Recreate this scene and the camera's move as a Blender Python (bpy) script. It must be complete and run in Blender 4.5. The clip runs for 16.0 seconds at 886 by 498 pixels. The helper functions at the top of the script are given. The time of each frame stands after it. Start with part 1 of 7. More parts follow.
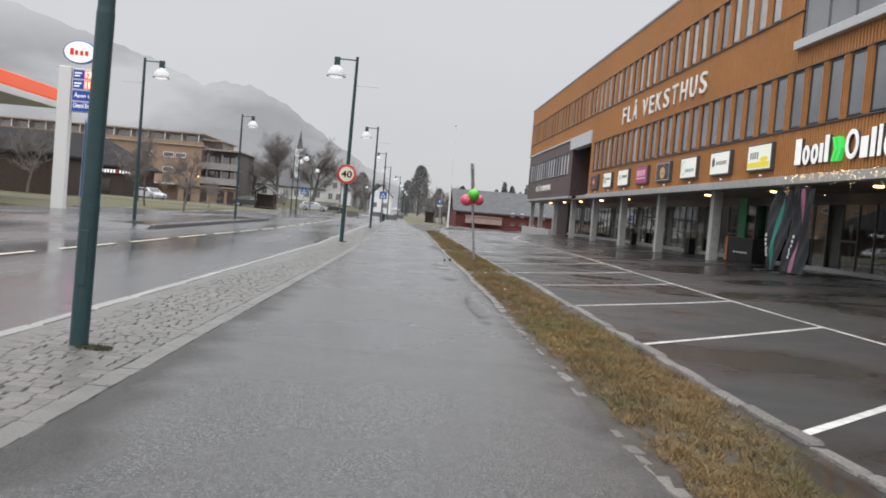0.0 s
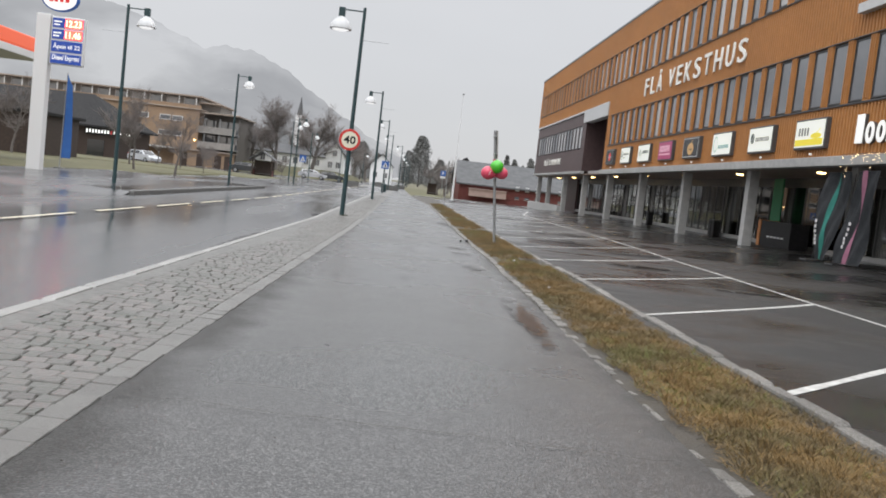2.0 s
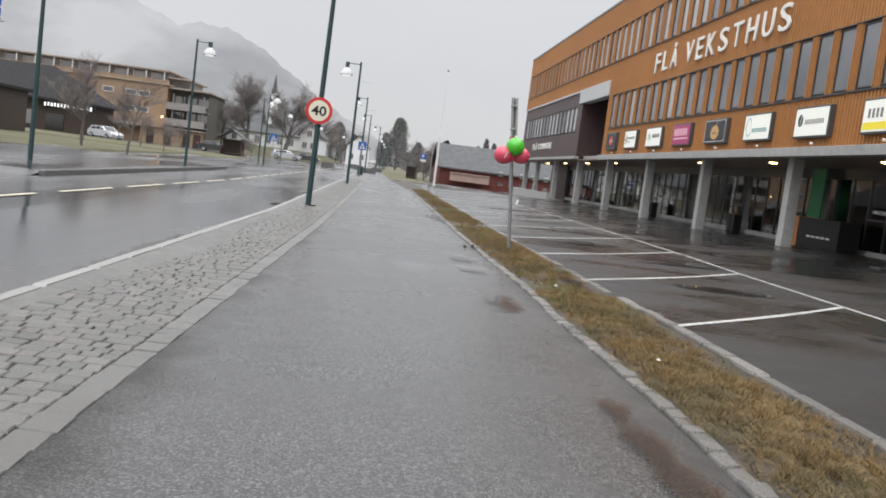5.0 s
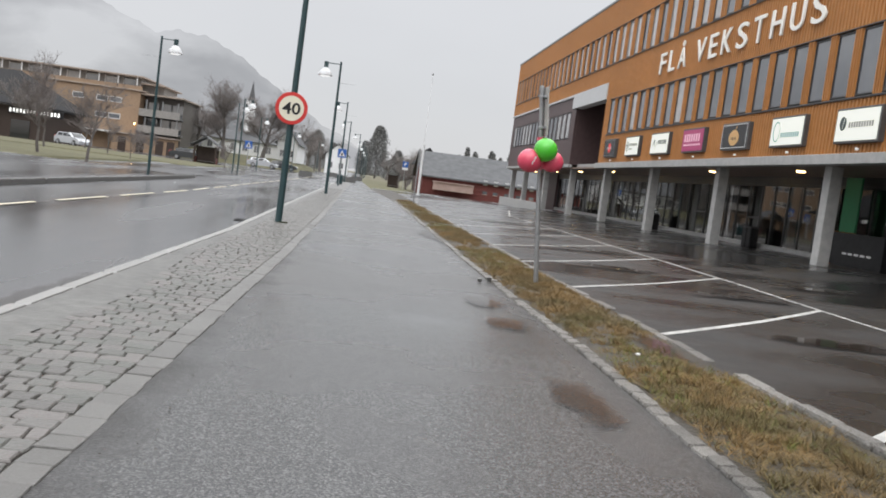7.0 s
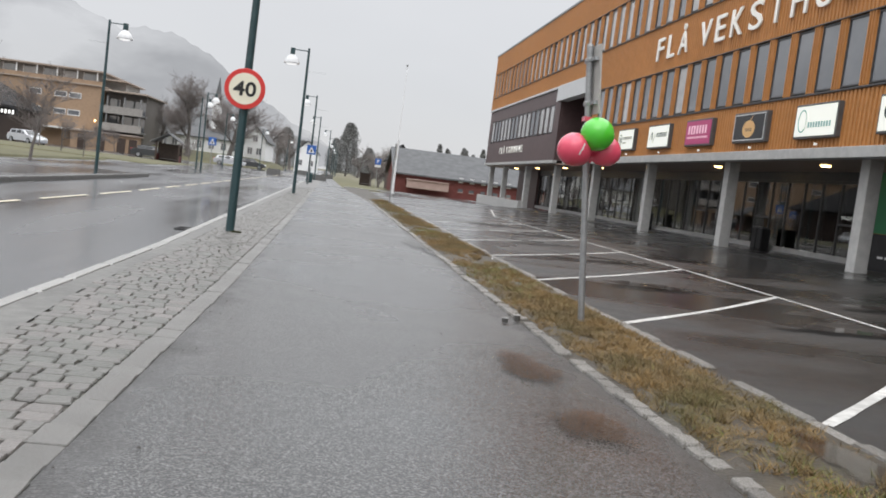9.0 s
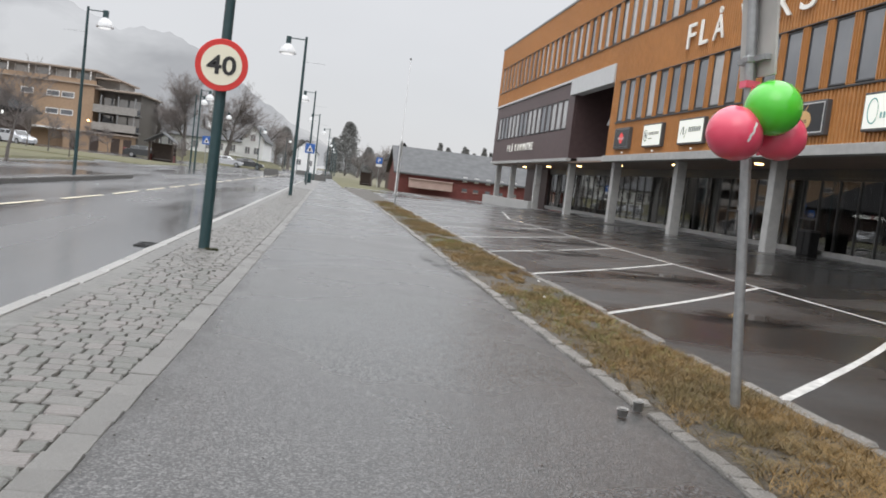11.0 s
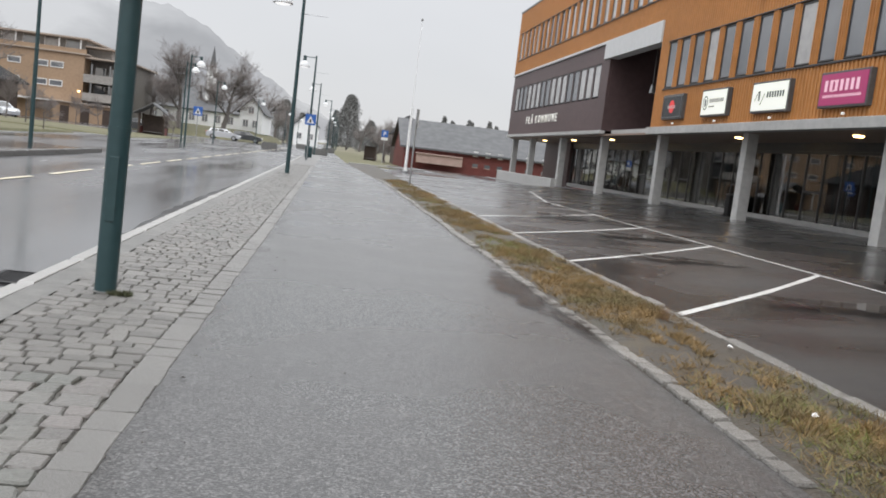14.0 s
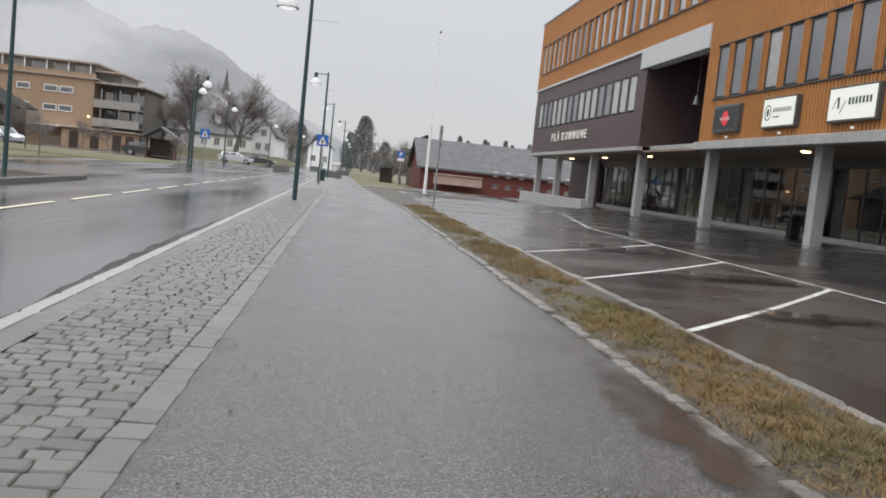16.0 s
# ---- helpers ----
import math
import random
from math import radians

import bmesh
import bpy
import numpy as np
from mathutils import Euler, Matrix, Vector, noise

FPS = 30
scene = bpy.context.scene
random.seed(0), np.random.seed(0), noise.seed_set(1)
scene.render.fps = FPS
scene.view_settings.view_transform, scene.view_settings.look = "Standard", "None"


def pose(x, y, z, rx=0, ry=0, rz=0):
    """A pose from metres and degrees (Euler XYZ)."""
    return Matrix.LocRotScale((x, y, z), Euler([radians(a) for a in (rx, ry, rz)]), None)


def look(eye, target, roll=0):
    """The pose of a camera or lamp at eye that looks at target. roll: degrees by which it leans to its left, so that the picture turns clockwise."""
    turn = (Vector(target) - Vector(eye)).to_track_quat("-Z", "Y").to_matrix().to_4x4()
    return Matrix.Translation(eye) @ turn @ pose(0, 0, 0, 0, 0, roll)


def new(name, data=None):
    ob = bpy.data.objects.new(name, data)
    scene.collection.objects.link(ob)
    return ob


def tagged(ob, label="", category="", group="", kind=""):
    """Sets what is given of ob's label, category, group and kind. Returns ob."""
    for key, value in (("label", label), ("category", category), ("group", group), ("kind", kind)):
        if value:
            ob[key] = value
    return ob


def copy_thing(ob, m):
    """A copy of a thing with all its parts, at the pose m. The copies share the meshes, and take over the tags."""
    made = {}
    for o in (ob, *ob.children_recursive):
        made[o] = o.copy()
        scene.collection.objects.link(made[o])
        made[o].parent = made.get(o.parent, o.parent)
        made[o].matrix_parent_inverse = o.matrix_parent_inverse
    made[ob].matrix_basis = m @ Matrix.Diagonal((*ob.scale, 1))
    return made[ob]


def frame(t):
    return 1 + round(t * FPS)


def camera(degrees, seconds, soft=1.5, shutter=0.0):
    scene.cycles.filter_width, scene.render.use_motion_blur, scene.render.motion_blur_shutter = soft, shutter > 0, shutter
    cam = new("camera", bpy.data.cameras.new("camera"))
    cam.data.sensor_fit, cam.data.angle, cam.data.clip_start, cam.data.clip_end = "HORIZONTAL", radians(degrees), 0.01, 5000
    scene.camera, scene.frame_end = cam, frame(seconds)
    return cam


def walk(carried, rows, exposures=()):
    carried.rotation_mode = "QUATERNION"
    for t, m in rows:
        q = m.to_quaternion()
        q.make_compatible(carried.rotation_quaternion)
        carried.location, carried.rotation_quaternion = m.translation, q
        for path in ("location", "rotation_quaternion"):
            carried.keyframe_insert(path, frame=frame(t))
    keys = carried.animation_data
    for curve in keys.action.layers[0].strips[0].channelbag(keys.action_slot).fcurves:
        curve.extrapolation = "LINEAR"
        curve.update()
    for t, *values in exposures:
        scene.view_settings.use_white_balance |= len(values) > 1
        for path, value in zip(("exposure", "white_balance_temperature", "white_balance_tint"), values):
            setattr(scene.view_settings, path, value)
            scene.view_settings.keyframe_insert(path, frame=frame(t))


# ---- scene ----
cam = camera(54.5, 16.0, soft=1.8)
PATH = [
    (0, (0.596, 7.732, 1.179), (0.692, 9.727, 1.097), 4.8),
    (0.5, (0.514, 8.358, 1.237), (0.608, 10.352, 1.118), 5.3),
    (1, (0.47, 9.077, 1.254), (0.56, 11.07, 1.123), 5.9),
    (1.5, (0.395, 9.797, 1.241), (0.493, 11.788, 1.088), 6.3),
    (2, (0.321, 10.596, 1.187), (0.428, 12.588, 1.04), 6.4),
    (2.5, (0.287, 11.389, 1.222), (0.406, 13.379, 1.065), 6.2),
    (3, (0.257, 12.211, 1.221), (0.405, 14.199, 1.06), 6.2),
    (3.5, (0.265, 13.009, 1.205), (0.437, 14.995, 1.044), 6.6),
    (4, (0.208, 13.891, 1.172), (0.392, 15.875, 1.004), 7.1),
    (4.5, (0.215, 14.697, 1.189), (0.389, 16.68, 0.998), 7.4),
    (5, (0.178, 15.536, 1.175), (0.346, 17.521, 0.997), 7.4),
    (7.5, (0.059, 19.698, 1.151), (0.292, 21.679, 1.003), 7.4),
    (8, (0.056, 20.518, 1.143), (0.309, 22.497, 1.0), 7.4),
    (8.5, (0.042, 21.293, 1.145), (0.311, 23.27, 0.997), 7.4),
    (9, (0.049, 22.091, 1.13), (0.328, 24.065, 0.98), 7.1),
    (11.5, (0.01, 25.808, 1.116), (0.29, 27.782, 0.963), 6.8),
    (12, (0.004, 26.615, 1.109), (0.28, 28.588, 0.936), 7.0),
    (12.5, (-0.013, 27.45, 1.101), (0.272, 29.418, 0.889), 7.2),
    (13, (-0.027, 28.337, 1.08), (0.261, 30.305, 0.867), 7.2),
    (13.5, (-0.062, 29.191, 1.087), (0.224, 31.159, 0.874), 6.9),
    (14, (-0.073, 30.07, 1.085), (0.211, 32.038, 0.874), 6.9),
    (14.5, (-0.043, 30.894, 1.095), (0.229, 32.864, 0.883), 6.6),
    (15, (-0.032, 31.702, 1.113), (0.23, 33.674, 0.912), 6.2),
    (15.5, (0.046, 32.59, 1.075), (0.297, 34.566, 0.895), 6.0),
    (16, (-0.022, 33.478, 1.094), (0.222, 35.455, 0.925), 6.0),
]
walk(cam, [(t, look(e, g, r)) for t, e, g, r in PATH], exposures=[(0, -0.01), (1.5, 0.03), (3, 0.09), (5, 0.09), (9, 0.15), (12.5, 0.18), (14.0, 0.2), (14.8, 0.15), (16, 0.02)])

# ---- world and light ----
world = bpy.data.worlds.new("overcast_sky")
scene.world = world
world.use_nodes = True
wn, wl = world.node_tree.nodes, world.node_tree.links
wn.clear()
w_out = wn.new("ShaderNodeOutputWorld")
w_bg = wn.new("ShaderNodeBackground")
w_sky = wn.new("ShaderNodeTexSky")
w_sky.sky_type = "NISHITA"
w_sky.sun_disc = False
w_sky.sun_elevation, w_sky.sun_rotation = radians(24), radians(200)
w_scale = wn.new("ShaderNodeMixRGB")
w_scale.blend_type = "MULTIPLY"
w_scale.inputs[0].default_value = 1.0
w_scale.inputs[2].default_value = (0.09, 0.09, 0.09, 1)
w_tc = wn.new("ShaderNodeTexCoord")
w_sep = wn.new("ShaderNodeSeparateXYZ")
w_ramp = wn.new("ShaderNodeValToRGB")
w_ramp.color_ramp.elements[0].position, w_ramp.color_ramp.elements[0].color = 0.0, (0.63, 0.635, 0.66, 1)
w_ramp.color_ramp.elements[1].position, w_ramp.color_ramp.elements[1].color = 1.0, (2.95, 2.97, 3.02, 1)
mid = w_ramp.color_ramp.elements.new(0.3)
mid.color = (0.705, 0.71, 0.73, 1)
w_map = wn.new("ShaderNodeMapping")
w_map.inputs["Scale"].default_value = (1.0, 1.0, 2.5)
w_noise = wn.new("ShaderNodeTexNoise")
w_noise.inputs["Scale"].default_value, w_noise.inputs["Detail"].default_value = 2.2, 4.0
w_soft = wn.new("ShaderNodeMapRange")
w_soft.inputs["To Min"].default_value, w_soft.inputs["To Max"].default_value = 0.9, 1.1
w_cloud = wn.new("ShaderNodeMixRGB")
w_cloud.blend_type = "MULTIPLY"
w_cloud.inputs[0].default_value = 1.0
w_mix = wn.new("ShaderNodeMixRGB")
w_mix.inputs[0].default_value = 0.93
wl.new(w_sky.outputs[0], w_scale.inputs[1])
wl.new(w_tc.outputs["Generated"], w_sep.inputs[0])
wl.new(w_sep.outputs["Z"], w_ramp.inputs[0])
wl.new(w_tc.outputs["Generated"], w_map.inputs[0])
wl.new(w_map.outputs[0], w_noise.inputs["Vector"])
wl.new(w_noise.outputs["Fac"], w_soft.inputs["Value"])
wl.new(w_ramp.outputs[0], w_cloud.inputs[1])
wl.new(w_soft.outputs[0], w_cloud.inputs[2])
wl.new(w_scale.outputs[0], w_mix.inputs[1])
wl.new(w_cloud.outputs[0], w_mix.inputs[2])
wl.new(w_mix.outputs[0], w_bg.inputs["Color"])
w_bg.inputs["Strength"].default_value = 1.0
wl.new(w_bg.outputs[0], w_out.inputs[0])

sun_data = bpy.data.lights.new("sun", "SUN")
sun_data.energy, sun_data.angle, sun_data.color = 0.5, radians(40), (1.0, 0.97, 0.93)
sun = new("sun", sun_data)
sun.matrix_world = look((0, 0, 60), (20, 50, 0))


# ---- materials ----
def mat(name, color, rough=0.6, metal=0.0, color2=None, scale=8.0, detail=6.0, bump=0.0, bump_scale=60.0,
        rough2=None, emit=None, strength=0.0, spec=0.5, big=0.0, rand=0.0, coat=0.0):
    """Principled surface: two-scale colour noise, optional relief, gloss variation and per-piece variation."""
    m = bpy.data.materials.new(name)
    m.use_nodes = True
    n, l = m.node_tree.nodes, m.node_tree.links
    b = n["Principled BSDF"]
    b.inputs["Base Color"].default_value = (*color, 1)
    b.inputs["Roughness"].default_value = rough
    b.inputs["Metallic"].default_value = metal
    b.inputs["Specular IOR Level"].default_value = spec
    if coat:
        b.inputs["Coat Weight"].default_value, b.inputs["Coat Roughness"].default_value = coat, 0.1
    tc = n.new("ShaderNodeTexCoord")
    sock = None
    if color2 is not None:
        nz = n.new("ShaderNodeTexNoise")
        nz.inputs["Scale"].default_value, nz.inputs["Detail"].default_value = scale, detail
        l.new(tc.outputs["Object"], nz.inputs["Vector"])
        rp = n.new("ShaderNodeValToRGB")
        rp.color_ramp.elements[0].position, rp.color_ramp.elements[1].position = 0.32, 0.68
        rp.color_ramp.elements[0].color, rp.color_ramp.elements[1].color = (*color, 1), (*color2, 1)
        l.new(nz.outputs["Fac"], rp.inputs[0])
        sock = rp.outputs[0]
    if big or rand:
        if sock is None:
            rgb = n.new("ShaderNodeRGB")
            rgb.outputs[0].default_value = (*color, 1)
            sock = rgb.outputs[0]
        hs = n.new("ShaderNodeHueSaturation")
        l.new(sock, hs.inputs["Color"])
        if big:
            nb = n.new("ShaderNodeTexNoise")
            nb.inputs["Scale"].default_value, nb.inputs["Detail"].default_value = scale * 0.09, 3.0
            l.new(tc.outputs["Object"], nb.inputs["Vector"])
            src = nb.outputs["Fac"]
            amount = big
        else:
            oi = n.new("ShaderNodeObjectInfo")
            src = oi.outputs["Random"]
            amount = rand
        mr = n.new("ShaderNodeMapRange")
        mr.inputs["From Min"].default_value, mr.inputs["From Max"].default_value = (0.25, 0.75) if big else (0, 1)
        mr.inputs["To Min"].default_value, mr.inputs["To Max"].default_value = 1 - amount, 1 + amount
        l.new(src, mr.inputs["Value"])
        l.new(mr.outputs[0], hs.inputs["Value"])
        sock = hs.outputs[0]
    if sock is not None:
        l.new(sock, b.inputs["Base Color"])
    if rough2 is not None:
        nr = n.new("ShaderNodeTexNoise")
        nr.inputs["Scale"].default_value, nr.inputs["Detail"].default_value = scale * 0.25, 4.0
        l.new(tc.outputs["Object"], nr.inputs["Vector"])
        m2 = n.new("ShaderNodeMapRange")
        m2.inputs["From Min"].default_value, m2.inputs["From Max"].default_value = 0.35, 0.65
        m2.inputs["To Min"].default_value, m2.inputs["To Max"].default_value = rough, rough2
        l.new(nr.outputs["Fac"], m2.inputs["Value"])
        l.new(m2.outputs[0], b.inputs["Roughness"])
    if bump:
        nv = n.new("ShaderNodeTexNoise")
        nv.inputs["Scale"].default_value, nv.inputs["Detail"].default_value = bump_scale, 5.0
        l.new(tc.outputs["Object"], nv.inputs["Vector"])
        bp = n.new("ShaderNodeBump")
        bp.inputs["Strength"].default_value, bp.inputs["Distance"].default_value = bump, 0.01
        l.new(nv.outputs["Fac"], bp.inputs["Height"])
        l.new(bp.outputs[0], b.inputs["Normal"])
    if emit is not None:
        b.inputs["Emission Color"].default_value = (*emit, 1)
        b.inputs["Emission Strength"].default_value = strength
    return m


def wet_asphalt(name, dark, light, grain=90.0, wet_lo=0.08, wet_hi=0.42, patch=0.35, bump=0.5, stretch=(1, 1, 1), puddle=(0.62, 0.74), dirt=None, film=0.5, drier=None, coat=0.0, coat_rough=0.24, stone=(0.5, 0.86)):
    """Asphalt with stone grain, damp patches of changing gloss, and standing water in the hollows."""
    m = bpy.data.materials.new(name)
    m.use_nodes = True
    n, l = m.node_tree.nodes, m.node_tree.links
    b = n["Principled BSDF"]
    b.inputs["Specular IOR Level"].default_value = film
    b.inputs["IOR"].default_value = 1.5
    b.inputs["Coat Weight"].default_value = coat
    b.inputs["Coat Roughness"].default_value, b.inputs["Coat IOR"].default_value = coat_rough, 1.45
    tc = n.new("ShaderNodeTexCoord")
    mp = n.new("ShaderNodeMapping")
    mp.inputs["Scale"].default_value = stretch
    l.new(tc.outputs["Object"], mp.inputs[0])
    vo = n.new("ShaderNodeTexVoronoi")
    vo.inputs["Scale"].default_value = grain
    l.new(tc.outputs["Object"], vo.inputs["Vector"])
    fine = n.new("ShaderNodeTexNoise")
    fine.inputs["Scale"].default_value, fine.inputs["Detail"].default_value = grain * 0.75, 4.0
    l.new(tc.outputs["Object"], fine.inputs["Vector"])
    big = n.new("ShaderNodeTexNoise")
    big.inputs["Scale"].default_value, big.inputs["Detail"].default_value = patch, 5.0
    l.new(mp.outputs[0], big.inputs["Vector"])
    cr = n.new("ShaderNodeValToRGB")
    cr.color_ramp.elements[0].position, cr.color_ramp.elements[1].position = stone
    cr.color_ramp.elements[0].color, cr.color_ramp.elements[1].color = (*dark, 1), (*light, 1)
    sep = n.new("ShaderNodeSeparateColor")
    l.new(vo.outputs["Color"], sep.inputs[0])
    mx = n.new("ShaderNodeMath")
    mx.operation = "MULTIPLY_ADD"
    mx.inputs[1].default_value = 0.45
    l.new(sep.outputs[0], mx.inputs[0])
    half = n.new("ShaderNodeMath")
    half.operation = "MULTIPLY"
    half.inputs[1].default_value = 0.6
    l.new(fine.outputs["Fac"], half.inputs[0])
    l.new(half.outputs[0], mx.inputs[2])
    l.new(mx.outputs[0], cr.inputs[0])
    hs = n.new("ShaderNodeHueSaturation")
    mrv = n.new("ShaderNodeMapRange")
    mrv.inputs["From Min"].default_value, mrv.inputs["From Max"].default_value = 0.3, 0.7
    mrv.inputs["To Min"].default_value, mrv.inputs["To Max"].default_value = 1.2, 0.75
    l.new(big.outputs["Fac"], mrv.inputs["Value"])
    l.new(mrv.outputs[0], hs.inputs["Value"])
    l.new(cr.outputs[0], hs.inputs["Color"])
    base = hs.outputs[0]
    if dirt:
        sx = n.new("ShaderNodeSeparateXYZ")
        l.new(tc.outputs["Object"], sx.inputs[0])
        off = n.new("ShaderNodeMath")
        off.operation = "SUBTRACT"
        off.inputs[1].default_value = dirt[0]
        l.new(sx.outputs["X"], off.inputs[0])
        ab = n.new("ShaderNodeMath")
        ab.operation = "ABSOLUTE"
        l.new(off.outputs[0], ab.inputs[0])
        wob = n.new("ShaderNodeTexNoise")
        wob.inputs["Scale"].default_value, wob.inputs["Detail"].default_value = 1.6, 8.0
        l.new(tc.outputs["Object"], wob.inputs["Vector"])
        sm = n.new("ShaderNodeMath")
        sm.operation = "MULTIPLY_ADD"
        sm.inputs[1].default_value = 0.6
        l.new(wob.outputs["Fac"], sm.inputs[0])
        l.new(ab.outputs[0], sm.inputs[2])
        dm = n.new("ShaderNodeMapRange")
        dm.inputs["From Min"].default_value, dm.inputs["From Max"].default_value = dirt[1], dirt[1] + 0.35
        dm.inputs["To Max"].default_value = 0.6
        l.new(sm.outputs[0], dm.inputs["Value"])
        dx = n.new("ShaderNodeMixRGB")
        dx.inputs[2].default_value = (0.032, 0.03, 0.027, 1)
        l.new(dm.outputs[0], dx.inputs[0])
        l.new(base, dx.inputs[1])
        base = dx.outputs[0]
    l.new(base, b.inputs["Base Color"])
    mr = n.new("ShaderNodeMapRange")
    mr.inputs["From Min"].default_value, mr.inputs["From Max"].default_value = 0.38, puddle[0]
    mr.inputs["To Min"].default_value, mr.inputs["To Max"].default_value = wet_hi, wet_lo
    l.new(big.outputs["Fac"], mr.inputs["Value"])
    gloss = mr.outputs[0]
    if dirt:
        # the gritty margin drains, the trodden middle keeps its film of water
        rx = n.new("ShaderNodeMapRange")
        rx.inputs["From Max"].default_value = 0.75
        rx.inputs["To Max"].default_value = 0.34
        l.new(dm.outputs[0], rx.inputs["Value"])
        ra = n.new("ShaderNodeMath")
        l.new(gloss, ra.inputs[0])
        l.new(rx.outputs[0], ra.inputs[1])
        gloss = ra.outputs[0]
        for socket, top in (("Coat Weight", coat), ("Specular IOR Level", film)):
            wx = n.new("ShaderNodeMapRange")
            wx.inputs["From Max"].default_value = 0.75
            wx.inputs["To Min"].default_value, wx.inputs["To Max"].default_value = top, top * 0.35
            l.new(dm.outputs[0], wx.inputs["Value"])
            l.new(wx.outputs[0], b.inputs[socket])
    fall = None
    if drier:
        # drained at one end of the slope, standing wet at the other
        sy = n.new("ShaderNodeSeparateXYZ")
        l.new(tc.outputs["Object"], sy.inputs[0])
        fall = n.new("ShaderNodeMapRange")
        fall.inputs["From Min"].default_value, fall.inputs["From Max"].default_value = drier[0], drier[1]
        fall.inputs["To Min"].default_value, fall.inputs["To Max"].default_value = drier[2], drier[3]
        l.new(sy.outputs["Y"], fall.inputs["Value"])
        if coat:
            cw = n.new("ShaderNodeMapRange")
            cw.inputs["From Min"].default_value, cw.inputs["From Max"].default_value = drier[0] + 18, drier[1]
            cw.inputs["To Max"].default_value = coat
            l.new(sy.outputs["Y"], cw.inputs["Value"])
            l.new(cw.outputs[0], b.inputs["Coat Weight"])
        rm = n.new("ShaderNodeMath")
        rm.operation = "MULTIPLY"
        l.new(gloss, rm.inputs[0])
        l.new(fall.outputs[0], rm.inputs[1])
        gloss = rm.outputs[0]
    l.new(gloss, b.inputs["Roughness"])
    flat = n.new("ShaderNodeMapRange")
    flat.inputs["From Min"].default_value, flat.inputs["From Max"].default_value = puddle[0] - 0.14, puddle[1]
    flat.inputs["To Min"].default_value, flat.inputs["To Max"].default_value = bump, 0.02
    l.new(big.outputs["Fac"], flat.inputs["Value"])
    bp = n.new("ShaderNodeBump")
    bp.inputs["Distance"].default_value = 0.006
    relief = flat.outputs[0]
    if dirt:
        rb = n.new("ShaderNodeMath")
        l.new(relief, rb.inputs[0])
        l.new(dm.outputs[0], rb.inputs[1])
        relief = rb.outputs[0]
    if fall:
        rc = n.new("ShaderNodeMath")
        rc.operation = "MULTIPLY"
        l.new(relief, rc.inputs[0])
        l.new(fall.outputs[0], rc.inputs[1])
        relief = rc.outputs[0]
    l.new(relief, bp.inputs["Strength"])
    l.new(fine.outputs["Fac"], bp.inputs["Height"])
    l.new(bp.outputs[0], b.inputs["Normal"])
    return m


def per_island(name, colors, rough=0.7, bump=0.0):
    """A surface whose colour is picked island by island: blades, stones, leaves."""
    m = bpy.data.materials.new(name)
    m.use_nodes = True
    n, l = m.node_tree.nodes, m.node_tree.links
    b = n["Principled BSDF"]
    b.inputs["Roughness"].default_value = rough
    g = n.new("ShaderNodeNewGeometry")
    cr = n.new("ShaderNodeValToRGB")
    els = cr.color_ramp.elements
    for i, c in enumerate(colors):
        p = i / (len(colors) - 1)
        e = els[0] if i == 0 else els[len(els) - 1] if i == len(colors) - 1 else els.new(p)
        e.position, e.color = p, (*c, 1)
    l.new(g.outputs["Random Per Island"], cr.inputs[0])
    l.new(cr.outputs[0], b.inputs["Base Color"])
    if bump:
        tc = n.new("ShaderNodeTexCoord")
        nv = n.new("ShaderNodeTexNoise")
        nv.inputs["Scale"].default_value, nv.inputs["Detail"].default_value = 28, 5.0
        l.new(tc.outputs["Object"], nv.inputs["Vector"])
        bp = n.new("ShaderNodeBump")
        bp.inputs["Strength"].default_value, bp.inputs["Distance"].default_value = bump, 0.01
        l.new(nv.outputs["Fac"], bp.inputs["Height"])
        l.new(bp.outputs[0], b.inputs["Normal"])
    return m


M_PATH = wet_asphalt("pavement_asphalt", (0.011, 0.011, 0.0115), (0.145, 0.144, 0.142), 125, 0.16, 0.4, 0.3, 0.9, dirt=(0.54, 1.42), film=0.68, coat=0.38, coat_rough=0.3, stone=(0.5, 0.8))
M_ROAD = wet_asphalt("road_asphalt", (0.04, 0.04, 0.042), (0.13, 0.13, 0.135), 130, 0.1, 0.3, 0.5, 0.1, (1, 0.12, 1), film=1.0)
M_LOT = wet_asphalt("lot_asphalt", (0.011, 0.0108, 0.0105), (0.036, 0.035, 0.034), 130, 0.15, 0.42, 0.35, 0.5, (0.7, 1, 1), (0.57, 0.68), film=0.48, drier=(14, 52, 1.8, 0.8), coat=0.5, coat_rough=0.34)
M_GRANITE = mat("granite", (0.15, 0.147, 0.142), 0.42, color2=(0.22, 0.214, 0.207), scale=30, bump=0.4, bump_scale=90, rand=0.2)
M_STRIP = mat("edge_strip_granite", (0.13, 0.128, 0.122), 0.38, color2=(0.21, 0.205, 0.197), scale=18, bump=0.7, bump_scale=45, rand=0.1)
M_VSTONE = mat("muddy_edging_stone", (0.09, 0.082, 0.07), 0.45, color2=(0.29, 0.28, 0.265), scale=11, bump=0.8, bump_scale=40, rand=0.25)
M_BAND = mat("wet_concrete_band", (0.095, 0.094, 0.088), 0.38, color2=(0.155, 0.152, 0.143), scale=9, bump=0.6, bump_scale=40, big=0.22)
M_KERB = mat("kerb_granite", (0.25, 0.247, 0.24), 0.4, color2=(0.34, 0.335, 0.325), scale=30, bump=0.3, bump_scale=90, rand=0.1)
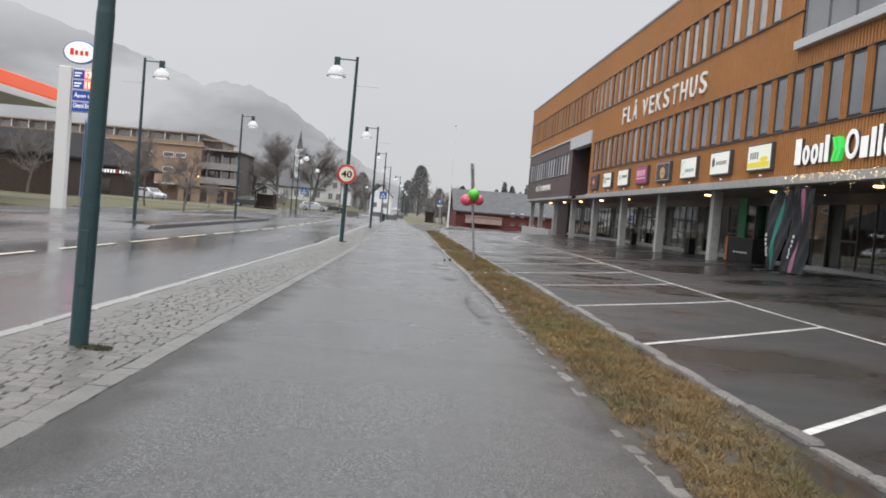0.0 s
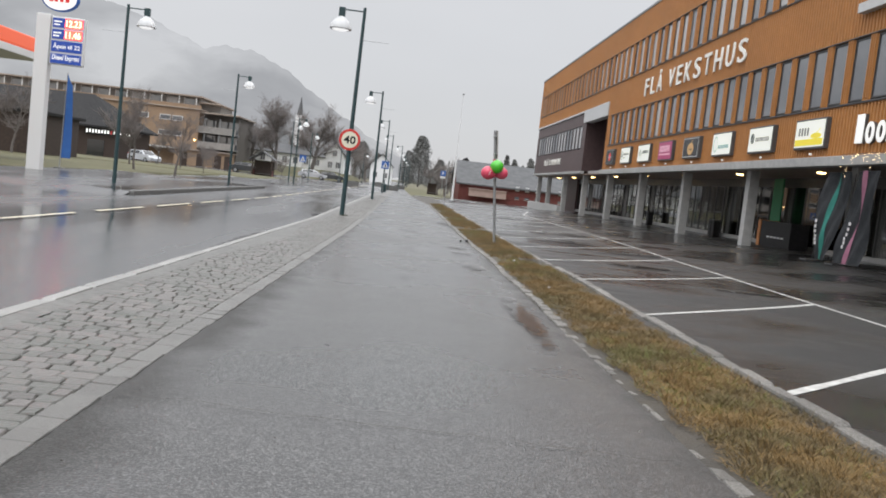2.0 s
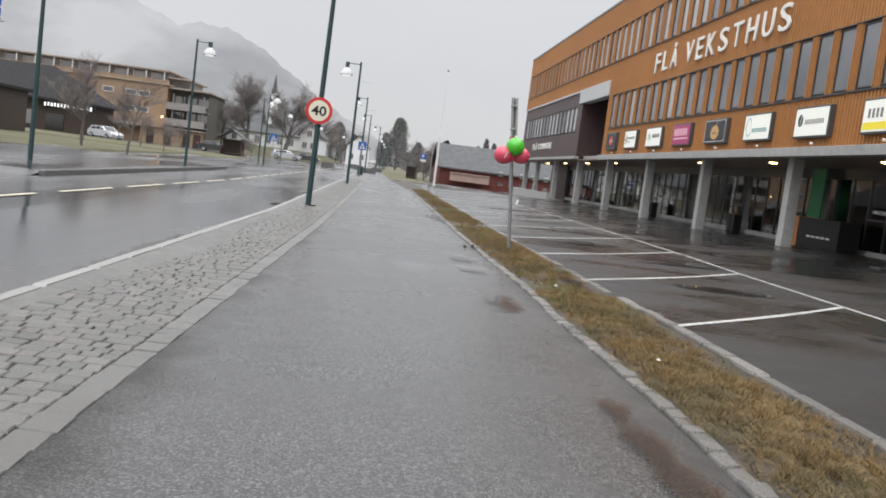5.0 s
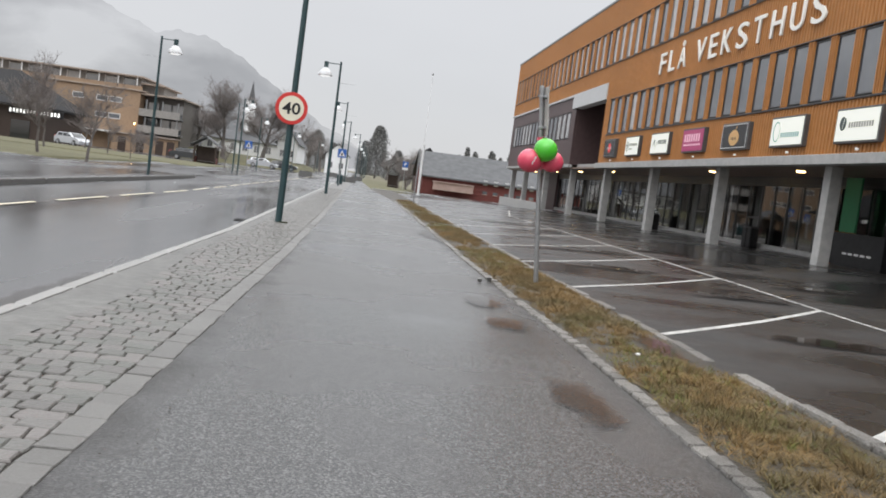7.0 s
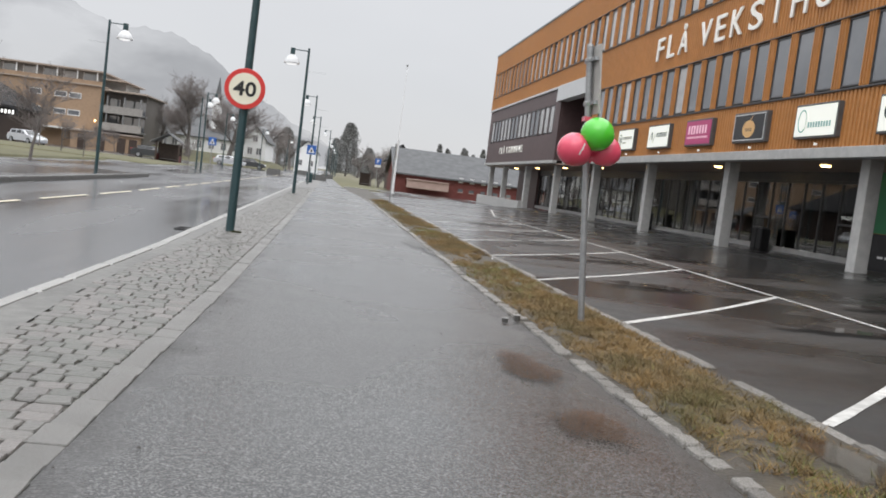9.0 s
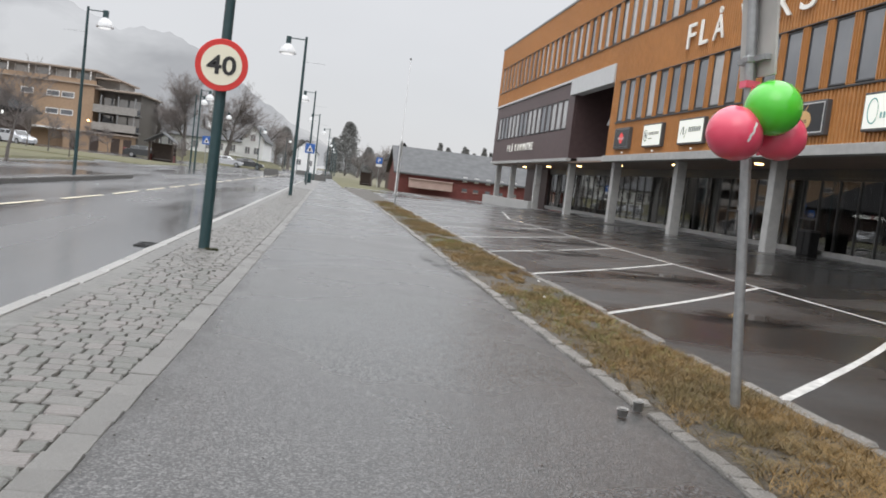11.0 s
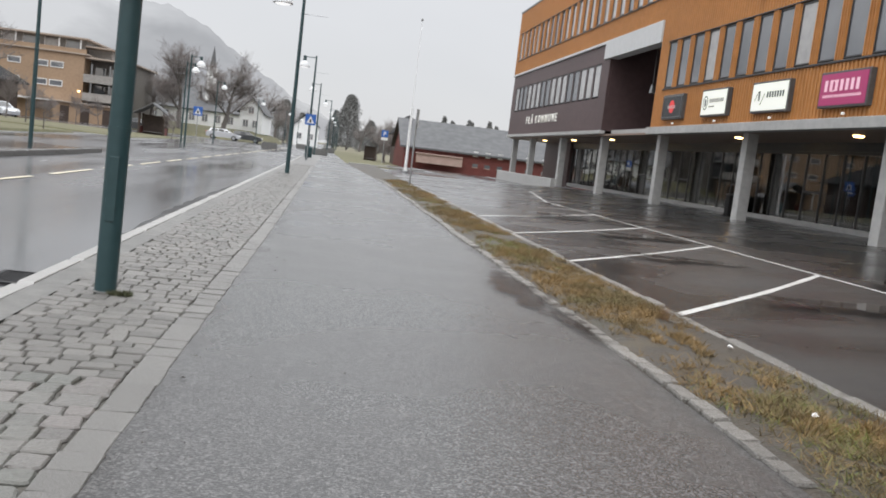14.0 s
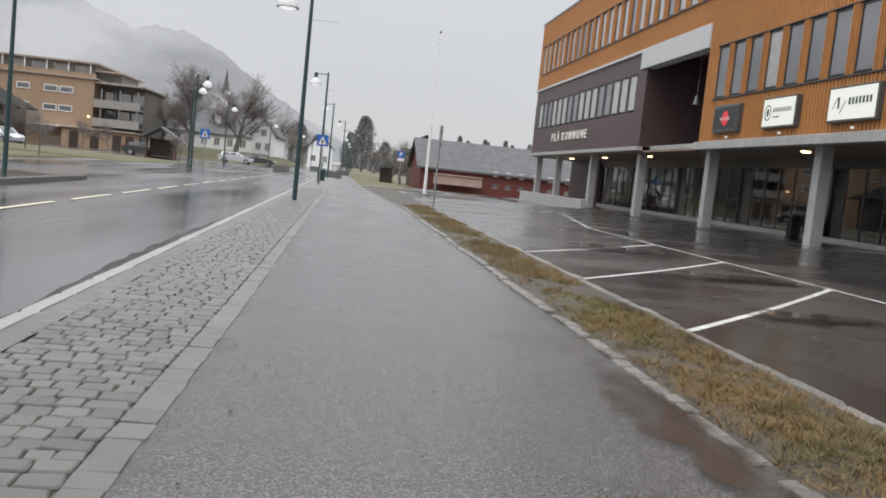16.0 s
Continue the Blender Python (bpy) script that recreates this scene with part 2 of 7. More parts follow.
M_SETT = per_island("sett_stone", [(0.095, 0.098, 0.088), (0.14, 0.134, 0.127), (0.112, 0.115, 0.104), (0.163, 0.15, 0.143), (0.104, 0.1, 0.094)], 0.36, 1.0)
M_SETT_ONE = mat("sett_stone_single", (0.105, 0.107, 0.098), 0.36, color2=(0.18, 0.168, 0.159), scale=25, bump=0.5, bump_scale=60, rand=0.22)
M_JOINT = mat("joint_sand", (0.045, 0.043, 0.037), 0.6, color2=(0.085, 0.08, 0.068), scale=40, bump=0.5)
M_PAINT = mat("white_road_paint", (0.4, 0.4, 0.39), 0.4, color2=(0.66, 0.66, 0.64), scale=11, big=0.2, bump=0.3)
M_YELLOW = mat("yellow_road_paint", (0.6, 0.53, 0.38), 0.4, color2=(0.72, 0.67, 0.54), scale=14, bump=0.2)
M_BLADEG = per_island("green_grass_blade", [(0.09, 0.13, 0.02), (0.14, 0.17, 0.035), (0.2, 0.19, 0.05)], 0.7)

def verge_cover(name, colors, blend, rough, bump=0.0):
    """Winter verge: colour drifts in patches of dead grass, moss and mud, with blade-to-blade variation."""
    m = bpy.data.materials.new(name)
    m.use_nodes = True
    n, l = m.node_tree.nodes, m.node_tree.links
    b = n["Principled BSDF"]
    b.inputs["Roughness"].default_value = rough
    tc = n.new("ShaderNodeTexCoord")
    nz = n.new("ShaderNodeTexNoise")
    nz.inputs["Scale"].default_value, nz.inputs["Detail"].default_value = 1.25, 5.0
    l.new(tc.outputs["Object"], nz.inputs["Vector"])
    mr = n.new("ShaderNodeMapRange")
    mr.inputs["From Min"].default_value, mr.inputs["From Max"].default_value = 0.3, 0.7
    l.new(nz.outputs["Fac"], mr.inputs["Value"])
    g = n.new("ShaderNodeNewGeometry")
    ad = n.new("ShaderNodeMath")
    ad.operation = "MULTIPLY_ADD"
    ad.inputs[1].default_value, ad.inputs[2].default_value = blend, -blend / 2
    l.new(g.outputs["Random Per Island"], ad.inputs[0])
    sm = n.new("ShaderNodeMath")
    sm.use_clamp = True
    l.new(mr.outputs[0], sm.inputs[0])
    l.new(ad.outputs[0], sm.inputs[1])
    cr = n.new("ShaderNodeValToRGB")
    els = cr.color_ramp.elements
    for i, c in enumerate(colors):
        p = i / (len(colors) - 1)
        e = els[0] if i == 0 else els[len(els) - 1] if i == len(colors) - 1 else els.new(p)
        e.position, e.color = p, (*c, 1)
    l.new(sm.outputs[0], cr.inputs[0])
    l.new(cr.outputs[0], b.inputs["Base Color"])
    if bump:
        nv = n.new("ShaderNodeTexNoise")
        nv.inputs["Scale"].default_value, nv.inputs["Detail"].default_value = 34, 6.0
        l.new(tc.outputs["Object"], nv.inputs["Vector"])
        bp = n.new("ShaderNodeBump")
        bp.inputs["Strength"].default_value, bp.inputs["Distance"].default_value = bump, 0.015
        l.new(nv.outputs["Fac"], bp.inputs["Height"])
        l.new(bp.outputs[0], b.inputs["Normal"])
    return m


M_SOIL = verge_cover("muddy_soil", [(0.04, 0.038, 0.018), (0.032, 0.026, 0.017), (0.045, 0.036, 0.024), (0.028, 0.023, 0.016), (0.055, 0.042, 0.022)], 0.0, 0.5, 1.0)
M_BLADE = verge_cover("dead_grass_blade", [(0.12, 0.11, 0.04), (0.2, 0.148, 0.058), (0.085, 0.064, 0.034), (0.22, 0.15, 0.062), (0.27, 0.165, 0.055), (0.15, 0.098, 0.038)], 0.55, 0.7)
M_LAWN = mat("winter_lawn", (0.07, 0.075, 0.032), 0.8, color2=(0.125, 0.11, 0.055), scale=2.5, bump=0.8, bump_scale=20, big=0.25)
M_FIELD = mat("valley_ground", (0.1, 0.1, 0.06), 0.8, color2=(0.16, 0.14, 0.09), scale=0.2, big=0.2)


def water_material(name, depth, rough):
    """Shallow rainwater over asphalt or mud; it thins out to nothing at its uneven rim."""
    m = bpy.data.materials.new(name)
    m.use_nodes = True
    n, l = m.node_tree.nodes, m.node_tree.links
    b = n["Principled BSDF"]
    b.inputs["Base Color"].default_value = (0.045, 0.034, 0.027, 1)
    b.inputs["Roughness"].default_value = rough
    tc = n.new("ShaderNodeTexCoord")
    at = n.new("ShaderNodeVectorMath")
    at.operation = "SUBTRACT"
    at.inputs[1].default_value = (0.5, 0.5, 0.5)
    l.new(tc.outputs["Generated"], at.inputs[0])
    flat = n.new("ShaderNodeVectorMath")
    flat.operation = "MULTIPLY"
    flat.inputs[1].default_value = (1, 1, 0)
    l.new(at.outputs[0], flat.inputs[0])
    ln = n.new("ShaderNodeVectorMath")
    ln.operation = "LENGTH"
    l.new(flat.outputs[0], ln.inputs[0])
    nz = n.new("ShaderNodeTexNoise")
    nz.inputs["Scale"].default_value, nz.inputs["Detail"].default_value = 3.2, 7.0
    wp = n.new("ShaderNodeNewGeometry")
    l.new(wp.outputs["Position"], nz.inputs["Vector"])
    ad = n.new("ShaderNodeMath")
    ad.operation = "MULTIPLY_ADD"
    ad.inputs[1].default_value = 0.62
    l.new(nz.outputs["Fac"], ad.inputs[0])
    l.new(ln.outputs["Value"], ad.inputs[2])
    mr = n.new("ShaderNodeMapRange")
    mr.interpolation_type = "SMOOTHSTEP"
    mr.inputs["From Min"].default_value, mr.inputs["From Max"].default_value = 0.52, 0.7
    mr.inputs["To Min"].default_value, mr.inputs["To Max"].default_value = depth, 0.0
    l.new(ad.outputs[0], mr.inputs["Value"])
    l.new(mr.outputs[0], b.inputs["Alpha"])
    return m


M_WATER = water_material("silty_rainwater", 0.55, 0.09)
M_CLEARWATER = water_material("standing_rainwater", 0.72, 0.04)
M_CLAD = mat("ochre_cladding", (0.42, 0.188, 0.055), 0.5, color2=(0.49, 0.222, 0.07), scale=3, big=0.08)
M_PLUM = mat("plum_panel", (0.08, 0.05, 0.052), 0.45, color2=(0.1, 0.064, 0.064), scale=4, big=0.1)
M_CONC = mat("pale_concrete", (0.35, 0.35, 0.348), 0.55, color2=(0.43, 0.43, 0.422), scale=5, bump=0.15, bump_scale=40, big=0.08)
M_SOFFIT = mat("brown_soffit", (0.2, 0.14, 0.11), 0.5, color2=(0.26, 0.185, 0.145), scale=6)
M_FRAME = mat("dark_window_frame", (0.035, 0.035, 0.037), 0.35, color2=(0.05, 0.05, 0.052), scale=6)
M_GREYFRAME = mat("grey_aluminium", (0.22, 0.225, 0.23), 0.35, metal=0.6, color2=(0.28, 0.285, 0.29), scale=10)
# Pane colour holds part of the sky's reflection; the gloss adds the rest.
M_GLASS = mat("sky_toned_window_glass", (0.11, 0.118, 0.132), 0.05, color2=(0.17, 0.178, 0.192), scale=0.6)
M_GLASS.node_tree.nodes["Principled BSDF"].inputs["IOR"].default_value = 2.3


def clear_glass(name, gloss):
    """Thin clear glass: see-through, with a mirror image that grows at a flat angle."""
    m = bpy.data.materials.new(name)
    m.use_nodes = True
    n, l = m.node_tree.nodes, m.node_tree.links
    n.clear()
    out, mix, tr, gl, fr, mu = (n.new("ShaderNode" + k) for k in ("OutputMaterial", "MixShader", "BsdfTransparent", "BsdfGlossy", "Fresnel", "Math"))
    tr.inputs[0].default_value = (0.86, 0.88, 0.87, 1)
    gl.inputs["Roughness"].default_value = 0.02
    fr.inputs["IOR"].default_value = 1.6
    mu.operation = "MULTIPLY"
    mu.inputs[1].default_value = gloss
    mu.use_clamp = True
    l.new(fr.outputs[0], mu.inputs[0])
    l.new(mu.outputs[0], mix.inputs[0])
    l.new(tr.outputs[0], mix.inputs[1])
    l.new(gl.outputs[0], mix.inputs[2])
    l.new(mix.outputs[0], out.inputs[0])
    return m


M_SHOPGLASS = clear_glass("shop_glass", 1.8)
M_CURTAIN = mat("pale_blind", (0.34, 0.335, 0.335), 0.12, color2=(0.44, 0.43, 0.42), scale=3, coat=1.0)
M_SHOPIN = mat("shop_interior", (0.26, 0.255, 0.245), 0.6, color2=(0.46, 0.45, 0.43), scale=0.9)
M_TUBE = mat("shop_tube_light", (0.9, 0.9, 0.9), 0.3, emit=(1, 0.97, 0.9), strength=40.0)
M_LIGHTSTEEL = mat("pale_metal_panel", (0.55, 0.56, 0.57), 0.4, color2=(0.6, 0.61, 0.62), scale=4)
# A faint glow is added to the white letters.
M_LETTER = mat("glowing_white_letter", (0.75, 0.74, 0.7), 0.4, emit=(1, 0.98, 0.92), strength=0.12)
M_LITWHITE = mat("lit_white", (0.8, 0.8, 0.78), 0.3, emit=(1, 1, 0.97), strength=0.4)
M_LITSIGN = mat("lit_sign_face", (0.75, 0.75, 0.7), 0.3, emit=(0.95, 1.0, 0.9), strength=0.34)
M_LITBLACK = mat("sign_black", (0.02, 0.02, 0.022), 0.25)
M_LITPINK = mat("sign_magenta", (0.36, 0.035, 0.13), 0.3, emit=(0.6, 0.06, 0.22), strength=0.13)
M_LITYEL = mat("sign_yellow", (0.75, 0.62, 0.04), 0.3, emit=(0.9, 0.75, 0.05), strength=0.3)
M_LITLETTER = mat("lit_letter", (0.8, 0.8, 0.78), 0.3, emit=(1, 1, 0.97), strength=1.3)
M_LITRED = mat("sign_red", (0.6, 0.03, 0.03), 0.3, emit=(0.9, 0.05, 0.05), strength=0.25)
M_LITGREEN = mat("sign_green", (0.05, 0.6, 0.1), 0.3, emit=(0.05, 0.8, 0.12), strength=0.5)
M_BARTEXT = mat("dark_mark", (0.05, 0.07, 0.07), 0.4)
M_GOLD = mat("sign_gold", (0.5, 0.3, 0.12), 0.4, emit=(0.6, 0.38, 0.18), strength=0.2)
M_TEALMARK = mat("teal_mark", (0.2, 0.42, 0.42), 0.4)
M_PINKMARK = mat("pink_mark", (0.8, 0.5, 0.6), 0.4, emit=(0.9, 0.6, 0.7), strength=0.2)
M_POLE = mat("green_painted_steel", (0.02, 0.05, 0.056), 0.35, color2=(0.028, 0.062, 0.068), scale=12, bump=0.05)
M_GALV = mat("galvanised_steel", (0.32, 0.33, 0.34), 0.42, metal=0.7, color2=(0.42, 0.43, 0.44), scale=20)
M_PALEBACK = mat("bare_aluminium_back", (0.42, 0.41, 0.39), 0.5, metal=0.2, color2=(0.5, 0.49, 0.465), scale=6)
M_PALECUP = mat("dull_white_plastic", (0.27, 0.265, 0.255), 0.4, color2=(0.38, 0.375, 0.365), scale=20)
M_SHADE = mat("white_lamp_shade", (0.62, 0.635, 0.65), 0.3, color2=(0.68, 0.69, 0.7), scale=6)
M_LAMPGLOW = mat("street_lamp_glow", (0.9, 0.9, 0.9), 0.3, emit=(1, 1, 1.0), strength=0.7)
M_SIGNRED = mat("traffic_red", (0.6, 0.035, 0.03), 0.4, emit=None)
M_SIGNWHITE = mat("traffic_cream", (0.78, 0.74, 0.6), 0.4)
M_SIGNBLUE = mat("traffic_blue", (0.03, 0.12, 0.42), 0.4)
M_BALLPINK = mat("pink_balloon", (0.7, 0.06, 0.12), 0.22, color2=(0.74, 0.085, 0.15), scale=3, coat=0.5)
M_BALLGREEN = mat("green_balloon", (0.07, 0.52, 0.03), 0.22, color2=(0.09, 0.58, 0.04), scale=3, coat=0.5)
M_WARM = mat("warm_downlight", (1, 0.8, 0.5), 0.3, emit=(1.0, 0.66, 0.28), strength=8.0)
M_FAIRY = mat("fairy_bulb", (1, 0.85, 0.6), 0.3, emit=(1.0, 0.7, 0.35), strength=6.0)
M_BANNER = mat("dark_banner_fabric", (0.026, 0.029, 0.033), 0.7, color2=(0.04, 0.043, 0.048), scale=5, spec=0.25, bump=0.4, bump_scale=6)
M_TEAL = mat("teal_fabric", (0.025, 0.18, 0.15), 0.7, color2=(0.035, 0.23, 0.19), scale=5)
M_ROSE = mat("rose_fabric", (0.32, 0.13, 0.2), 0.7, color2=(0.4, 0.17, 0.25), scale=5)
M_OFFWHITE = mat("white_print", (0.7, 0.7, 0.7), 0.5)
M_GREENWALL = mat("green_panel", (0.01, 0.16, 0.06), 0.5, color2=(0.012, 0.2, 0.075), scale=2)
M_WOODORANGE = mat("orange_wood", (0.4, 0.16, 0.05), 0.5, color2=(0.48, 0.2, 0.07), scale=7)
M_BLACKBOX = mat("black_laminate", (0.014, 0.014, 0.015), 0.5, color2=(0.022, 0.022, 0.024), scale=7, spec=0.25)
M_BRICK = mat("tan_brick", (0.3, 0.205, 0.135), 0.7, color2=(0.36, 0.25, 0.165), scale=3, bump=0.3, bump_scale=8, big=0.1)
# Grey wood and tan roof are lightened in place of haze far off.
M_GREYWOOD = mat("grey_wood", (0.24, 0.23, 0.22), 0.7, color2=(0.3, 0.29, 0.275), scale=5)
M_TANROOF = mat("tan_metal_roof", (0.3, 0.245, 0.205), 0.6, color2=(0.36, 0.3, 0.255), scale=3)
M_DARKROOF = mat("dark_roof", (0.028, 0.028, 0.03), 0.9, spec=0.15, color2=(0.045, 0.045, 0.046), scale=4)
M_DARKWOOD = mat("dark_stained_wood", (0.035, 0.022, 0.018), 0.6, color2=(0.06, 0.04, 0.03), scale=5)
M_WHITEWALL = mat("white_timber_wall", (0.78, 0.79, 0.8), 0.55, color2=(0.84, 0.85, 0.85), scale=3, big=0.05)
M_BARNRED = mat("barn_red", (0.13, 0.032, 0.028), 0.65, color2=(0.17, 0.045, 0.038), scale=2, big=0.12)
M_TINROOF = mat("wet_tin_roof", (0.09, 0.093, 0.098), 0.75, spec=0.25, color2=(0.125, 0.128, 0.133), scale=1.5)
M_RUSTROOF = mat("pinkish_tin", (0.36, 0.26, 0.23), 0.5, color2=(0.42, 0.31, 0.28), scale=2)
# Bark and twigs are kept paler to stand in for haze.
M_BARK = mat("wet_bark", (0.1, 0.09, 0.085), 0.75, color2=(0.16, 0.145, 0.135), scale=9, bump=0.5, bump_scale=30)
M_TWIG = mat("haze_paled_twig", (0.15, 0.13, 0.122), 0.75, color2=(0.22, 0.195, 0.185), scale=3)
# Needle greys are paled to stand in for mist over distant trees.
M_MISTNEEDLE = per_island("mist_paled_needles", [(0.19, 0.193, 0.19), (0.215, 0.217, 0.214), (0.235, 0.236, 0.234)], 0.8)
M_CARPAINT = mat("silver_car_paint", (0.55, 0.57, 0.6), 0.25, metal=0.4, coat=0.8)
M_DARKCAR = mat("dark_car_paint", (0.05, 0.055, 0.06), 0.25, metal=0.3, coat=0.8)
M_TYRE = mat("tyre_rubber", (0.015, 0.015, 0.015), 0.8)
M_CARGLASS = mat("car_glass", (0.02, 0.022, 0.025), 0.05, spec=0.9)
M_TAIL = mat("tail_light", (0.4, 0.02, 0.02), 0.3)
M_CANRED = mat("canopy_orange_red", (0.75, 0.1, 0.03), 0.3, emit=(1.0, 0.14, 0.04), strength=0.35)
M_CANWHITE = mat("canopy_white", (0.75, 0.75, 0.75), 0.4)
M_PRICEBLUE = mat("price_panel_blue", (0.02, 0.06, 0.32), 0.3, emit=(0.03, 0.1, 0.5), strength=0.2)
M_PRICERED = mat("price_panel_red", (0.5, 0.05, 0.04), 0.3, emit=(1.0, 0.06, 0.04), strength=4.5)
M_DIGIT = mat("lit_digit", (1, 0.9, 0.7), 0.3, emit=(1, 0.7, 0.4), strength=2.6)
M_BLUEFLAG = mat("blue_flag_fabric", (0.02, 0.1, 0.35), 0.6, color2=(0.03, 0.13, 0.4), scale=3)
M_STONEDARK = mat("planter_grey", (0.1, 0.1, 0.1), 0.6, color2=(0.15, 0.15, 0.145), scale=8)


M_GUTTER = wet_asphalt("gutter_asphalt", (0.008, 0.008, 0.008), (0.03, 0.03, 0.03), 130, 0.3, 0.5, 0.8, 0.8, film=0.25)
M_WINGWOOD = mat("dark_boarding", (0.13, 0.118, 0.108), 0.7, color2=(0.17, 0.156, 0.144), scale=5)
M_MOSS = per_island("wet_moss", [(0.03, 0.036, 0.014), (0.05, 0.056, 0.022), (0.075, 0.07, 0.032)], 0.7)
M_GRIT = per_island("loose_grit", [(0.02, 0.017, 0.014), (0.05, 0.045, 0.04), (0.11, 0.105, 0.095), (0.03, 0.024, 0.018)], 0.6)


# ---- mesh helpers ----
def mesh_of(name, bm, material):
    me = bpy.data.meshes.new(name)
    bm.to_mesh(me)
    bm.free()
    me.materials.append(material)
    return me


def raw_mesh(name, verts, faces, material, smooth=False):
    me = bpy.data.meshes.new(name)
    me.from_pydata(verts, [], faces)
    me.materials.append(material)
    if smooth:
        me.shade_smooth()
    me.update()
    return me


def part(name, bm, material, parent=None, label="", m=None, smooth=False):
    """Links a bmesh (or a finished mesh) as one object, under a parent where one is given."""
    me = bm if isinstance(bm, bpy.types.Mesh) else mesh_of(name, bm, material)
    if smooth:
        me.shade_smooth()
    ob = new(name, me)
    if parent is not None:
        ob.parent = parent
    if m is not None:
        ob.matrix_basis = m
    if label:
        ob["label"] = label
    return ob


def thing(name, label, category, group="", m=None, kind=""):
    ob = new(name)
    ob.empty_display_size = 0.2
    if m is not None:
        ob.matrix_basis = m
    return tagged(ob, label, category, group, kind)


def bx(bm, x0, x1, y0, y1, z0, z1, bevel=0.0):
    """Adds a box to a bmesh."""
    r = bmesh.ops.create_cube(bm, size=1.0, matrix=Matrix.Translation(((x0 + x1) / 2, (y0 + y1) / 2, (z0 + z1) / 2)) @ Matrix.Diagonal((abs(x1 - x0), abs(y1 - y0), abs(z1 - z0), 1)))
    if bevel:
        edges = list({e for v in r["verts"] for e in v.link_edges})
        bmesh.ops.bevel(bm, geom=edges, offset=bevel, segments=2, affect="EDGES", profile=0.5)
    return bm


def box(x0, x1, y0, y1, z0, z1, bevel=0.0):
    return bx(bmesh.new(), x0, x1, y0, y1, z0, z1, bevel)


def rod(bm, p, q, r0, r1, seg=12, cap=True):
    """Adds a tapered round bar from p to q."""
    p, q = Vector(p), Vector(q)
    d = q - p
    m = Matrix.Translation((p + q) / 2) @ d.to_track_quat("Z", "Y").to_matrix().to_4x4()
    bmesh.ops.create_cone(bm, cap_ends=cap, cap_tris=False, segments=seg, radius1=r0, radius2=r1, depth=d.length, matrix=m)
    return bm


def lathe(profile, seg=24, axis=(0, 0, 0)):
    """A turned form from (radius, height) pairs."""
    bm = bmesh.new()
    rings = []
    for r, z in profile:
        rings.append([bm.verts.new((axis[0] + r * math.cos(2 * math.pi * i / seg), axis[1] + r * math.sin(2 * math.pi * i / seg), axis[2] + z)) for i in range(seg)])
    for a, b in zip(rings, rings[1:]):
        for i in range(seg):
            bm.faces.new((a[i], a[(i + 1) % seg], b[(i + 1) % seg], b[i]))
    for ring, flip in ((rings[0], True), (rings[-1], False)):
        bm.faces.new(ring[::-1] if flip else ring)
    bmesh.ops.remove_doubles(bm, verts=bm.verts, dist=1e-5)
    bmesh.ops.recalc_face_normals(bm, faces=bm.faces)
    return bm


def sheet(name, rows, material, label="", category="", kind="structure", parent=None):
    """A strip surface: rows of points, equally long, joined row by row."""
    verts = [p for row in rows for p in row]
    w = len(rows[0])
    faces = [(i * w + j, i * w + j + 1, (i + 1) * w + j + 1, (i + 1) * w + j) for i in range(len(rows) - 1) for j in range(w - 1)]
    ob = part(name, raw_mesh(name, verts, faces, material), material, parent)
    return tagged(ob, label, category, kind=kind) if parent is None else ob


def text_mesh(name, body, material, width=None, height=None, depth=0.02, bold=0.0):
    """Lettering as a mesh, its lower left corner at the origin, stretched to the given width and height."""
    cu = bpy.data.curves.new(name, "FONT")
    cu.body, cu.extrude, cu.offset, cu.resolution_u = body, depth / 2, bold, 3
    tmp = new(name, cu)
    dg = bpy.context.evaluated_depsgraph_get()
    me = bpy.data.meshes.new_from_object(tmp.evaluated_get(dg))
    bpy.data.objects.remove(tmp)
    bpy.data.curves.remove(cu)
    co = np.empty(len(me.vertices) * 3)
    me.vertices.foreach_get("co", co)
    co = co.reshape(-1, 3)
    lo, hi = co.min(0), co.max(0)
    sy = height / (hi[1] - lo[1]) if height else 1
    sx = width / (hi[0] - lo[0]) if width else sy
    co[:, 0], co[:, 1] = (co[:, 0] - lo[0]) * sx, (co[:, 1] - lo[1]) * sy
    me.vertices.foreach_set("co", co.ravel())
    me.materials.clear()
    me.materials.append(material)
    me.update()
    return me


FACE_WEST = Matrix(((0, 0, -1, 0), (-1, 0, 0, 0), (0, 1, 0, 0), (0, 0, 0, 1)))
FACE_SOUTH = Matrix(((1, 0, 0, 0), (0, 0, -1, 0), (0, 1, 0, 0), (0, 0, 0, 1)))


def west(y, z, x):
    """Pose of a flat thing that faces the street (towards -x): its own x runs to -y, its own y up."""
    return Matrix.Translation((x, y, z)) @ FACE_WEST


def south(x, y, z):
    """Pose of a flat thing that faces the walker (towards -y)."""
    return Matrix.Translation((x, y, z)) @ FACE_SOUTH


def x_edge(y):
    """Where the pavement's asphalt meets the granite strip."""
    return -1.06 + 0.0198 * (min(max(y, 0), 30) - 12) + 0.006 * (min(max(y, 30), 40) - 30)


def x_kerb(y):
    """The road side of the kerb."""
    return -2.38 + 0.026 * (min(max(y, 4), 32.5) - 14)


def x_right(y):
    """The verge side of the footpath, which narrows where it bends away."""
    if y < 58:
        return 1.91 - 0.06 * min(max((y - 27) / 3, 0), 1)
    if y < 83:
        return 1.85 - 0.8 * (y - 58) / 25
    return 1.05 - 0.012 * (y - 83)


LOT_X = (2.88, 4.9, 6.8, 9.5, 12.3, 15.6)
LOT_SOUTH = (0.025, 0.01, -0.01, 0.06, 0.2, 0.28)
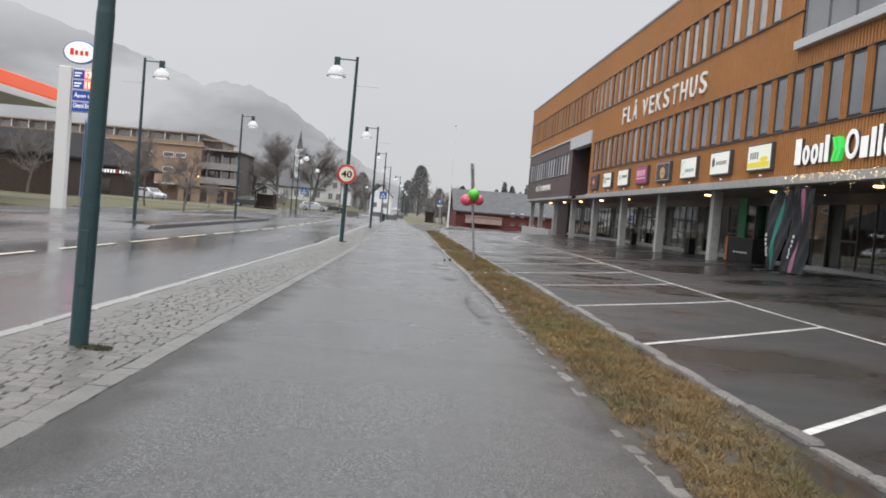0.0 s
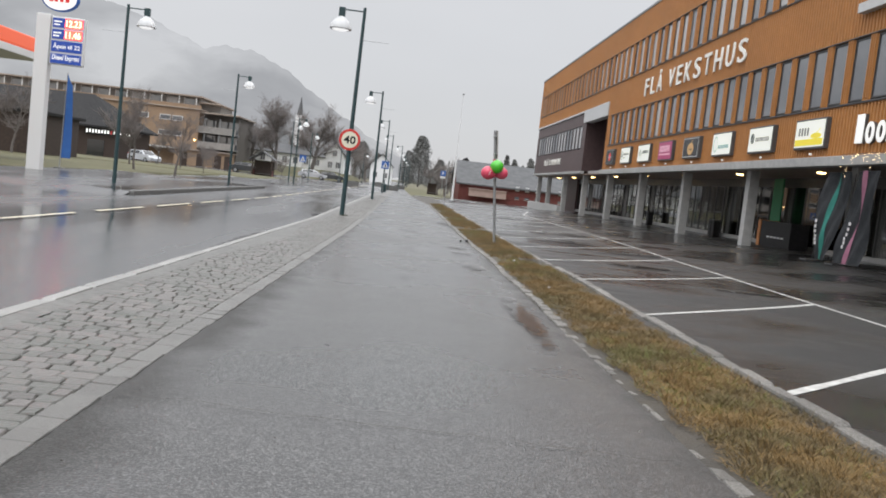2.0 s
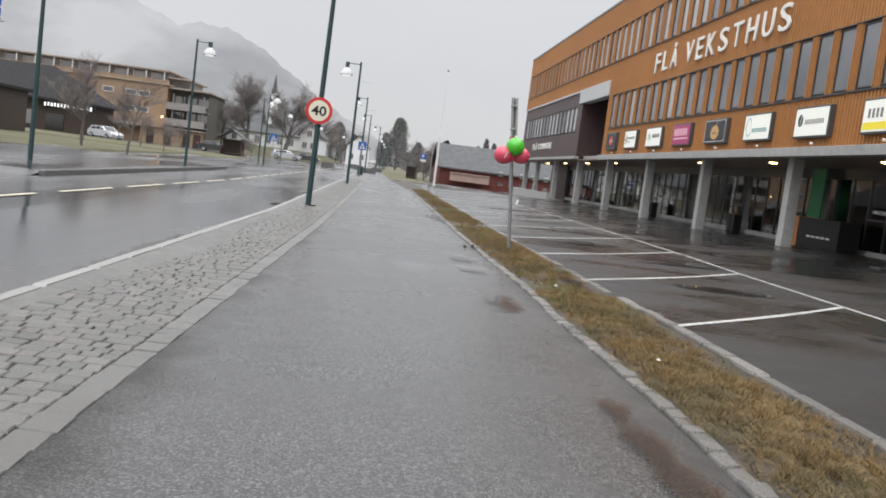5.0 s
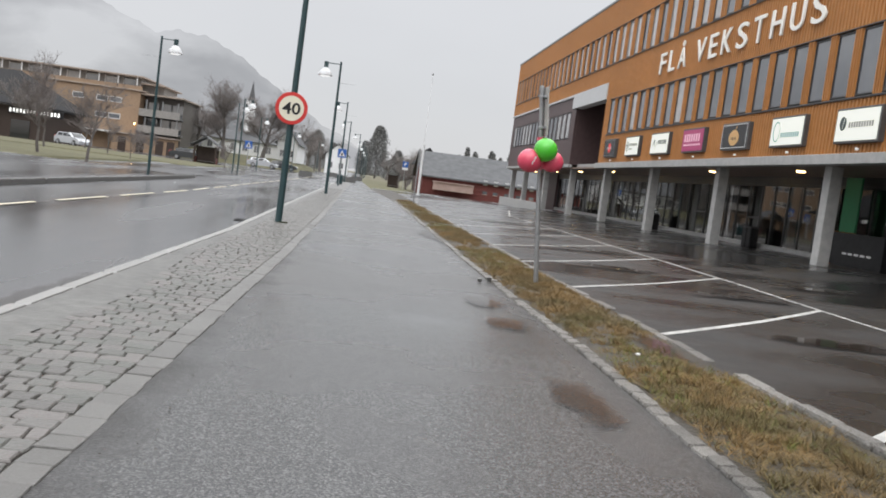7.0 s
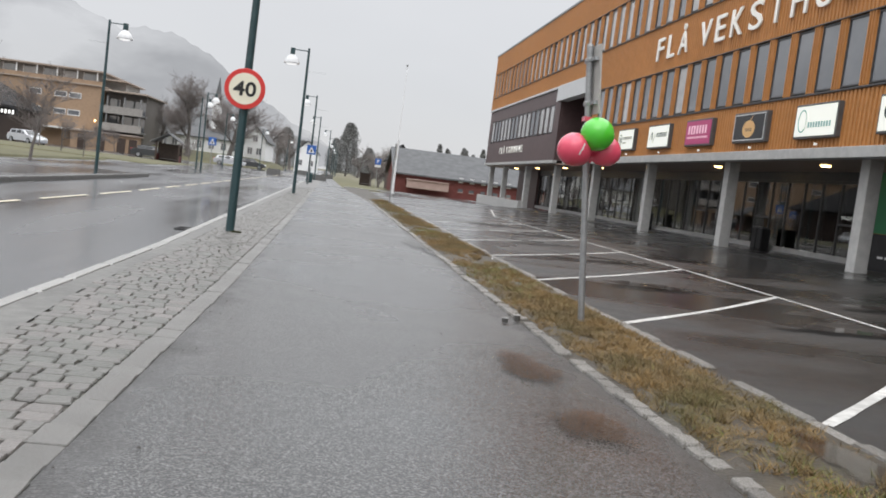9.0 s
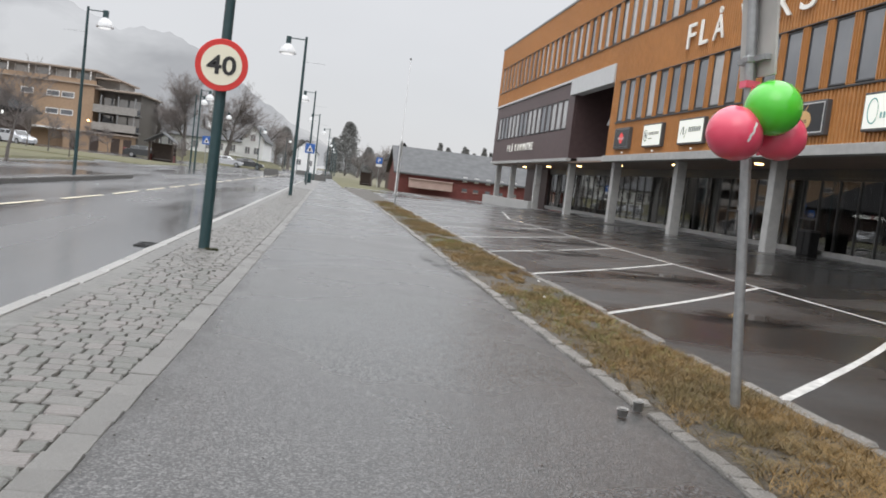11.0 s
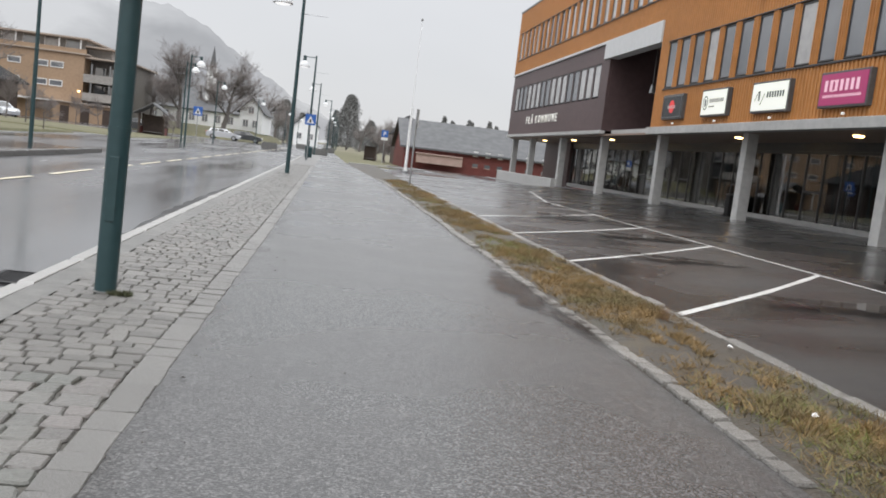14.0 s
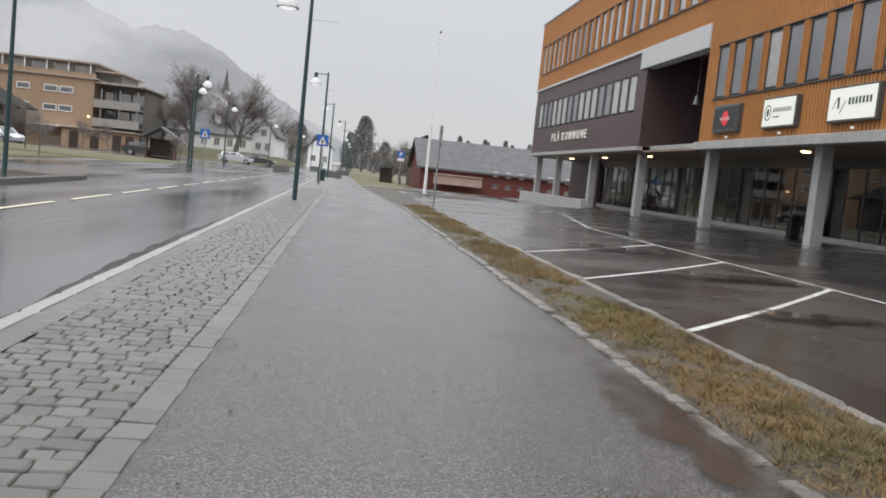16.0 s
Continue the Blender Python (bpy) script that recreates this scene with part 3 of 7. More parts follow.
LOT_NORTH = (-0.025, 0.0, 0.05, 0.12, 0.22, 0.28)


def x_lot(y):
    """Middle of the stone edge between the verge and the lot."""
    return 3.04 - 0.09 * min(max((y - 24) / 8, 0), 1)


def lot_z(x, y):
    """Height of the parking lot, which twists gently along its length."""
    k = min(max((y - 21) / 12, 0), 1)
    return float(np.interp(x, LOT_X, LOT_SOUTH) * (1 - k) + np.interp(x, LOT_X, LOT_NORTH) * k)


# ---- ground ----
def ground_strips():
    ys = [-30 + 4 * i for i in range(50)] + [175, 200, 240, 300, 400, 600]
    sheet("ground", [[(-3000, y, -0.35), (3000, y, -0.35)] for y in (-3000, -200, 0, 300, 1200, 4500)], M_FIELD, "dull brown-green wet valley ground", "ground")
    # carriageway, slightly cambered
    sheet("road", [[(-30 if y < 36 else -7.4, y, -0.1), (-7.4, y, -0.1), (-4.7, y, -0.07), (x_kerb(y) + 0.02, y, -0.1)] for y in ys], M_ROAD, "wet grey asphalt road with sheen and puddles", "road")
    sheet("pavement", [[(x_edge(y) - 0.02, y, -0.006), (0.5, y, 0.006), (x_right(y), y, -0.012)] for y in ys], M_PATH, "wet grey asphalt footpath with coarse grain", "pavement")
    sheet("verge", [[(x_right(y) - 0.04, y, -0.03), (x_right(y) + 0.2, y, 0.012), (2.5, y, 0.03), (x_lot(y) - 0.07, y, 0.02), (x_lot(y) + 0.04, y, -0.06)] for y in [-30 + 2 * i for i in range(58)]], M_SOIL, "strip of soil under dead grass", "verge")
    ly = [-30 + 3 * i for i in range(36)]
    sheet("parking_lot", [[(x, y, lot_z(x, y)) for x in LOT_X] for y in ly], M_LOT, "dark wet asphalt parking lot with puddles", "parking lot")
    sheet("lot_apron", [[(2.9, y, -0.034), (8, y, -0.03), (22, y, -0.03)] for y in (74, 78, 84, 90, 96)], M_ROAD, "wet grey asphalt at the end of the lot", "parking lot")
    sheet("side_pavement", [[(-15.5, 35.2, -0.105), (-9, 35.2, -0.105), (-7.6, 35.6, -0.105)]] + [[(-15.5, y, 0.02), (-9, y, 0.02), (-7.55, y, 0.0)] for y in (36.2, 44, 52, 58.6)] + [[(-15.5, 59.6, -0.125), (-9, 59.6, -0.125), (-7.6, 59.4, -0.125)]], M_ROAD, "wet grey asphalt pavement across the road", "pavement")
    sheet("far_forecourt", [[(-40, y, -0.14), (-7.3, y, -0.12)] for y in (59.0, 70, 90, 130, 240)], M_ROAD, "wet grey asphalt forecourt across the road", "forecourt")
    def lawn(rows, label):
        first = [(x, y - 0.5, -0.4) for x, y, z in rows[0]]
        last = [(x, y + 0.5, -0.4) for x, y, z in rows[-1]]
        sheet("lawn", [first] + rows + [last], M_LAWN, label, "lawn")

    lawn([[(-60, y, 0.2), (-26, y, 0.1), (-14.5 - 0.02 * (y - 47), y, 0.0), (-14.3 - 0.02 * (y - 47), y, -0.2)] for y in (47, 60, 75, 84)], "patchy brown-green winter lawn")
    lawn([[(-40, y, 0.1), (-27, y, 0.04), (-13.4, y, -0.06), (-13.2, y, -0.2)] for y in (90, 100, 112)], "patchy brown-green winter lawn")
    lawn([[(-34, y, h * 1.15), (-12, y, h), (-9.5, y, h * 0.5), (-8.5, y, -0.2)] for y, h in ((153, -0.1), (157, 0.5), (162, 1.1), (166, 1.45), (190, 1.5))], "sloping brown-green churchyard lawn")
    lawn([[(x_right(y) - 0.03, y, -0.02), (3.6, y, 0.02), (7.2, y, -0.35)] for y in (83, 90, 97, 104, 112, 125, 140, 170)], "brown winter grass beside the footpath")


ground_strips()


def stone_shape(rng, jitter, inset, corner=(0.12, 0.3), worn=0.14):
    """A block of unit size with an uneven rounded outline and a worn top edge, top at z = 0."""
    ring = []
    for cx, cy in ((-0.5, -0.5), (0.5, -0.5), (0.5, 0.5), (-0.5, 0.5)):
        a, b_ = rng.uniform(*corner), rng.uniform(*corner)
        first = (cx, cy - math.copysign(a, cy)) if cx * cy > 0 else (cx - math.copysign(a, cx), cy)
        last = (cx - math.copysign(b_, cx), cy) if cx * cy > 0 else (cx, cy - math.copysign(b_, cy))
        ring += [first, (cx * (1 - 0.25 * corner[1]), cy * (1 - 0.25 * corner[1])), last]
    ring = [(x + rng.uniform(-jitter, jitter), y + rng.uniform(-jitter, jitter)) for x, y in ring]
    n = len(ring)
    tilt = (rng.uniform(-0.05, 0.05), rng.uniform(-0.05, 0.05))
    verts = [(x, y, -1.0) for x, y in ring] + [(x, y, -worn + x * tilt[0] + y * tilt[1]) for x, y in ring] + [(x * inset, y * inset, x * tilt[0] + y * tilt[1]) for x, y in ring]
    faces = [(r * n + i, r * n + (i + 1) % n, (r + 1) * n + (i + 1) % n, (r + 1) * n + i) for r in (0, 1) for i in range(n)]
    faces.append(tuple(range(2 * n, 3 * n)))
    return verts, faces


def stones(name, x_of, width, length, z, y0, y1, gap, material, parent, rough=0.006, height=0.12, seed=1, skip=0.0, jitter=0.045, corner=(0.12, 0.3), inset=0.9, worn=0.14):
    """A row of separate edging stones along the street."""
    rng = random.Random(seed)
    y = y0
    kinds = []
    for k in range(5):
        verts, faces = stone_shape(rng, jitter, inset, corner, worn)
        kinds.append(raw_mesh(name, verts, faces, material))
    while y < y1:
        ln = length * rng.uniform(0.75, 1.25)
        if rng.random() < skip:
            y += ln
            continue
        ob = part(name, rng.choice(kinds), material, parent)
        yc = y + ln / 2
        ob.matrix_basis = Matrix.Translation((x_of(yc) + rng.uniform(-rough, rough), yc, z + rng.uniform(-rough, rough))) @ Matrix.Rotation(rng.uniform(-0.4, 0.4) * jitter - math.atan((x_of(yc + 0.3) - x_of(yc - 0.3)) / 0.6), 4, "Z") @ Matrix.Diagonal((width * rng.uniform(0.93, 1.05), ln - gap, height, 1))
        y += ln


# ---- lines painted on the road and the lot ----
def painted_line(parent, name, p, q, width, material, z, seed, wobble=0.0):
    rng = random.Random(seed)
    p, q = Vector(p), Vector(q)
    d = (q - p).normalized()
    nrm = Vector((-d.y, d.x, 0))
    n = max(2, int((q - p).length / 0.4))
    rows = []
    for i in range(n + 1):
        c = p.lerp(q, i / n) + nrm * (math.sin(i / n * math.pi) * wobble)
        w = width * rng.uniform(0.85, 1.1) / 2
        rows.append([tuple(c - nrm * w + Vector((0, 0, z(c.x, c.y) + 0.005))), tuple(c + nrm * w + Vector((0, 0, z(c.x, c.y) + 0.005)))])
    return sheet(name, rows, material, parent=parent)


def markings():
    lot = thing("bay_markings", "white painted angled parking bay lines", "road marking", kind="structure")
    for k in range(-4, 10):
        turn = min(max((k - 3) / 2, 0), 1)
        near = 16.32 + (3.52 if k < 3 else 3.455) * k
        painted_line(lot, "bay_line", (x_lot(near) + 0.075, near, 0), (6.82 + 0.17 * turn, 19.95 + 3.51 * k + 0.4 * turn, 0), 0.085, M_PAINT, lot_z, 40 + k, -0.03)
    edge = [(6.75, -14, 0), (6.8, 30, 0), (7.0, 38, 0), (7.0, 48, 0), (6.95, 57, 0), (8.5, 66, 0)]
    for k in range(5):
        painted_line(lot, "boundary_line", edge[k], edge[k + 1], 0.085, M_PAINT, lot_z, 3 + k)
    road = thing("centre_line", "dashed yellow centre line worn by traffic", "road marking", kind="structure")
    for k in range(-13, 32):
        y = 31.5 + 3.75 * k
        ends = [(-5.0 - 0.035 * max(0, 45 - v), v, 0) for v in (y, y + 2.75)]
        painted_line(road, "dash", ends[0], ends[1], 0.1, M_YELLOW, lambda u, v: -0.067, k + 20)


markings()

# crack across the footpath
rng = random.Random(8)
crack_rows = []
for i in range(26):
    x = -0.95 + 2.7 * i / 25
    y = 14.75 - 0.1 * (x + 0.5) + rng.uniform(-0.03, 0.03)
    crack_rows.append([(x, y - 0.002, 0.0115), (x, y + rng.uniform(0.002, 0.007), 0.0115)])
sheet("pavement_crack", crack_rows, M_JOINT, "thin dark crack across the asphalt footpath", "crack")


def puddle(cx, cy, rx, ry, z, seed, label="shallow puddle of brown rainwater", water=M_WATER):
    n = 32
    pts = [(rx * 1.7 * math.cos(2 * math.pi * i / n), ry * 1.7 * math.sin(2 * math.pi * i / n), 0) for i in range(n)]
    verts = [(0, 0, 0)] + pts
    faces = [(0, 1 + i, 1 + (i + 1) % n) for i in range(n)]
    ob = part("puddle", raw_mesh("puddle", verts, faces, water), water, m=pose(cx, cy, z))
    tagged(ob, label, "puddle", "puddles", "structure")


for cx, cy, rx, ry, z in ((1.62, 18.9, 0.1, 1.4, 0.013), (1.5, 23.7, 0.17, 0.4, 0.013), (1.48, 27.5, 0.16, 0.36, 0.013), (1.5, 26.2, 0.17, 0.26, 0.013), (1.7, 37.5, 0.17, 1.0, 0.012), (1.82, 36.2, 0.08, 0.6, 0.012),
                          (2.8, 11.7, 0.12, 0.5, 0.04), (2.68, 23.2, 0.14, 0.5, 0.04), (2.68, 25.8, 0.14, 0.5, 0.04), (2.72, 33.6, 0.16, 0.45, 0.04), (2.72, 39.6, 0.14, 0.5, 0.04), (2.76, 36.7, 0.17, 0.45, 0.042), (2.7, 41.3, 0.16, 0.5, 0.04)):
    puddle(cx, cy, rx, ry, z, int(cx * 100 + cy * 10))
puddle(-2.3, 25, 0.1, 2.0, -0.088, 250, "long gutter puddle beside the kerb")
rng = random.Random(17)
gutter = []
for i in range(60):
    y = 36.9 + 0.36 * i
    w = 0.06 + 0.24 * math.sin(math.pi * min(1, i / 42)) ** 0.7 if i < 42 else 0.06
    gutter.append([(x_kerb(y) - w * rng.uniform(0.85, 1.1), y, -0.0905), (x_kerb(y) + 0.0, y, -0.0905)])
sheet("gutter_strip", gutter, M_GUTTER, "dark wet strip of asphalt along the kerb", "gutter")
for cx, cy, rx, ry in ((5.2, 27.2, 0.7, 0.25), (5.9, 30.9, 0.8, 0.22), (4.9, 34.0, 0.6, 0.3), (5.6, 38.2, 0.9, 0.3), (5.1, 41.8, 0.8, 0.25), (5.9, 45.3, 0.9, 0.35), (7.9, 40.5, 0.8, 0.4), (5.3, 49.5, 1.0, 0.5), (6.0, 24.0, 0.5, 0.15), (8.3, 33.3, 0.7, 0.3)):
    puddle(cx, cy, rx, ry, max(lot_z(cx, cy), lot_z(cx + rx * 1.7, cy), lot_z(cx - rx * 1.7, cy)) + 0.009, int(cy * 10 + 3), "flat rain puddle on the dark parking lot", M_CLEARWATER)


# ---- street lamps ----
def build_street_lamp():
    lamp = thing("street_lamp", "dark green steel street lamp with white bell shade", "street lamp", "street lamps")
    bm = lathe([(0.0, -0.02), (0.066, -0.02), (0.066, 1.0), (0.069, 1.0), (0.069, 1.03), (0.065, 1.03), (0.064, 2.4), (0.06, 2.44), (0.056, 3.6), (0.045, 5.94), (0.0, 5.95)], 40)
    part("pole", bm, M_POLE, lamp)
    part("banner_rod", rod(bmesh.new(), (0.04, 0, 5.03), (0.78, 0, 5.03), 0.009, 0.007, 8), M_GALV, lamp, "thin bare steel banner rod")
    part("hatch", box(-0.03, 0.03, -0.0715, -0.064, 0.45, 0.85, 0.003), M_POLE, lamp)
    part("base_collar", lathe([(0.0, 0), (0.074, 0), (0.074, 0.006), (0.07, 0.009), (0.0, 0.009)], 24), M_STONEDARK, lamp)
    bm = rod(bmesh.new(), (0.03, 0, 5.83), (-0.62, 0, 5.83), 0.022, 0.022, 8)
    part("arm", bm, M_POLE, lamp)
    part("gear_box", box(-0.72, -0.54, -0.08, 0.08, 5.6, 5.88, 0.012), M_POLE, lamp)
    bm = lathe([(0.0, 5.62), (0.09, 5.62), (0.13, 5.57), (0.2, 5.51), (0.27, 5.4), (0.31, 5.28), (0.31, 5.26), (0.0, 5.26)], 28, (-0.63, 0, 0))
    part("shade", bm, M_SHADE, lamp, "white enamelled bell shade", smooth=True)
    part("lens", lathe([(0.0, 5.22), (0.15, 5.22), (0.24, 5.255), (0.0, 5.255)], 20, (-0.63, 0, 0)), M_LAMPGLOW, lamp, "glowing lamp lens")
    return lamp


LAMP = build_street_lamp()
LAMP.matrix_basis = pose(-1.68, 14.05, 0, 0, 0.85, 0)
copy_thing(LAMP, pose(-1.365, 35.62, 0, 0, 0.6, 0))
for x, y, z, turn in ((-1.31, 57.6, -0.1, 0), (-1.32, 80.0, -0.08, 0), (-1.28, 102, -0.12, 0), (-0.35, 126, -0.15, 0), (0.2, 150, -0.2, 0), (0.6, 175, -0.2, 0), (1.0, 200, -0.2, 0), (1.4, 226, -0.2, 0),
                      (-9.3, 39.9, 0, 180), (-9.2, 58.3, 0, 180), (-9.7, 90, -0.12, 180), (-11.5, 118, -0.12, 180), (-10.1, 150, -0.12, 180), (-8.1, 185, -0.12, 180), (-7.0, 215, -0.12, 180), (-11.1, 97, -0.12, 180)):
    copy_thing(LAMP, pose(x, y, z, 0, 0, turn))


# ---- signs ----
def speed_sign():
    s = thing("speed_limit_sign", "round red-rimmed 40 speed limit sign clamped to the lamp post", "traffic sign", m=pose(-1.35, 35.5, 2.18))
    part("plate", lathe([(0, -0.006), (0.3, -0.006), (0.305, 0.0), (0.3, 0.006), (0, 0.006)], 48), M_SIGNRED, s, m=FACE_SOUTH.copy())
    part("face", lathe([(0, 0), (0.235, 0), (0.235, 0.004), (0, 0.004)], 48), M_SIGNWHITE, s, "cream sign face", m=Matrix.Translation((0, -0.007, 0)) @ FACE_SOUTH)
    part("numeral", text_mesh("numeral", "40", M_LITBLACK, 0.34, 0.225, 0.004, 0.02), M_LITBLACK, s, "black numerals 40", m=Matrix.Translation((-0.17, -0.0145, -0.113)) @ FACE_SOUTH)
    part("bracket", box(-0.07, 0.07, 0.008, 0.2, -0.16, -0.12, 0.005), M_GALV, s)
    part("bracket", box(-0.07, 0.07, 0.008, 0.2, 0.12, 0.16, 0.005), M_GALV, s)


speed_sign()


def side_sign(x, y, label, top=2.5, lean=0.0):
    """A post with a board that faces the lot, seen on its grey back and edge."""
    s = thing("parking_sign", label, "sign post", "posts in the verge", m=pose(x, y, 0.01, 0, lean, 0))
    bm = rod(bmesh.new(), (0, 0, -0.02), (0, 0, top), 0.03, 0.03, 14)
    part("post", bm, M_GALV, s)
    part("cap", lathe([(0, top), (0.032, top), (0.028, top + 0.02), (0, top + 0.025)], 14), M_GALV, s)
    part("board", box(0.035, 0.05, -0.2, 0.2, top - 0.6, top + 0.0, 0.004), M_PALEBACK, s, "bare grey back of the sign board")
    for z in (top - 0.5, top - 0.12):
        bm = box(-0.036, 0.036, -0.036, 0.036, z - 0.02, z + 0.02, 0.008)
        bx(bm, 0.0, 0.036, -0.16, 0.16, z - 0.015, z + 0.015)
        part("clamp", bm, M_GALV, s)
    return s


side_sign(2.46, 29.62, "grey steel sign post leaning in the dead grass verge", 2.5, -6.0)
side_sign(2.72, 59.2, "grey steel sign post at the end of the verge", 2.55)


def balloon(x, y, z, r, material, label, tilt):
    b = thing("balloon", label, "balloon", "balloons tied to the post", m=pose(x, y, z, tilt[0], tilt[1], 0))
    prof = [(0, -1.16), (0.08, -1.13), (0.3, -1.0), (0.62, -0.76), (0.88, -0.38), (0.99, 0.05), (0.95, 0.4), (0.78, 0.73), (0.5, 0.95), (0.2, 1.05), (0, 1.07)]
    part("skin", lathe([(a * r, c * r) for a, c in prof], 28), material, b, smooth=True)
    part("knot", lathe([(0, -1.3 * r), (0.1 * r, -1.3 * r), (0.04 * r, -1.18 * r), (0.07 * r, -1.12 * r), (0, -1.12 * r)], 10), material, b)
    return b


printed = balloon(2.13, 29.42, 1.56, 0.148, M_BALLPINK, "shiny pink balloon with faint pale print, tied to the post", (15, -65))
for k in range(5):
    a = math.radians(-100 + 9 * k)
    part("print_bar", box(-0.006, 0.006, -0.012, 0.012, -0.001, 0.0015), M_OFFWHITE, printed, "faint white print", m=Matrix.Rotation(a, 4, "Z") @ Matrix.Translation((0.1468, 0, 0.02 + 0.004 * (k % 2))) @ Matrix.Rotation(math.pi / 2, 4, "Y"))
balloon(2.43, 29.52, 1.585, 0.135, M_BALLPINK, "shiny pink balloon tied to the post", (10, 65))
balloon(2.3, 29.4, 1.715, 0.15, M_BALLGREEN, "shiny bright green balloon tied to the post", (75, 0))
bm = bmesh.new()
for a in ((2.15, 29.45, 1.56), (2.42, 29.55, 1.6), (2.3, 29.45, 1.7)):
    rod(bm, a, (2.27, 29.585, 1.86), 0.004, 0.004, 6)
bx(bm, 2.225, 2.305, 29.58, 29.66, 1.84, 1.88)
tagged(part("balloon_ribbon", bm, M_BALLPINK), "red ribbon tying the balloons to the post", "ribbon")


def square_sign(x, y, z, kind_label, text=None, size=0.6, post=True):
    s = thing("blue_sign", kind_label, "traffic sign", "blue road signs", m=pose(x, y, z))
    part("plate", box(-size / 2, size / 2, -0.008, 0.008, -size / 2, size / 2, 0.004), M_SIGNBLUE, s)
    if text:
        part("letter", text_mesh("letter", text, M_OFFWHITE, size * 0.4, size * 0.62, 0.004, 0.02), M_OFFWHITE, s, "white letter", m=Matrix.Translation((-size * 0.2, -0.011, -size * 0.31)) @ FACE_SOUTH)
        part("sub_plate", box(-size / 2, size / 2, -0.008, 0.008, -size / 2 - 0.26, -size / 2 - 0.04, 0.004), M_OFFWHITE, s)
    else:
        bm = bmesh.new()
        v = [bm.verts.new(p) for p in ((-size * 0.36, -0.012, -size * 0.34), (size * 0.36, -0.012, -size * 0.34), (0, -0.012, size * 0.36))]
        bm.faces.new(v)
        part("triangle", bm, M_OFFWHITE, s, "white triangle")
        part("mark", box(-0.05, 0.05, -0.018, -0.013, -0.16, 0.02), M_LITBLACK, s)
    part("post", rod(bmesh.new(), (0, 0.04, -z - 0.3), (0, 0.04, size / 2), 0.03, 0.03, 10), M_GALV, s)
    return s


square_sign(-1.3, 79.85, 2.28, "blue square pedestrian crossing sign with white triangle", size=0.6)
square_sign(-9.3, 92.0, 2.2, "blue square pedestrian crossing sign with white triangle", size=0.62)
square_sign(4.45, 104, 2.45, "blue parking sign with white P beside the footpath", "P", 0.56)


def flag_pole():
    f = thing("flag_pole", "tall tapered white flag pole at the end of the lot", "flag pole", m=pose(4.2, 78, -0.03))
    part("pole", rod(bmesh.new(), (0, 0, 0), (0.0, 0, 3.6), 0.085, 0.07, 14), M_WHITEWALL, f)
    part("mast", rod(bmesh.new(), (0, 0, 3.6), (0, 0, 8.3), 0.014, 0.01, 8), M_WHITEWALL, f, "thin white upper mast")
    part("base", lathe([(0, 0), (0.18, 0), (0.18, 0.1), (0.12, 0.14), (0, 0.14)], 14), M_GALV, f)
    part("knob", lathe([(0, 8.3), (0.05, 8.33), (0.065, 8.38), (0.045, 8.43), (0, 8.45)], 12, (0.0, 0, 0)), M_STONEDARK, f)


flag_pole()


# ---- the shopping building ----
FX = 12.05
SET_BACK = 0.22
WX = FX + SET_BACK


def ribs(name, y0, y1, z0, z1, x, parent, step=0.165, proud=0.035):
    """A wall of vertical standing ribs between y0 and y1."""
    verts, faces = [], []
    n = max(1, int(round((y1 - y0) / step)))
    s = (y1 - y0) / n
    prof = []
    for i in range(n):
        a = y0 + i * s
        prof += [(a, x), (a + s * 0.5, x), (a + s * 0.56, x - proud), (a + s * 0.94, x - proud)]
    prof.append((y1, x))
    for y, xx in prof:
        verts += [(xx, y, z0), (xx, y, z1)]
    for i in range(len(prof) - 1):
        faces.append((2 * i, 2 * i + 1, 2 * i + 3, 2 * i + 2))
    return part(name, raw_mesh(name, verts, faces, M_CLAD), M_CLAD, parent)


def window_unit(name, parent, y, z0, z1, w, x, glass, frame_mat=M_FRAME):
    """One tall window: reveal frame, pane and sill. y is its far edge."""
    win = part(name, box(x + 0.09, x + 0.13, y - w, y, z0, z1), M_FRAME, parent)
    bm = bmesh.new()
    for a, b in ((y - w, y - w + 0.03), (y - 0.03, y)):
        bx(bm, x - 0.0, x + 0.085, a, b, z0, z1)
    bx(bm, x - 0.0, x + 0.085, y - w + 0.03, y - 0.03, z1 - 0.04, z1)
    bx(bm, x - 0.0, x + 0.085, y - w + 0.03, y - 0.03, z0, z0 + 0.04)
    part("window_frame", bm, frame_mat, win)
    part("pane", box(x + 0.03, x + 0.045, y - w + 0.03, y - 0.03, z0 + 0.04, z1 - 0.04), glass, win)
    return win


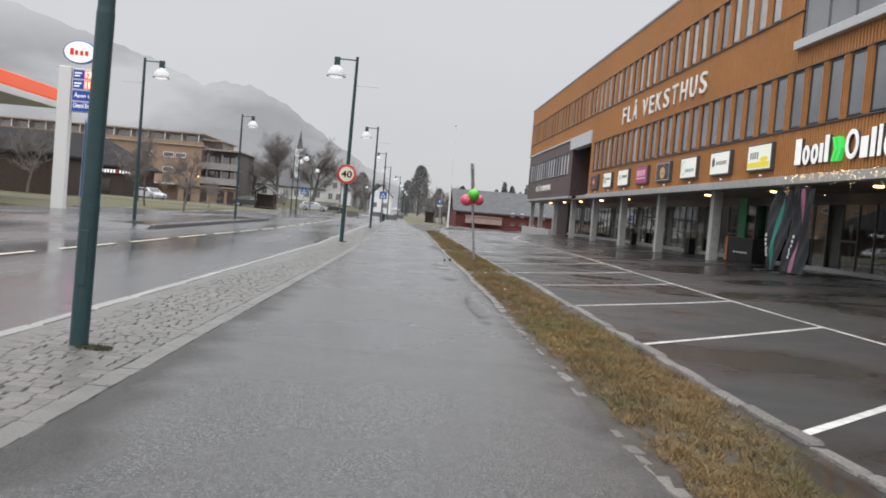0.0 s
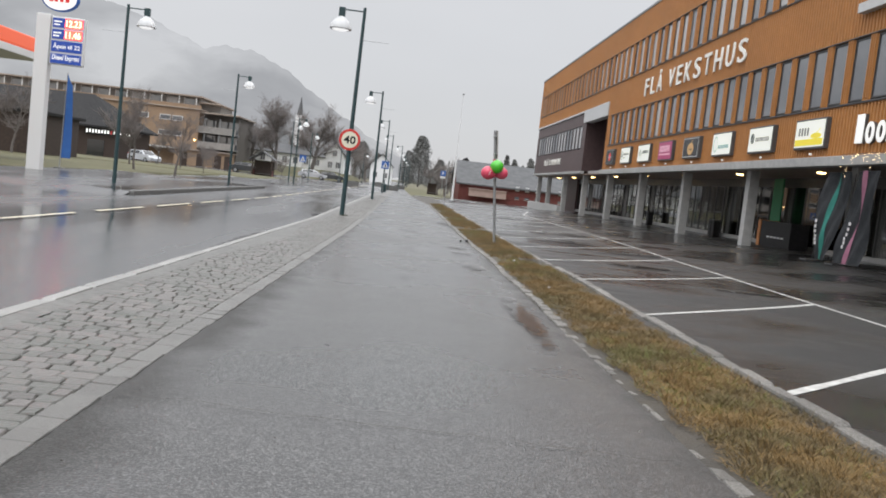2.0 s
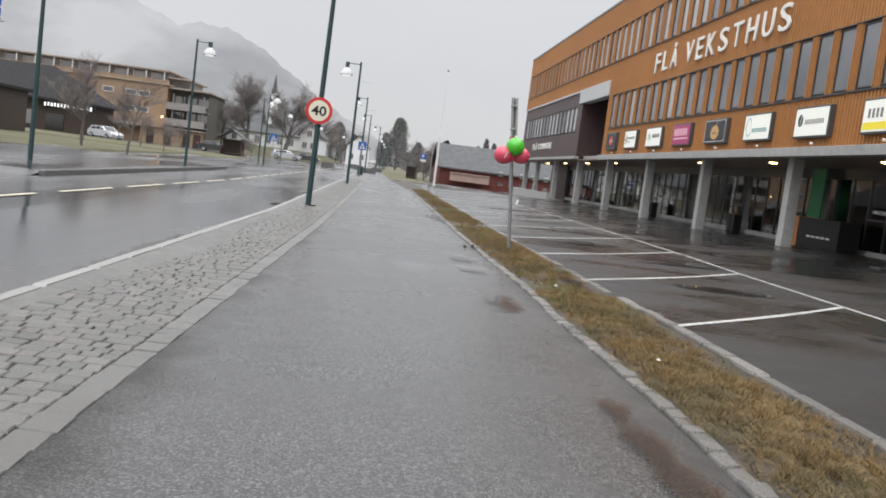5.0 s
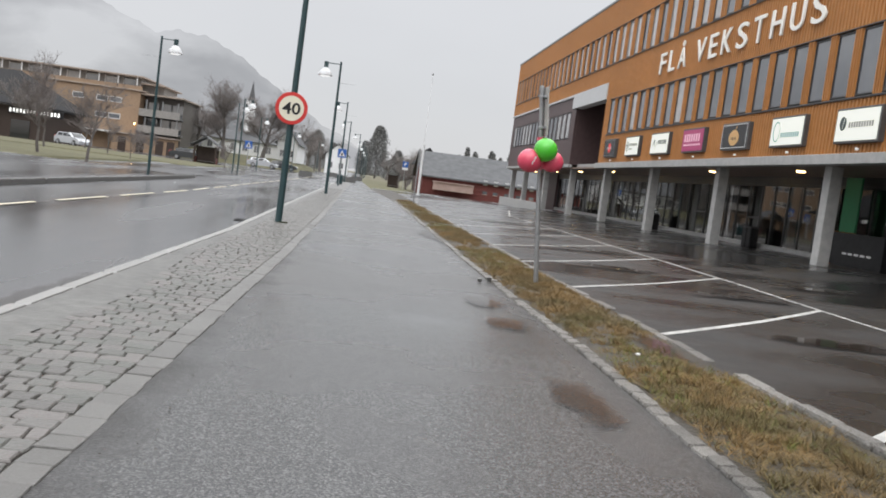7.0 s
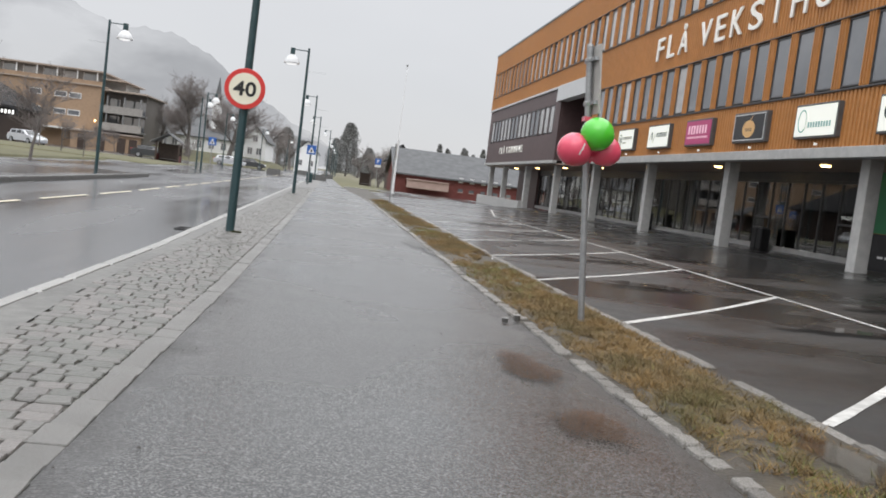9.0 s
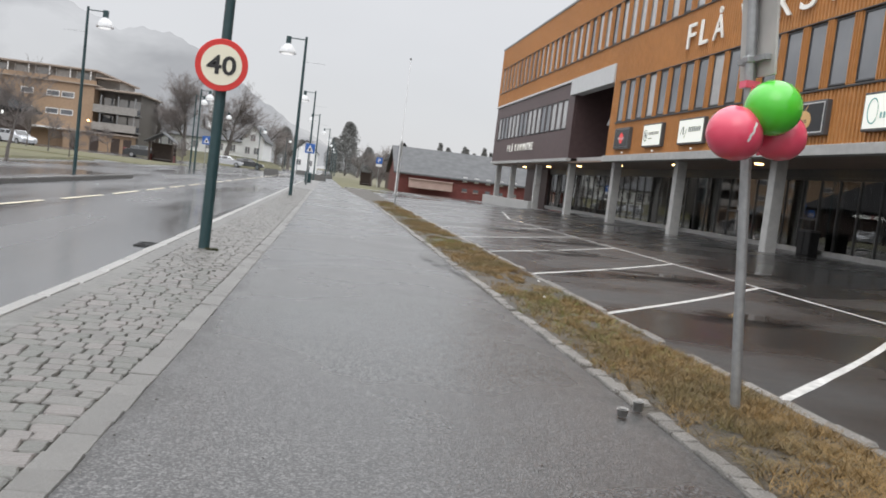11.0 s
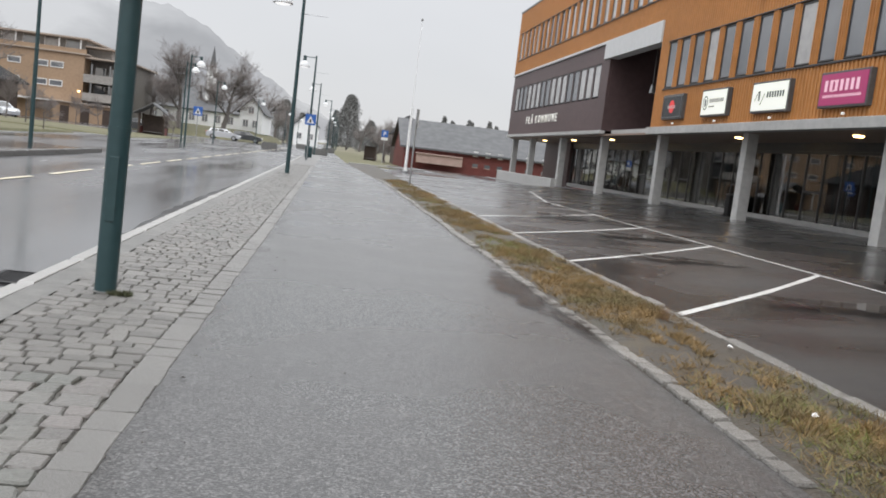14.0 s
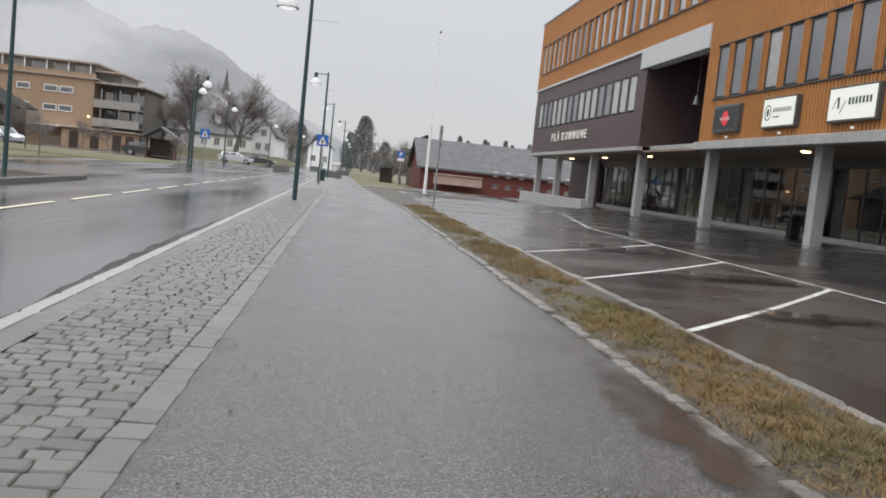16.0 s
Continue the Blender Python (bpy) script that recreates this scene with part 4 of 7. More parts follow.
def facade():
    b = thing("shopping_building", "three-storey ochre ribbed-metal building above a colonnade", "building", m=pose(SET_BACK, 0, 0))
    Y0, Y1 = 12.0, 62.85
    # solid core behind the cladding, in floors
    part("wall", box(FX + 0.14, FX + 9.0, Y0, Y1 - 0.02, 3.2, 11.6), M_PLUM, b)
    part("wall", box(FX + 0.14, FX + 9.0, Y1, 90.5, 7.3, 11.6), M_PLUM, b)
    part("roof", box(FX - 0.06, FX + 9.2, Y0 - 0.1, 90.7, 11.62, 11.76, 0.02), M_GREYFRAME, b, "thin grey metal roof edge")
    # cladding: bands between the window rows
    ribs("cladding", Y0, Y1, 3.2, 4.66, FX, b)
    ribs("cladding", Y0, 33.8, 6.42, 7.05, FX, b)
    ribs("cladding", 33.8, Y1, 6.42, 8.3, FX, b)
    ribs("cladding", Y1, 90.6, 7.36, 8.3, FX, b)
    ribs("cladding", 33.8, 90.6, 10.12, 11.62, FX, b)
    ribs("cladding", Y0, 33.8, 10.6, 11.62, FX, b)
    rnd = random.Random(5)
    # lower window row with ribbed piers
    k = 0
    y = 62.06
    ribs("cladding", y, Y1, 4.66, 6.42, FX, b)
    while y > 13.5:
        window_unit("window", b, y, 4.7, 6.4, 0.84, FX + 0.0, M_GLASS if rnd.random() < 0.93 else M_CURTAIN)
        ribs("cladding", y - 1.165, y - 0.84, 4.66, 6.42, FX, b, 0.115, 0.05)
        y -= 1.165
        k += 1
    part("sill", box(FX - 0.07, FX + 0.05, y, 62.1, 4.6, 4.655, 0.01), M_FRAME, b)
    part("lintel", box(FX - 0.06, FX + 0.05, y, 62.1, 6.425, 6.465, 0.01), M_FRAME, b)
    # upper row
    y = 89.75
    ribs("cladding", y, 90.6, 8.3, 10.12, FX, b)
    while y > 35.2:
        window_unit("window", b, y, 8.36, 10.08, 0.74, FX, M_CURTAIN if rnd.random() < 0.55 else M_GLASS, M_GREYFRAME if rnd.random() < 0.4 else M_FRAME)
        ribs("cladding", max(33.8, y - 1.165), y - 0.74, 8.3, 10.12, FX, b, 0.14, 0.05)
        y -= 1.165
    ribs("cladding", 33.8, y, 8.3, 10.12, FX, b)
    part("sill", box(FX - 0.07, FX + 0.05, 33.8, 90.0, 8.26, 8.3, 0.01), M_FRAME, b)
    part("lintel", box(FX - 0.06, FX + 0.05, 33.8, 90.0, 10.125, 10.16, 0.01), M_FRAME, b)
    # glazed bay with a pale sill band at the near end
    part("bay_band", box(FX - 0.22, FX + 0.1, Y0, 33.85, 7.05, 7.32, 0.015), M_LIGHTSTEEL, b, "pale metal band under the glazed bay")
    y = 33.7
    while y > 13:
        window_unit("bay_window", b, y, 7.34, 10.55, 1.5, FX, M_GLASS, M_GREYFRAME)
        y -= 1.52
    # concrete edge band, soffit, columns
    part("edge_band", box(FX - 0.16, FX + 0.2, Y0, 62.98, 2.93, 3.2, 0.015), M_CONC, b, "pale concrete edge band over the colonnade")
    part("edge_band", box(FX - 0.06, FX + 0.2, 69.2, 90.6, 3.03, 3.2, 0.015), M_CONC, b)
    part("edge_band", box(FX + 0.5, FX + 0.9, 62.98, 69.2, 3.0, 3.2, 0.015), M_CONC, b)
    part("soffit", box(FX + 0.2, 15.6, Y0, 90.6, 2.96, 3.04), M_SOFFIT, b, "brown soffit boards over the arcade")
    for y in (19.1, 26.5, 33.85, 41.2, 48.5, 55.6, 62.8, 70.1, 77.5, 84.9, 90.2):
        part("column", box(12.48, 12.84, y - 0.02, y + 0.34, 0.2, 2.97, 0.02), M_CONC, b, "square pale concrete column")
    # plum wing with its windows and the open terrace
    part("wing_wall", box(FX + 0.02, FX + 9, 69.25, 90.55, 3.2, 4.75), M_PLUM, b, "plum-brown panel wall")
    part("wing_wall", box(FX + 0.02, FX + 9, 69.25, 90.55, 6.4, 7.22), M_PLUM, b)
    part("wing_wall", box(FX + 0.15, FX + 9, 69.25, 90.55, 4.75, 6.4), M_PLUM, b)
    part("wing_trim", box(FX - 0.08, FX + 0.3, 69.9, 90.62, 7.23, 7.36, 0.01), M_LIGHTSTEEL, b, "thin white metal trim")
    part("terrace_lintel", box(FX - 0.1, FX + 0.4, 62.86, 69.9, 6.5, 7.36, 0.015), M_LIGHTSTEEL, b, "pale metal lintel over the open terrace")
    part("terrace_wall", box(FX + 5.0, FX + 5.2, 62.9, 69.24, 3.2, 7.3), M_PLUM, b)
    part("terrace_floor", box(FX + 0.5, FX + 5.0, 62.9, 69.24, 3.2, 3.26), M_CONC, b)
    part("terrace_ceiling", box(FX + 0.4, FX + 5.0, 62.9, 69.24, 7.2, 7.28), M_PLUM, b)
    bm = rod(bmesh.new(), (FX + 1.0, 66.0, 7.2), (FX + 1.0, 66.0, 5.2), 0.01, 0.01, 8)
    rod(bm, (FX + 1.0, 66.0, 5.2), (FX + 1.0, 66.0, 4.85), 0.06, 0.14, 12)
    part("terrace_lamp", bm, M_GREYFRAME, b, "small grey pendant lamp")
    y, i = 89.4, 0
    while y > 71.2:
        window_unit("wing_window", b, y, 4.8, 6.36, 1.0, FX + 0.0, M_CURTAIN if i % 5 not in (1, 2) else M_GLASS, M_FRAME)
        part("wing_pier", box(FX + 0.01, FX + 0.14, y - 1.2, y - 1.0, 4.75, 6.4), M_PLUM, b)
        y -= 1.2
        i += 1
    part("wing_pier", box(FX + 0.01, FX + 0.14, 89.4, 90.55, 4.75, 6.4), M_PLUM, b)
    part("wing_pier", box(FX + 0.01, FX + 0.14, 69.25, y - 0.0, 4.75, 6.4), M_PLUM, b)
    # arcade: plinth, glazing, interior
    part("plinth", box(14.95, 15.35, Y0, 84.5, 0.2, 0.42, 0.01), M_CONC, b)
    part("ramp_wall", box(12.2, 12.5, 77.6, 93.5, -0.1, 0.62, 0.02), M_CONC, b, "low concrete ramp wall")
    y = 84.0
    n = 0
    while y > 12.6:
        w = 1.02
        pane = part("shop_window", box(15.1, 15.13, y - w + 0.02, y - 0.045, 0.43, 2.6), M_SHOPGLASS, b)
        bm = bmesh.new()
        bx(bm, 15.07, 15.17, y - 0.04, y + 0.015, 0.42, 2.68)
        bx(bm, 15.07, 15.17, y - w + 0.015, y - 0.04, 2.6, 2.68)
        if n % 5 == 2:
            bx(bm, 15.07, 15.17, y - w + 0.015, y - 0.04, 1.35, 1.41)
        part("window_frame", bm, M_FRAME, pane)
        y -= w
        n += 1
    part("fascia", box(15.04, 15.2, Y0, 84.05, 2.68, 2.96), M_FRAME, b)
    part("end_wall", box(14.9, 15.3, 84.06, 90.5, 0.1, 2.97), M_PLUM, b)
    part("shop_back_wall", box(20.9, 21.05, Y0, 90.5, 0.2, 3.2), M_SHOPIN, b)
    part("shop_floor", box(15.36, 20.9, Y0, 90.5, 0.25, 0.34), M_SHOPIN, b)
    part("shop_ceiling", box(15.6, 20.9, Y0, 90.5, 2.98, 3.04), M_SHOPIN, b)
    part("end_wall", box(12.2, 21.0, Y0 - 0.3, Y0, 0.1, 11.6), M_PLUM, b)
    # downlights under the soffit
    for i in range(11):
        bm = lathe([(0, 2.91), (0.11, 2.91), (0.14, 2.93), (0.14, 2.955), (0, 2.955)], 18, (13.45, 17.65 + 6.75 * i, 0))
        part("downlight", bm, M_WARM, b, "warm glowing round ceiling lamp")


facade()


def shop_goods():
    rng = random.Random(12)
    y = 16.0
    while y < 82:
        h = rng.uniform(0.9, 1.9)
        w = rng.uniform(0.9, 1.7)
        s = thing("shop_shelf", "dark shop shelf with goods behind the glass", "shelf", "shelves inside the shops", m=pose(17.8 + rng.uniform(-0.6, 1.4), y, 0.34))
        part("frame", box(-0.25, 0.25, 0, w, 0, 0.08), M_BLACKBOX, s)
        bm = box(0.2, 0.25, 0, w, 0.08, h)
        part("back_board", bm, M_SHOPIN, s)
        for z in (0.35, 0.75, 1.15, 1.55):
            if z < h:
                part("shelf_board", box(-0.24, 0.2, 0.02, w - 0.02, z, z + 0.03), M_GREYWOOD, s)
                mm = rng.choice([M_OFFWHITE, M_BARNRED, M_GREENWALL, M_GREYWOOD, M_WOODORANGE])
                part("goods", box(-0.2, 0.15, 0.06, w * rng.uniform(0.4, 0.9), z + 0.03, z + rng.uniform(0.14, 0.3), 0.01), mm, s)
        y += w + rng.uniform(0.4, 1.8)
    for y in [40.6 + 4.1 * i for i in range(11)]:
        for x in (17.2, 19.4):
            s = thing("shop_lamp", "small lit tube lamp on the shop ceiling", "ceiling lamp", "lamps in the shops", m=pose(x, y, 2.9))
            part("body", box(-0.12, 0.12, -0.6, 0.6, 0.02, 0.08), M_OFFWHITE, s)
            part("tube", box(-0.08, 0.08, -0.57, 0.57, -0.005, 0.018), M_TUBE, s)
    g = thing("green_wall_panel", "tall dark green panel in the shop front", "panel", m=pose(14.85, 43.6, 0.3))
    part("panel", box(0, 0.06, -0.42, 0.42, 0.0, 2.6, 0.01), M_GREENWALL, g)
    part("foot", box(-0.06, 0.12, -0.4, 0.4, -0.06, 0.0), M_BLACKBOX, g)
    c = thing("shop_counter", "black counter box with an orange wooden end by the entrance", "counter", m=pose(14.52, 41.98, 0.24))
    part("body", box(-0.35, 0.35, -1.4, 1.145, 0.05, 0.98, 0.015), M_BLACKBOX, c)
    part("end_panel", box(-0.37, 0.37, 1.15, 1.4, 0.0, 1.0, 0.01), M_WOODORANGE, c, "orange wooden end panel")
    part("plinth", box(-0.3, 0.3, -1.35, 1.14, 0.0, 0.05), M_FRAME, c)
    for i in range(5):
        part("print_bar", box(-0.356, -0.352, 0.3 - i * 0.3, 0.52 - i * 0.3, 0.36, 0.42), M_OFFWHITE, c)
    for y in (49.7, 50.07, 60.4):
        p = thing("litter_bin", "dark square bin under the arcade", "bin", "bins under the arcade", m=pose(14.85, y, 0.26))
        part("body", box(-0.165, 0.165, -0.165, 0.165, 0.0, 0.7, 0.03), M_BLACKBOX, p)
        part("lid", box(-0.175, 0.175, -0.175, 0.175, 0.703, 0.76, 0.02), M_FRAME, p)


shop_goods()


# ---- signs on the facade ----
M_SIGNCASE = mat("dark_sign_case", (0.075, 0.075, 0.078), 0.4, color2=(0.1, 0.1, 0.102), scale=9)
SIGN_H = 0.9


def sign_box(y, w, label, face, marks, rim=None):
    """A light box on the facade; y is its far edge. marks: (name, material, x0, x1, z0, z1, shape) in parts of the face."""
    s = thing("shop_sign", label, "shop sign", "light boxes on the facade", m=west(y, 3.45, WX - 0.01))
    h = SIGN_H
    part("case", box(0, w, 0, h, 0.0, 0.16, 0.015), M_SIGNCASE, s)
    part("face", box(0.06, w - 0.06, 0.06, h - 0.06, 0.162, 0.174), face, s)
    if rim is not None:
        bm = bmesh.new()
        for a, b_, c, d in ((0.06, w - 0.06, 0.06, 0.085), (0.06, w - 0.06, h - 0.085, h - 0.06), (0.06, 0.085, 0.085, h - 0.085), (w - 0.085, w - 0.06, 0.085, h - 0.085)):
            bx(bm, a, b_, c, d, 0.176, 0.184)
        part("rim", bm, rim, s, "thin pale rim")
    fw, fh = w - 0.12, h - 0.12
    for name, m_, a, b_, c, d, shape in marks:
        x0, x1, z0, z1 = 0.06 + a * fw, 0.06 + b_ * fw, 0.06 + c * fh, 0.06 + d * fh
        if shape == "oval":
            part(name, lathe([(0, 0), (0.5, 0), (0.5, 1), (0, 1)], 24), m_, s, m=Matrix.Translation(((x0 + x1) / 2, (z0 + z1) / 2, 0.176)) @ Matrix.Diagonal((x1 - x0, z1 - z0, 0.006, 1)))
        elif shape == "ring":
            part(name, oval_ring(x1 - x0, z1 - z0, 0.035, 0.006), m_, s, m=Matrix.Translation((x0, z0, 0.176)))
        elif shape == "bars":
            n = max(3, int((x1 - x0) / (z1 - z0) * 1.3))
            st = (x1 - x0) / n
            for i in range(n):
                part("print_bar", box(x0 + i * st, x0 + (i + 0.55) * st, z0, z1, 0.176, 0.182), m_, s)
        elif shape == "slant":
            bm = bmesh.new()
            for z in (0.176, 0.182):
                bm.faces.new([bm.verts.new(p) for p in ((x0, z0, z), (x0 + 0.03, z0, z), (x1, z1, z), (x1 - 0.03, z1, z))])
            part(name, bm, m_, s)
        else:
            part(name, box(x0, x1, z0, z1, 0.176, 0.182), m_, s)
    part("spot_lamp", lathe([(0, -0.035), (0.03, -0.035), (0.035, 0.03), (0, 0.035)], 10), M_LITWHITE, s, "small white spot lamp below the box", m=Matrix.Translation((w / 2, -0.14, 0.06)))
    part("lamp_stem", rod(bmesh.new(), (w / 2, -0.13, 0.0), (w / 2, -0.13, 0.05), 0.012, 0.012, 6), M_SIGNCASE, s)
    return s


def oval_ring(w, h, t, d):
    """A flat oval ring, its lower left corner at the origin."""
    bm = bmesh.new()
    n = 28
    rings = []
    for k, z in ((1.0, 0), (1.0, d), (0.0, d), (0.0, 0)):
        rings.append([bm.verts.new((w / 2 + (w / 2 - t * (1 - k)) * math.cos(2 * math.pi * i / n), h / 2 + (h / 2 - t * (1 - k)) * math.sin(2 * math.pi * i / n), z)) for i in range(n)])
    for q in range(4):
        a, b_ = rings[q], rings[(q + 1) % 4]
        for i in range(n):
            bm.faces.new((a[i], a[(i + 1) % n], b_[(i + 1) % n], b_[i]))
    bmesh.ops.recalc_face_normals(bm, faces=bm.faces)
    return bm


sign_box(61.5, 1.85, "small black light box with a red round mark", M_LITBLACK, [("disc", M_LITRED, 0.36, 0.64, 0.2, 0.8, "oval"), ("mark", M_OFFWHITE, 0.3, 0.7, 0.42, 0.56, "bars")], M_GREYFRAME)
sign_box(58.05, 1.9, "white light box with a dark oval emblem and grey print", M_LITSIGN, [("emblem", M_BARTEXT, 0.06, 0.27, 0.2, 0.8, "ring"), ("emblem_inner", M_BARTEXT, 0.13, 0.2, 0.34, 0.66, "oval"), ("print", M_GREYWOOD, 0.33, 0.93, 0.5, 0.66, "bars"), ("print", M_GREYWOOD, 0.33, 0.56, 0.3, 0.36, "bars")])
sign_box(54.55, 2.1, "white light box with slanted dark strokes and lettering bars", M_LITSIGN, [("print", M_BARTEXT, 0.44, 0.95, 0.46, 0.68, "bars"), ("stroke", M_BARTEXT, 0.08, 0.2, 0.36, 0.72, "slant"), ("stroke", M_BARTEXT, 0.2, 0.24, 0.36, 0.72, "plain"), ("stroke", M_BARTEXT, 0.26, 0.38, 0.2, 0.62, "slant")])
sign_box(50.95, 2.05, "magenta light box with pale pink print", M_LITPINK, [("print", M_PINKMARK, 0.1, 0.9, 0.44, 0.8, "bars"), ("ring", M_PINKMARK, 0.22, 0.36, 0.42, 0.8, "ring"), ("print", M_PINKMARK, 0.08, 0.92, 0.24, 0.33, "bars")])
sign_box(47.35, 2.0, "black light box with a pale golden bowl-shaped emblem", M_LITBLACK, [("emblem", M_GOLD, 0.3, 0.7, 0.1, 0.76, "oval"), ("stalk", M_GOLD, 0.52, 0.6, 0.74, 0.92, "slant"), ("print", M_LITBLACK, 0.4, 0.62, 0.34, 0.46, "bars")], M_OFFWHITE)
sign_box(43.82, 1.95, "white light box with a teal curl and grey print", M_LITSIGN, [("emblem", M_TEALMARK, 0.07, 0.3, 0.12, 0.9, "ring"), ("emblem_inner", M_LITSIGN, 0.19, 0.34, 0.24, 0.8, "oval"), ("print", M_TEALMARK, 0.34, 0.93, 0.28, 0.46, "bars")])
sign_box(40.28, 1.95, "white light box with a dark shield emblem", M_LITSIGN, [("emblem", M_BARTEXT, 0.09, 0.25, 0.34, 0.8, "oval"), ("stroke", M_LITSIGN, 0.15, 0.22, 0.4, 0.78, "slant"), ("print", M_GREYWOOD, 0.32, 0.92, 0.42, 0.6, "bars")])
sign_box(36.7, 1.92, "white light box with a yellow lower half", M_LITSIGN, [("block", M_LITYEL, 0.02, 0.98, 0.06, 0.3, "plain"), ("block", M_LITYEL, 0.5, 0.88, 0.3, 0.66, "slant"), ("block", M_LITYEL, 0.56, 0.92, 0.3, 0.52, "oval"), ("print", M_GREYWOOD, 0.12, 0.52, 0.44, 0.74, "bars")])


def letters(name, label, body, y0, y1, z, height, x, material, depth, gap=0.3):
    """Raised letters along the facade, one mesh each; y0 is the far end."""
    s = thing(name, label, "sign lettering", m=west(y0, z, x))
    units = [(c, {"I": 0.3, "L": 0.8, "E": 0.85, "F": 0.8, "M": 1.25, " ": 0.25}.get(c, 1.0)) for c in body]
    total = sum(u for _, u in units) + gap * (len(units) - 1)
    k = (y0 - y1) / total
    pos = 0.0
    for c, u in units:
        if c != " ":
            hh = height * (1.24 if c == "Å" else 1.0)
            part("letter", text_mesh("letter", c, material, u * k, hh, depth, 0.004), material, s, m=pose(pos, 0, depth / 2 + 0.01))
        pos += (u + gap) * k
    return s


letters("name_letters", "large white raised letters reading FLÅ VEKSTHUS on the facade", "FLÅ VEKSTHUS", 55.05, 41.8, 6.9, 0.87, WX - 0.05, M_LETTER, 0.05, 0.5)
letters("wing_letters", "white letters reading FLÅ KOMMUNE on plum panels", "FLÅ KOMMUNE", 85.0, 77.4, 3.82, 0.46, WX + 0.0, M_LETTER, 0.04, 0.6)


def big_logo():
    """Lit shapes in place of the shop's name: rings and bars of its size, and two chevrons."""
    s = thing("shop_logo", "lit white rings and bars with two green chevrons over the shop", "shop sign", m=west(33.2, 3.5, WX - 0.02))
    side = M_SIGNCASE

    def ring(x, z, w, h):
        part("backing", oval_ring(w, h, 0.13, 0.09), side, s, m=pose(x, z, 0))
        part("block_letter", oval_ring(w - 0.01, h - 0.01, 0.12, 0.02), M_LITWHITE, s, m=pose(x + 0.005, z + 0.005, 0.092))

    def bar(x, z, w, h):
        part("backing", box(x, x + w, z, z + h, 0, 0.09), side, s)
        part("block_letter", box(x + 0.005, x + w - 0.005, z + 0.005, z + h - 0.005, 0.092, 0.112, 0.006), M_LITWHITE, s)

    for x, w, h in ((0.0, 0.38, 0.78), (1.52, 0.2, 0.56), (1.82, 0.22, 0.76)):
        bar(x, 0.0, w, h)
    ring(0.5, -0.02, 0.42, 0.58)
    ring(1.02, -0.02, 0.42, 0.58)
    x = 2.22
    for i in range(2):
        bm = bmesh.new()
        pts = [(0, 0), (0.15, 0), (0.3, 0.33), (0.15, 0.66), (0, 0.66), (0.15, 0.33)]
        a = [bm.verts.new((x + p, q, 0.0)) for p, q in pts]
        c = [bm.verts.new((x + p, q, 0.12)) for p, q in pts]
        bm.faces.new(c)
        for j in range(6):
            bm.faces.new((a[j], a[(j + 1) % 6], c[(j + 1) % 6], c[j]))
        part("chevron", bm, M_LITGREEN, s, "green chevron")
        x += 0.26
    ring(2.95, 0.0, 0.66, 0.8)
    for x, w, h in ((3.72, 0.36, 0.56), (4.2, 0.22, 0.76), (4.54, 0.16, 0.8), (5.34, 0.22, 0.76)):
        bar(x, 0.0, w, h)
    ring(4.82, -0.02, 0.42, 0.58)


big_logo()


def fairy_lights():
    rng = random.Random(31)
    f = thing("fairy_lights", "string of small warm bulbs hung along the concrete band", "string lights")
    bm = rod(bmesh.new(), (WX - 0.2, 33.6, 3.22), (WX - 0.2, 20.0, 3.22), 0.008, 0.008, 6)
    part("cable", bm, M_FRAME, f)
    verts, faces = [], []
    for i in range(260):
        y = rng.uniform(20.5, 33.6)
        z = 3.22 - abs(rng.gauss(0, 0.3)) * (0.35 + 0.65 * math.sin(y * 2.3) ** 2)
        r = 0.009
        o = len(verts)
        x = WX - 0.21
        verts += [(x - r, y, z), (x + r, y, z), (x, y - r, z), (x, y + r, z), (x, y, z - r), (x, y, z + r)]
        for a, b, c in ((0, 2, 5), (2, 1, 5), (1, 3, 5), (3, 0, 5), (2, 0, 4), (1, 2, 4), (3, 1, 4), (0, 3, 4)):
            faces.append((o + a, o + b, o + c))
    ob = part("bulb_string", raw_mesh("bulb_string", verts, faces, M_FAIRY), M_FAIRY, f)
    ob["kind"] = "stuff"


fairy_lights()


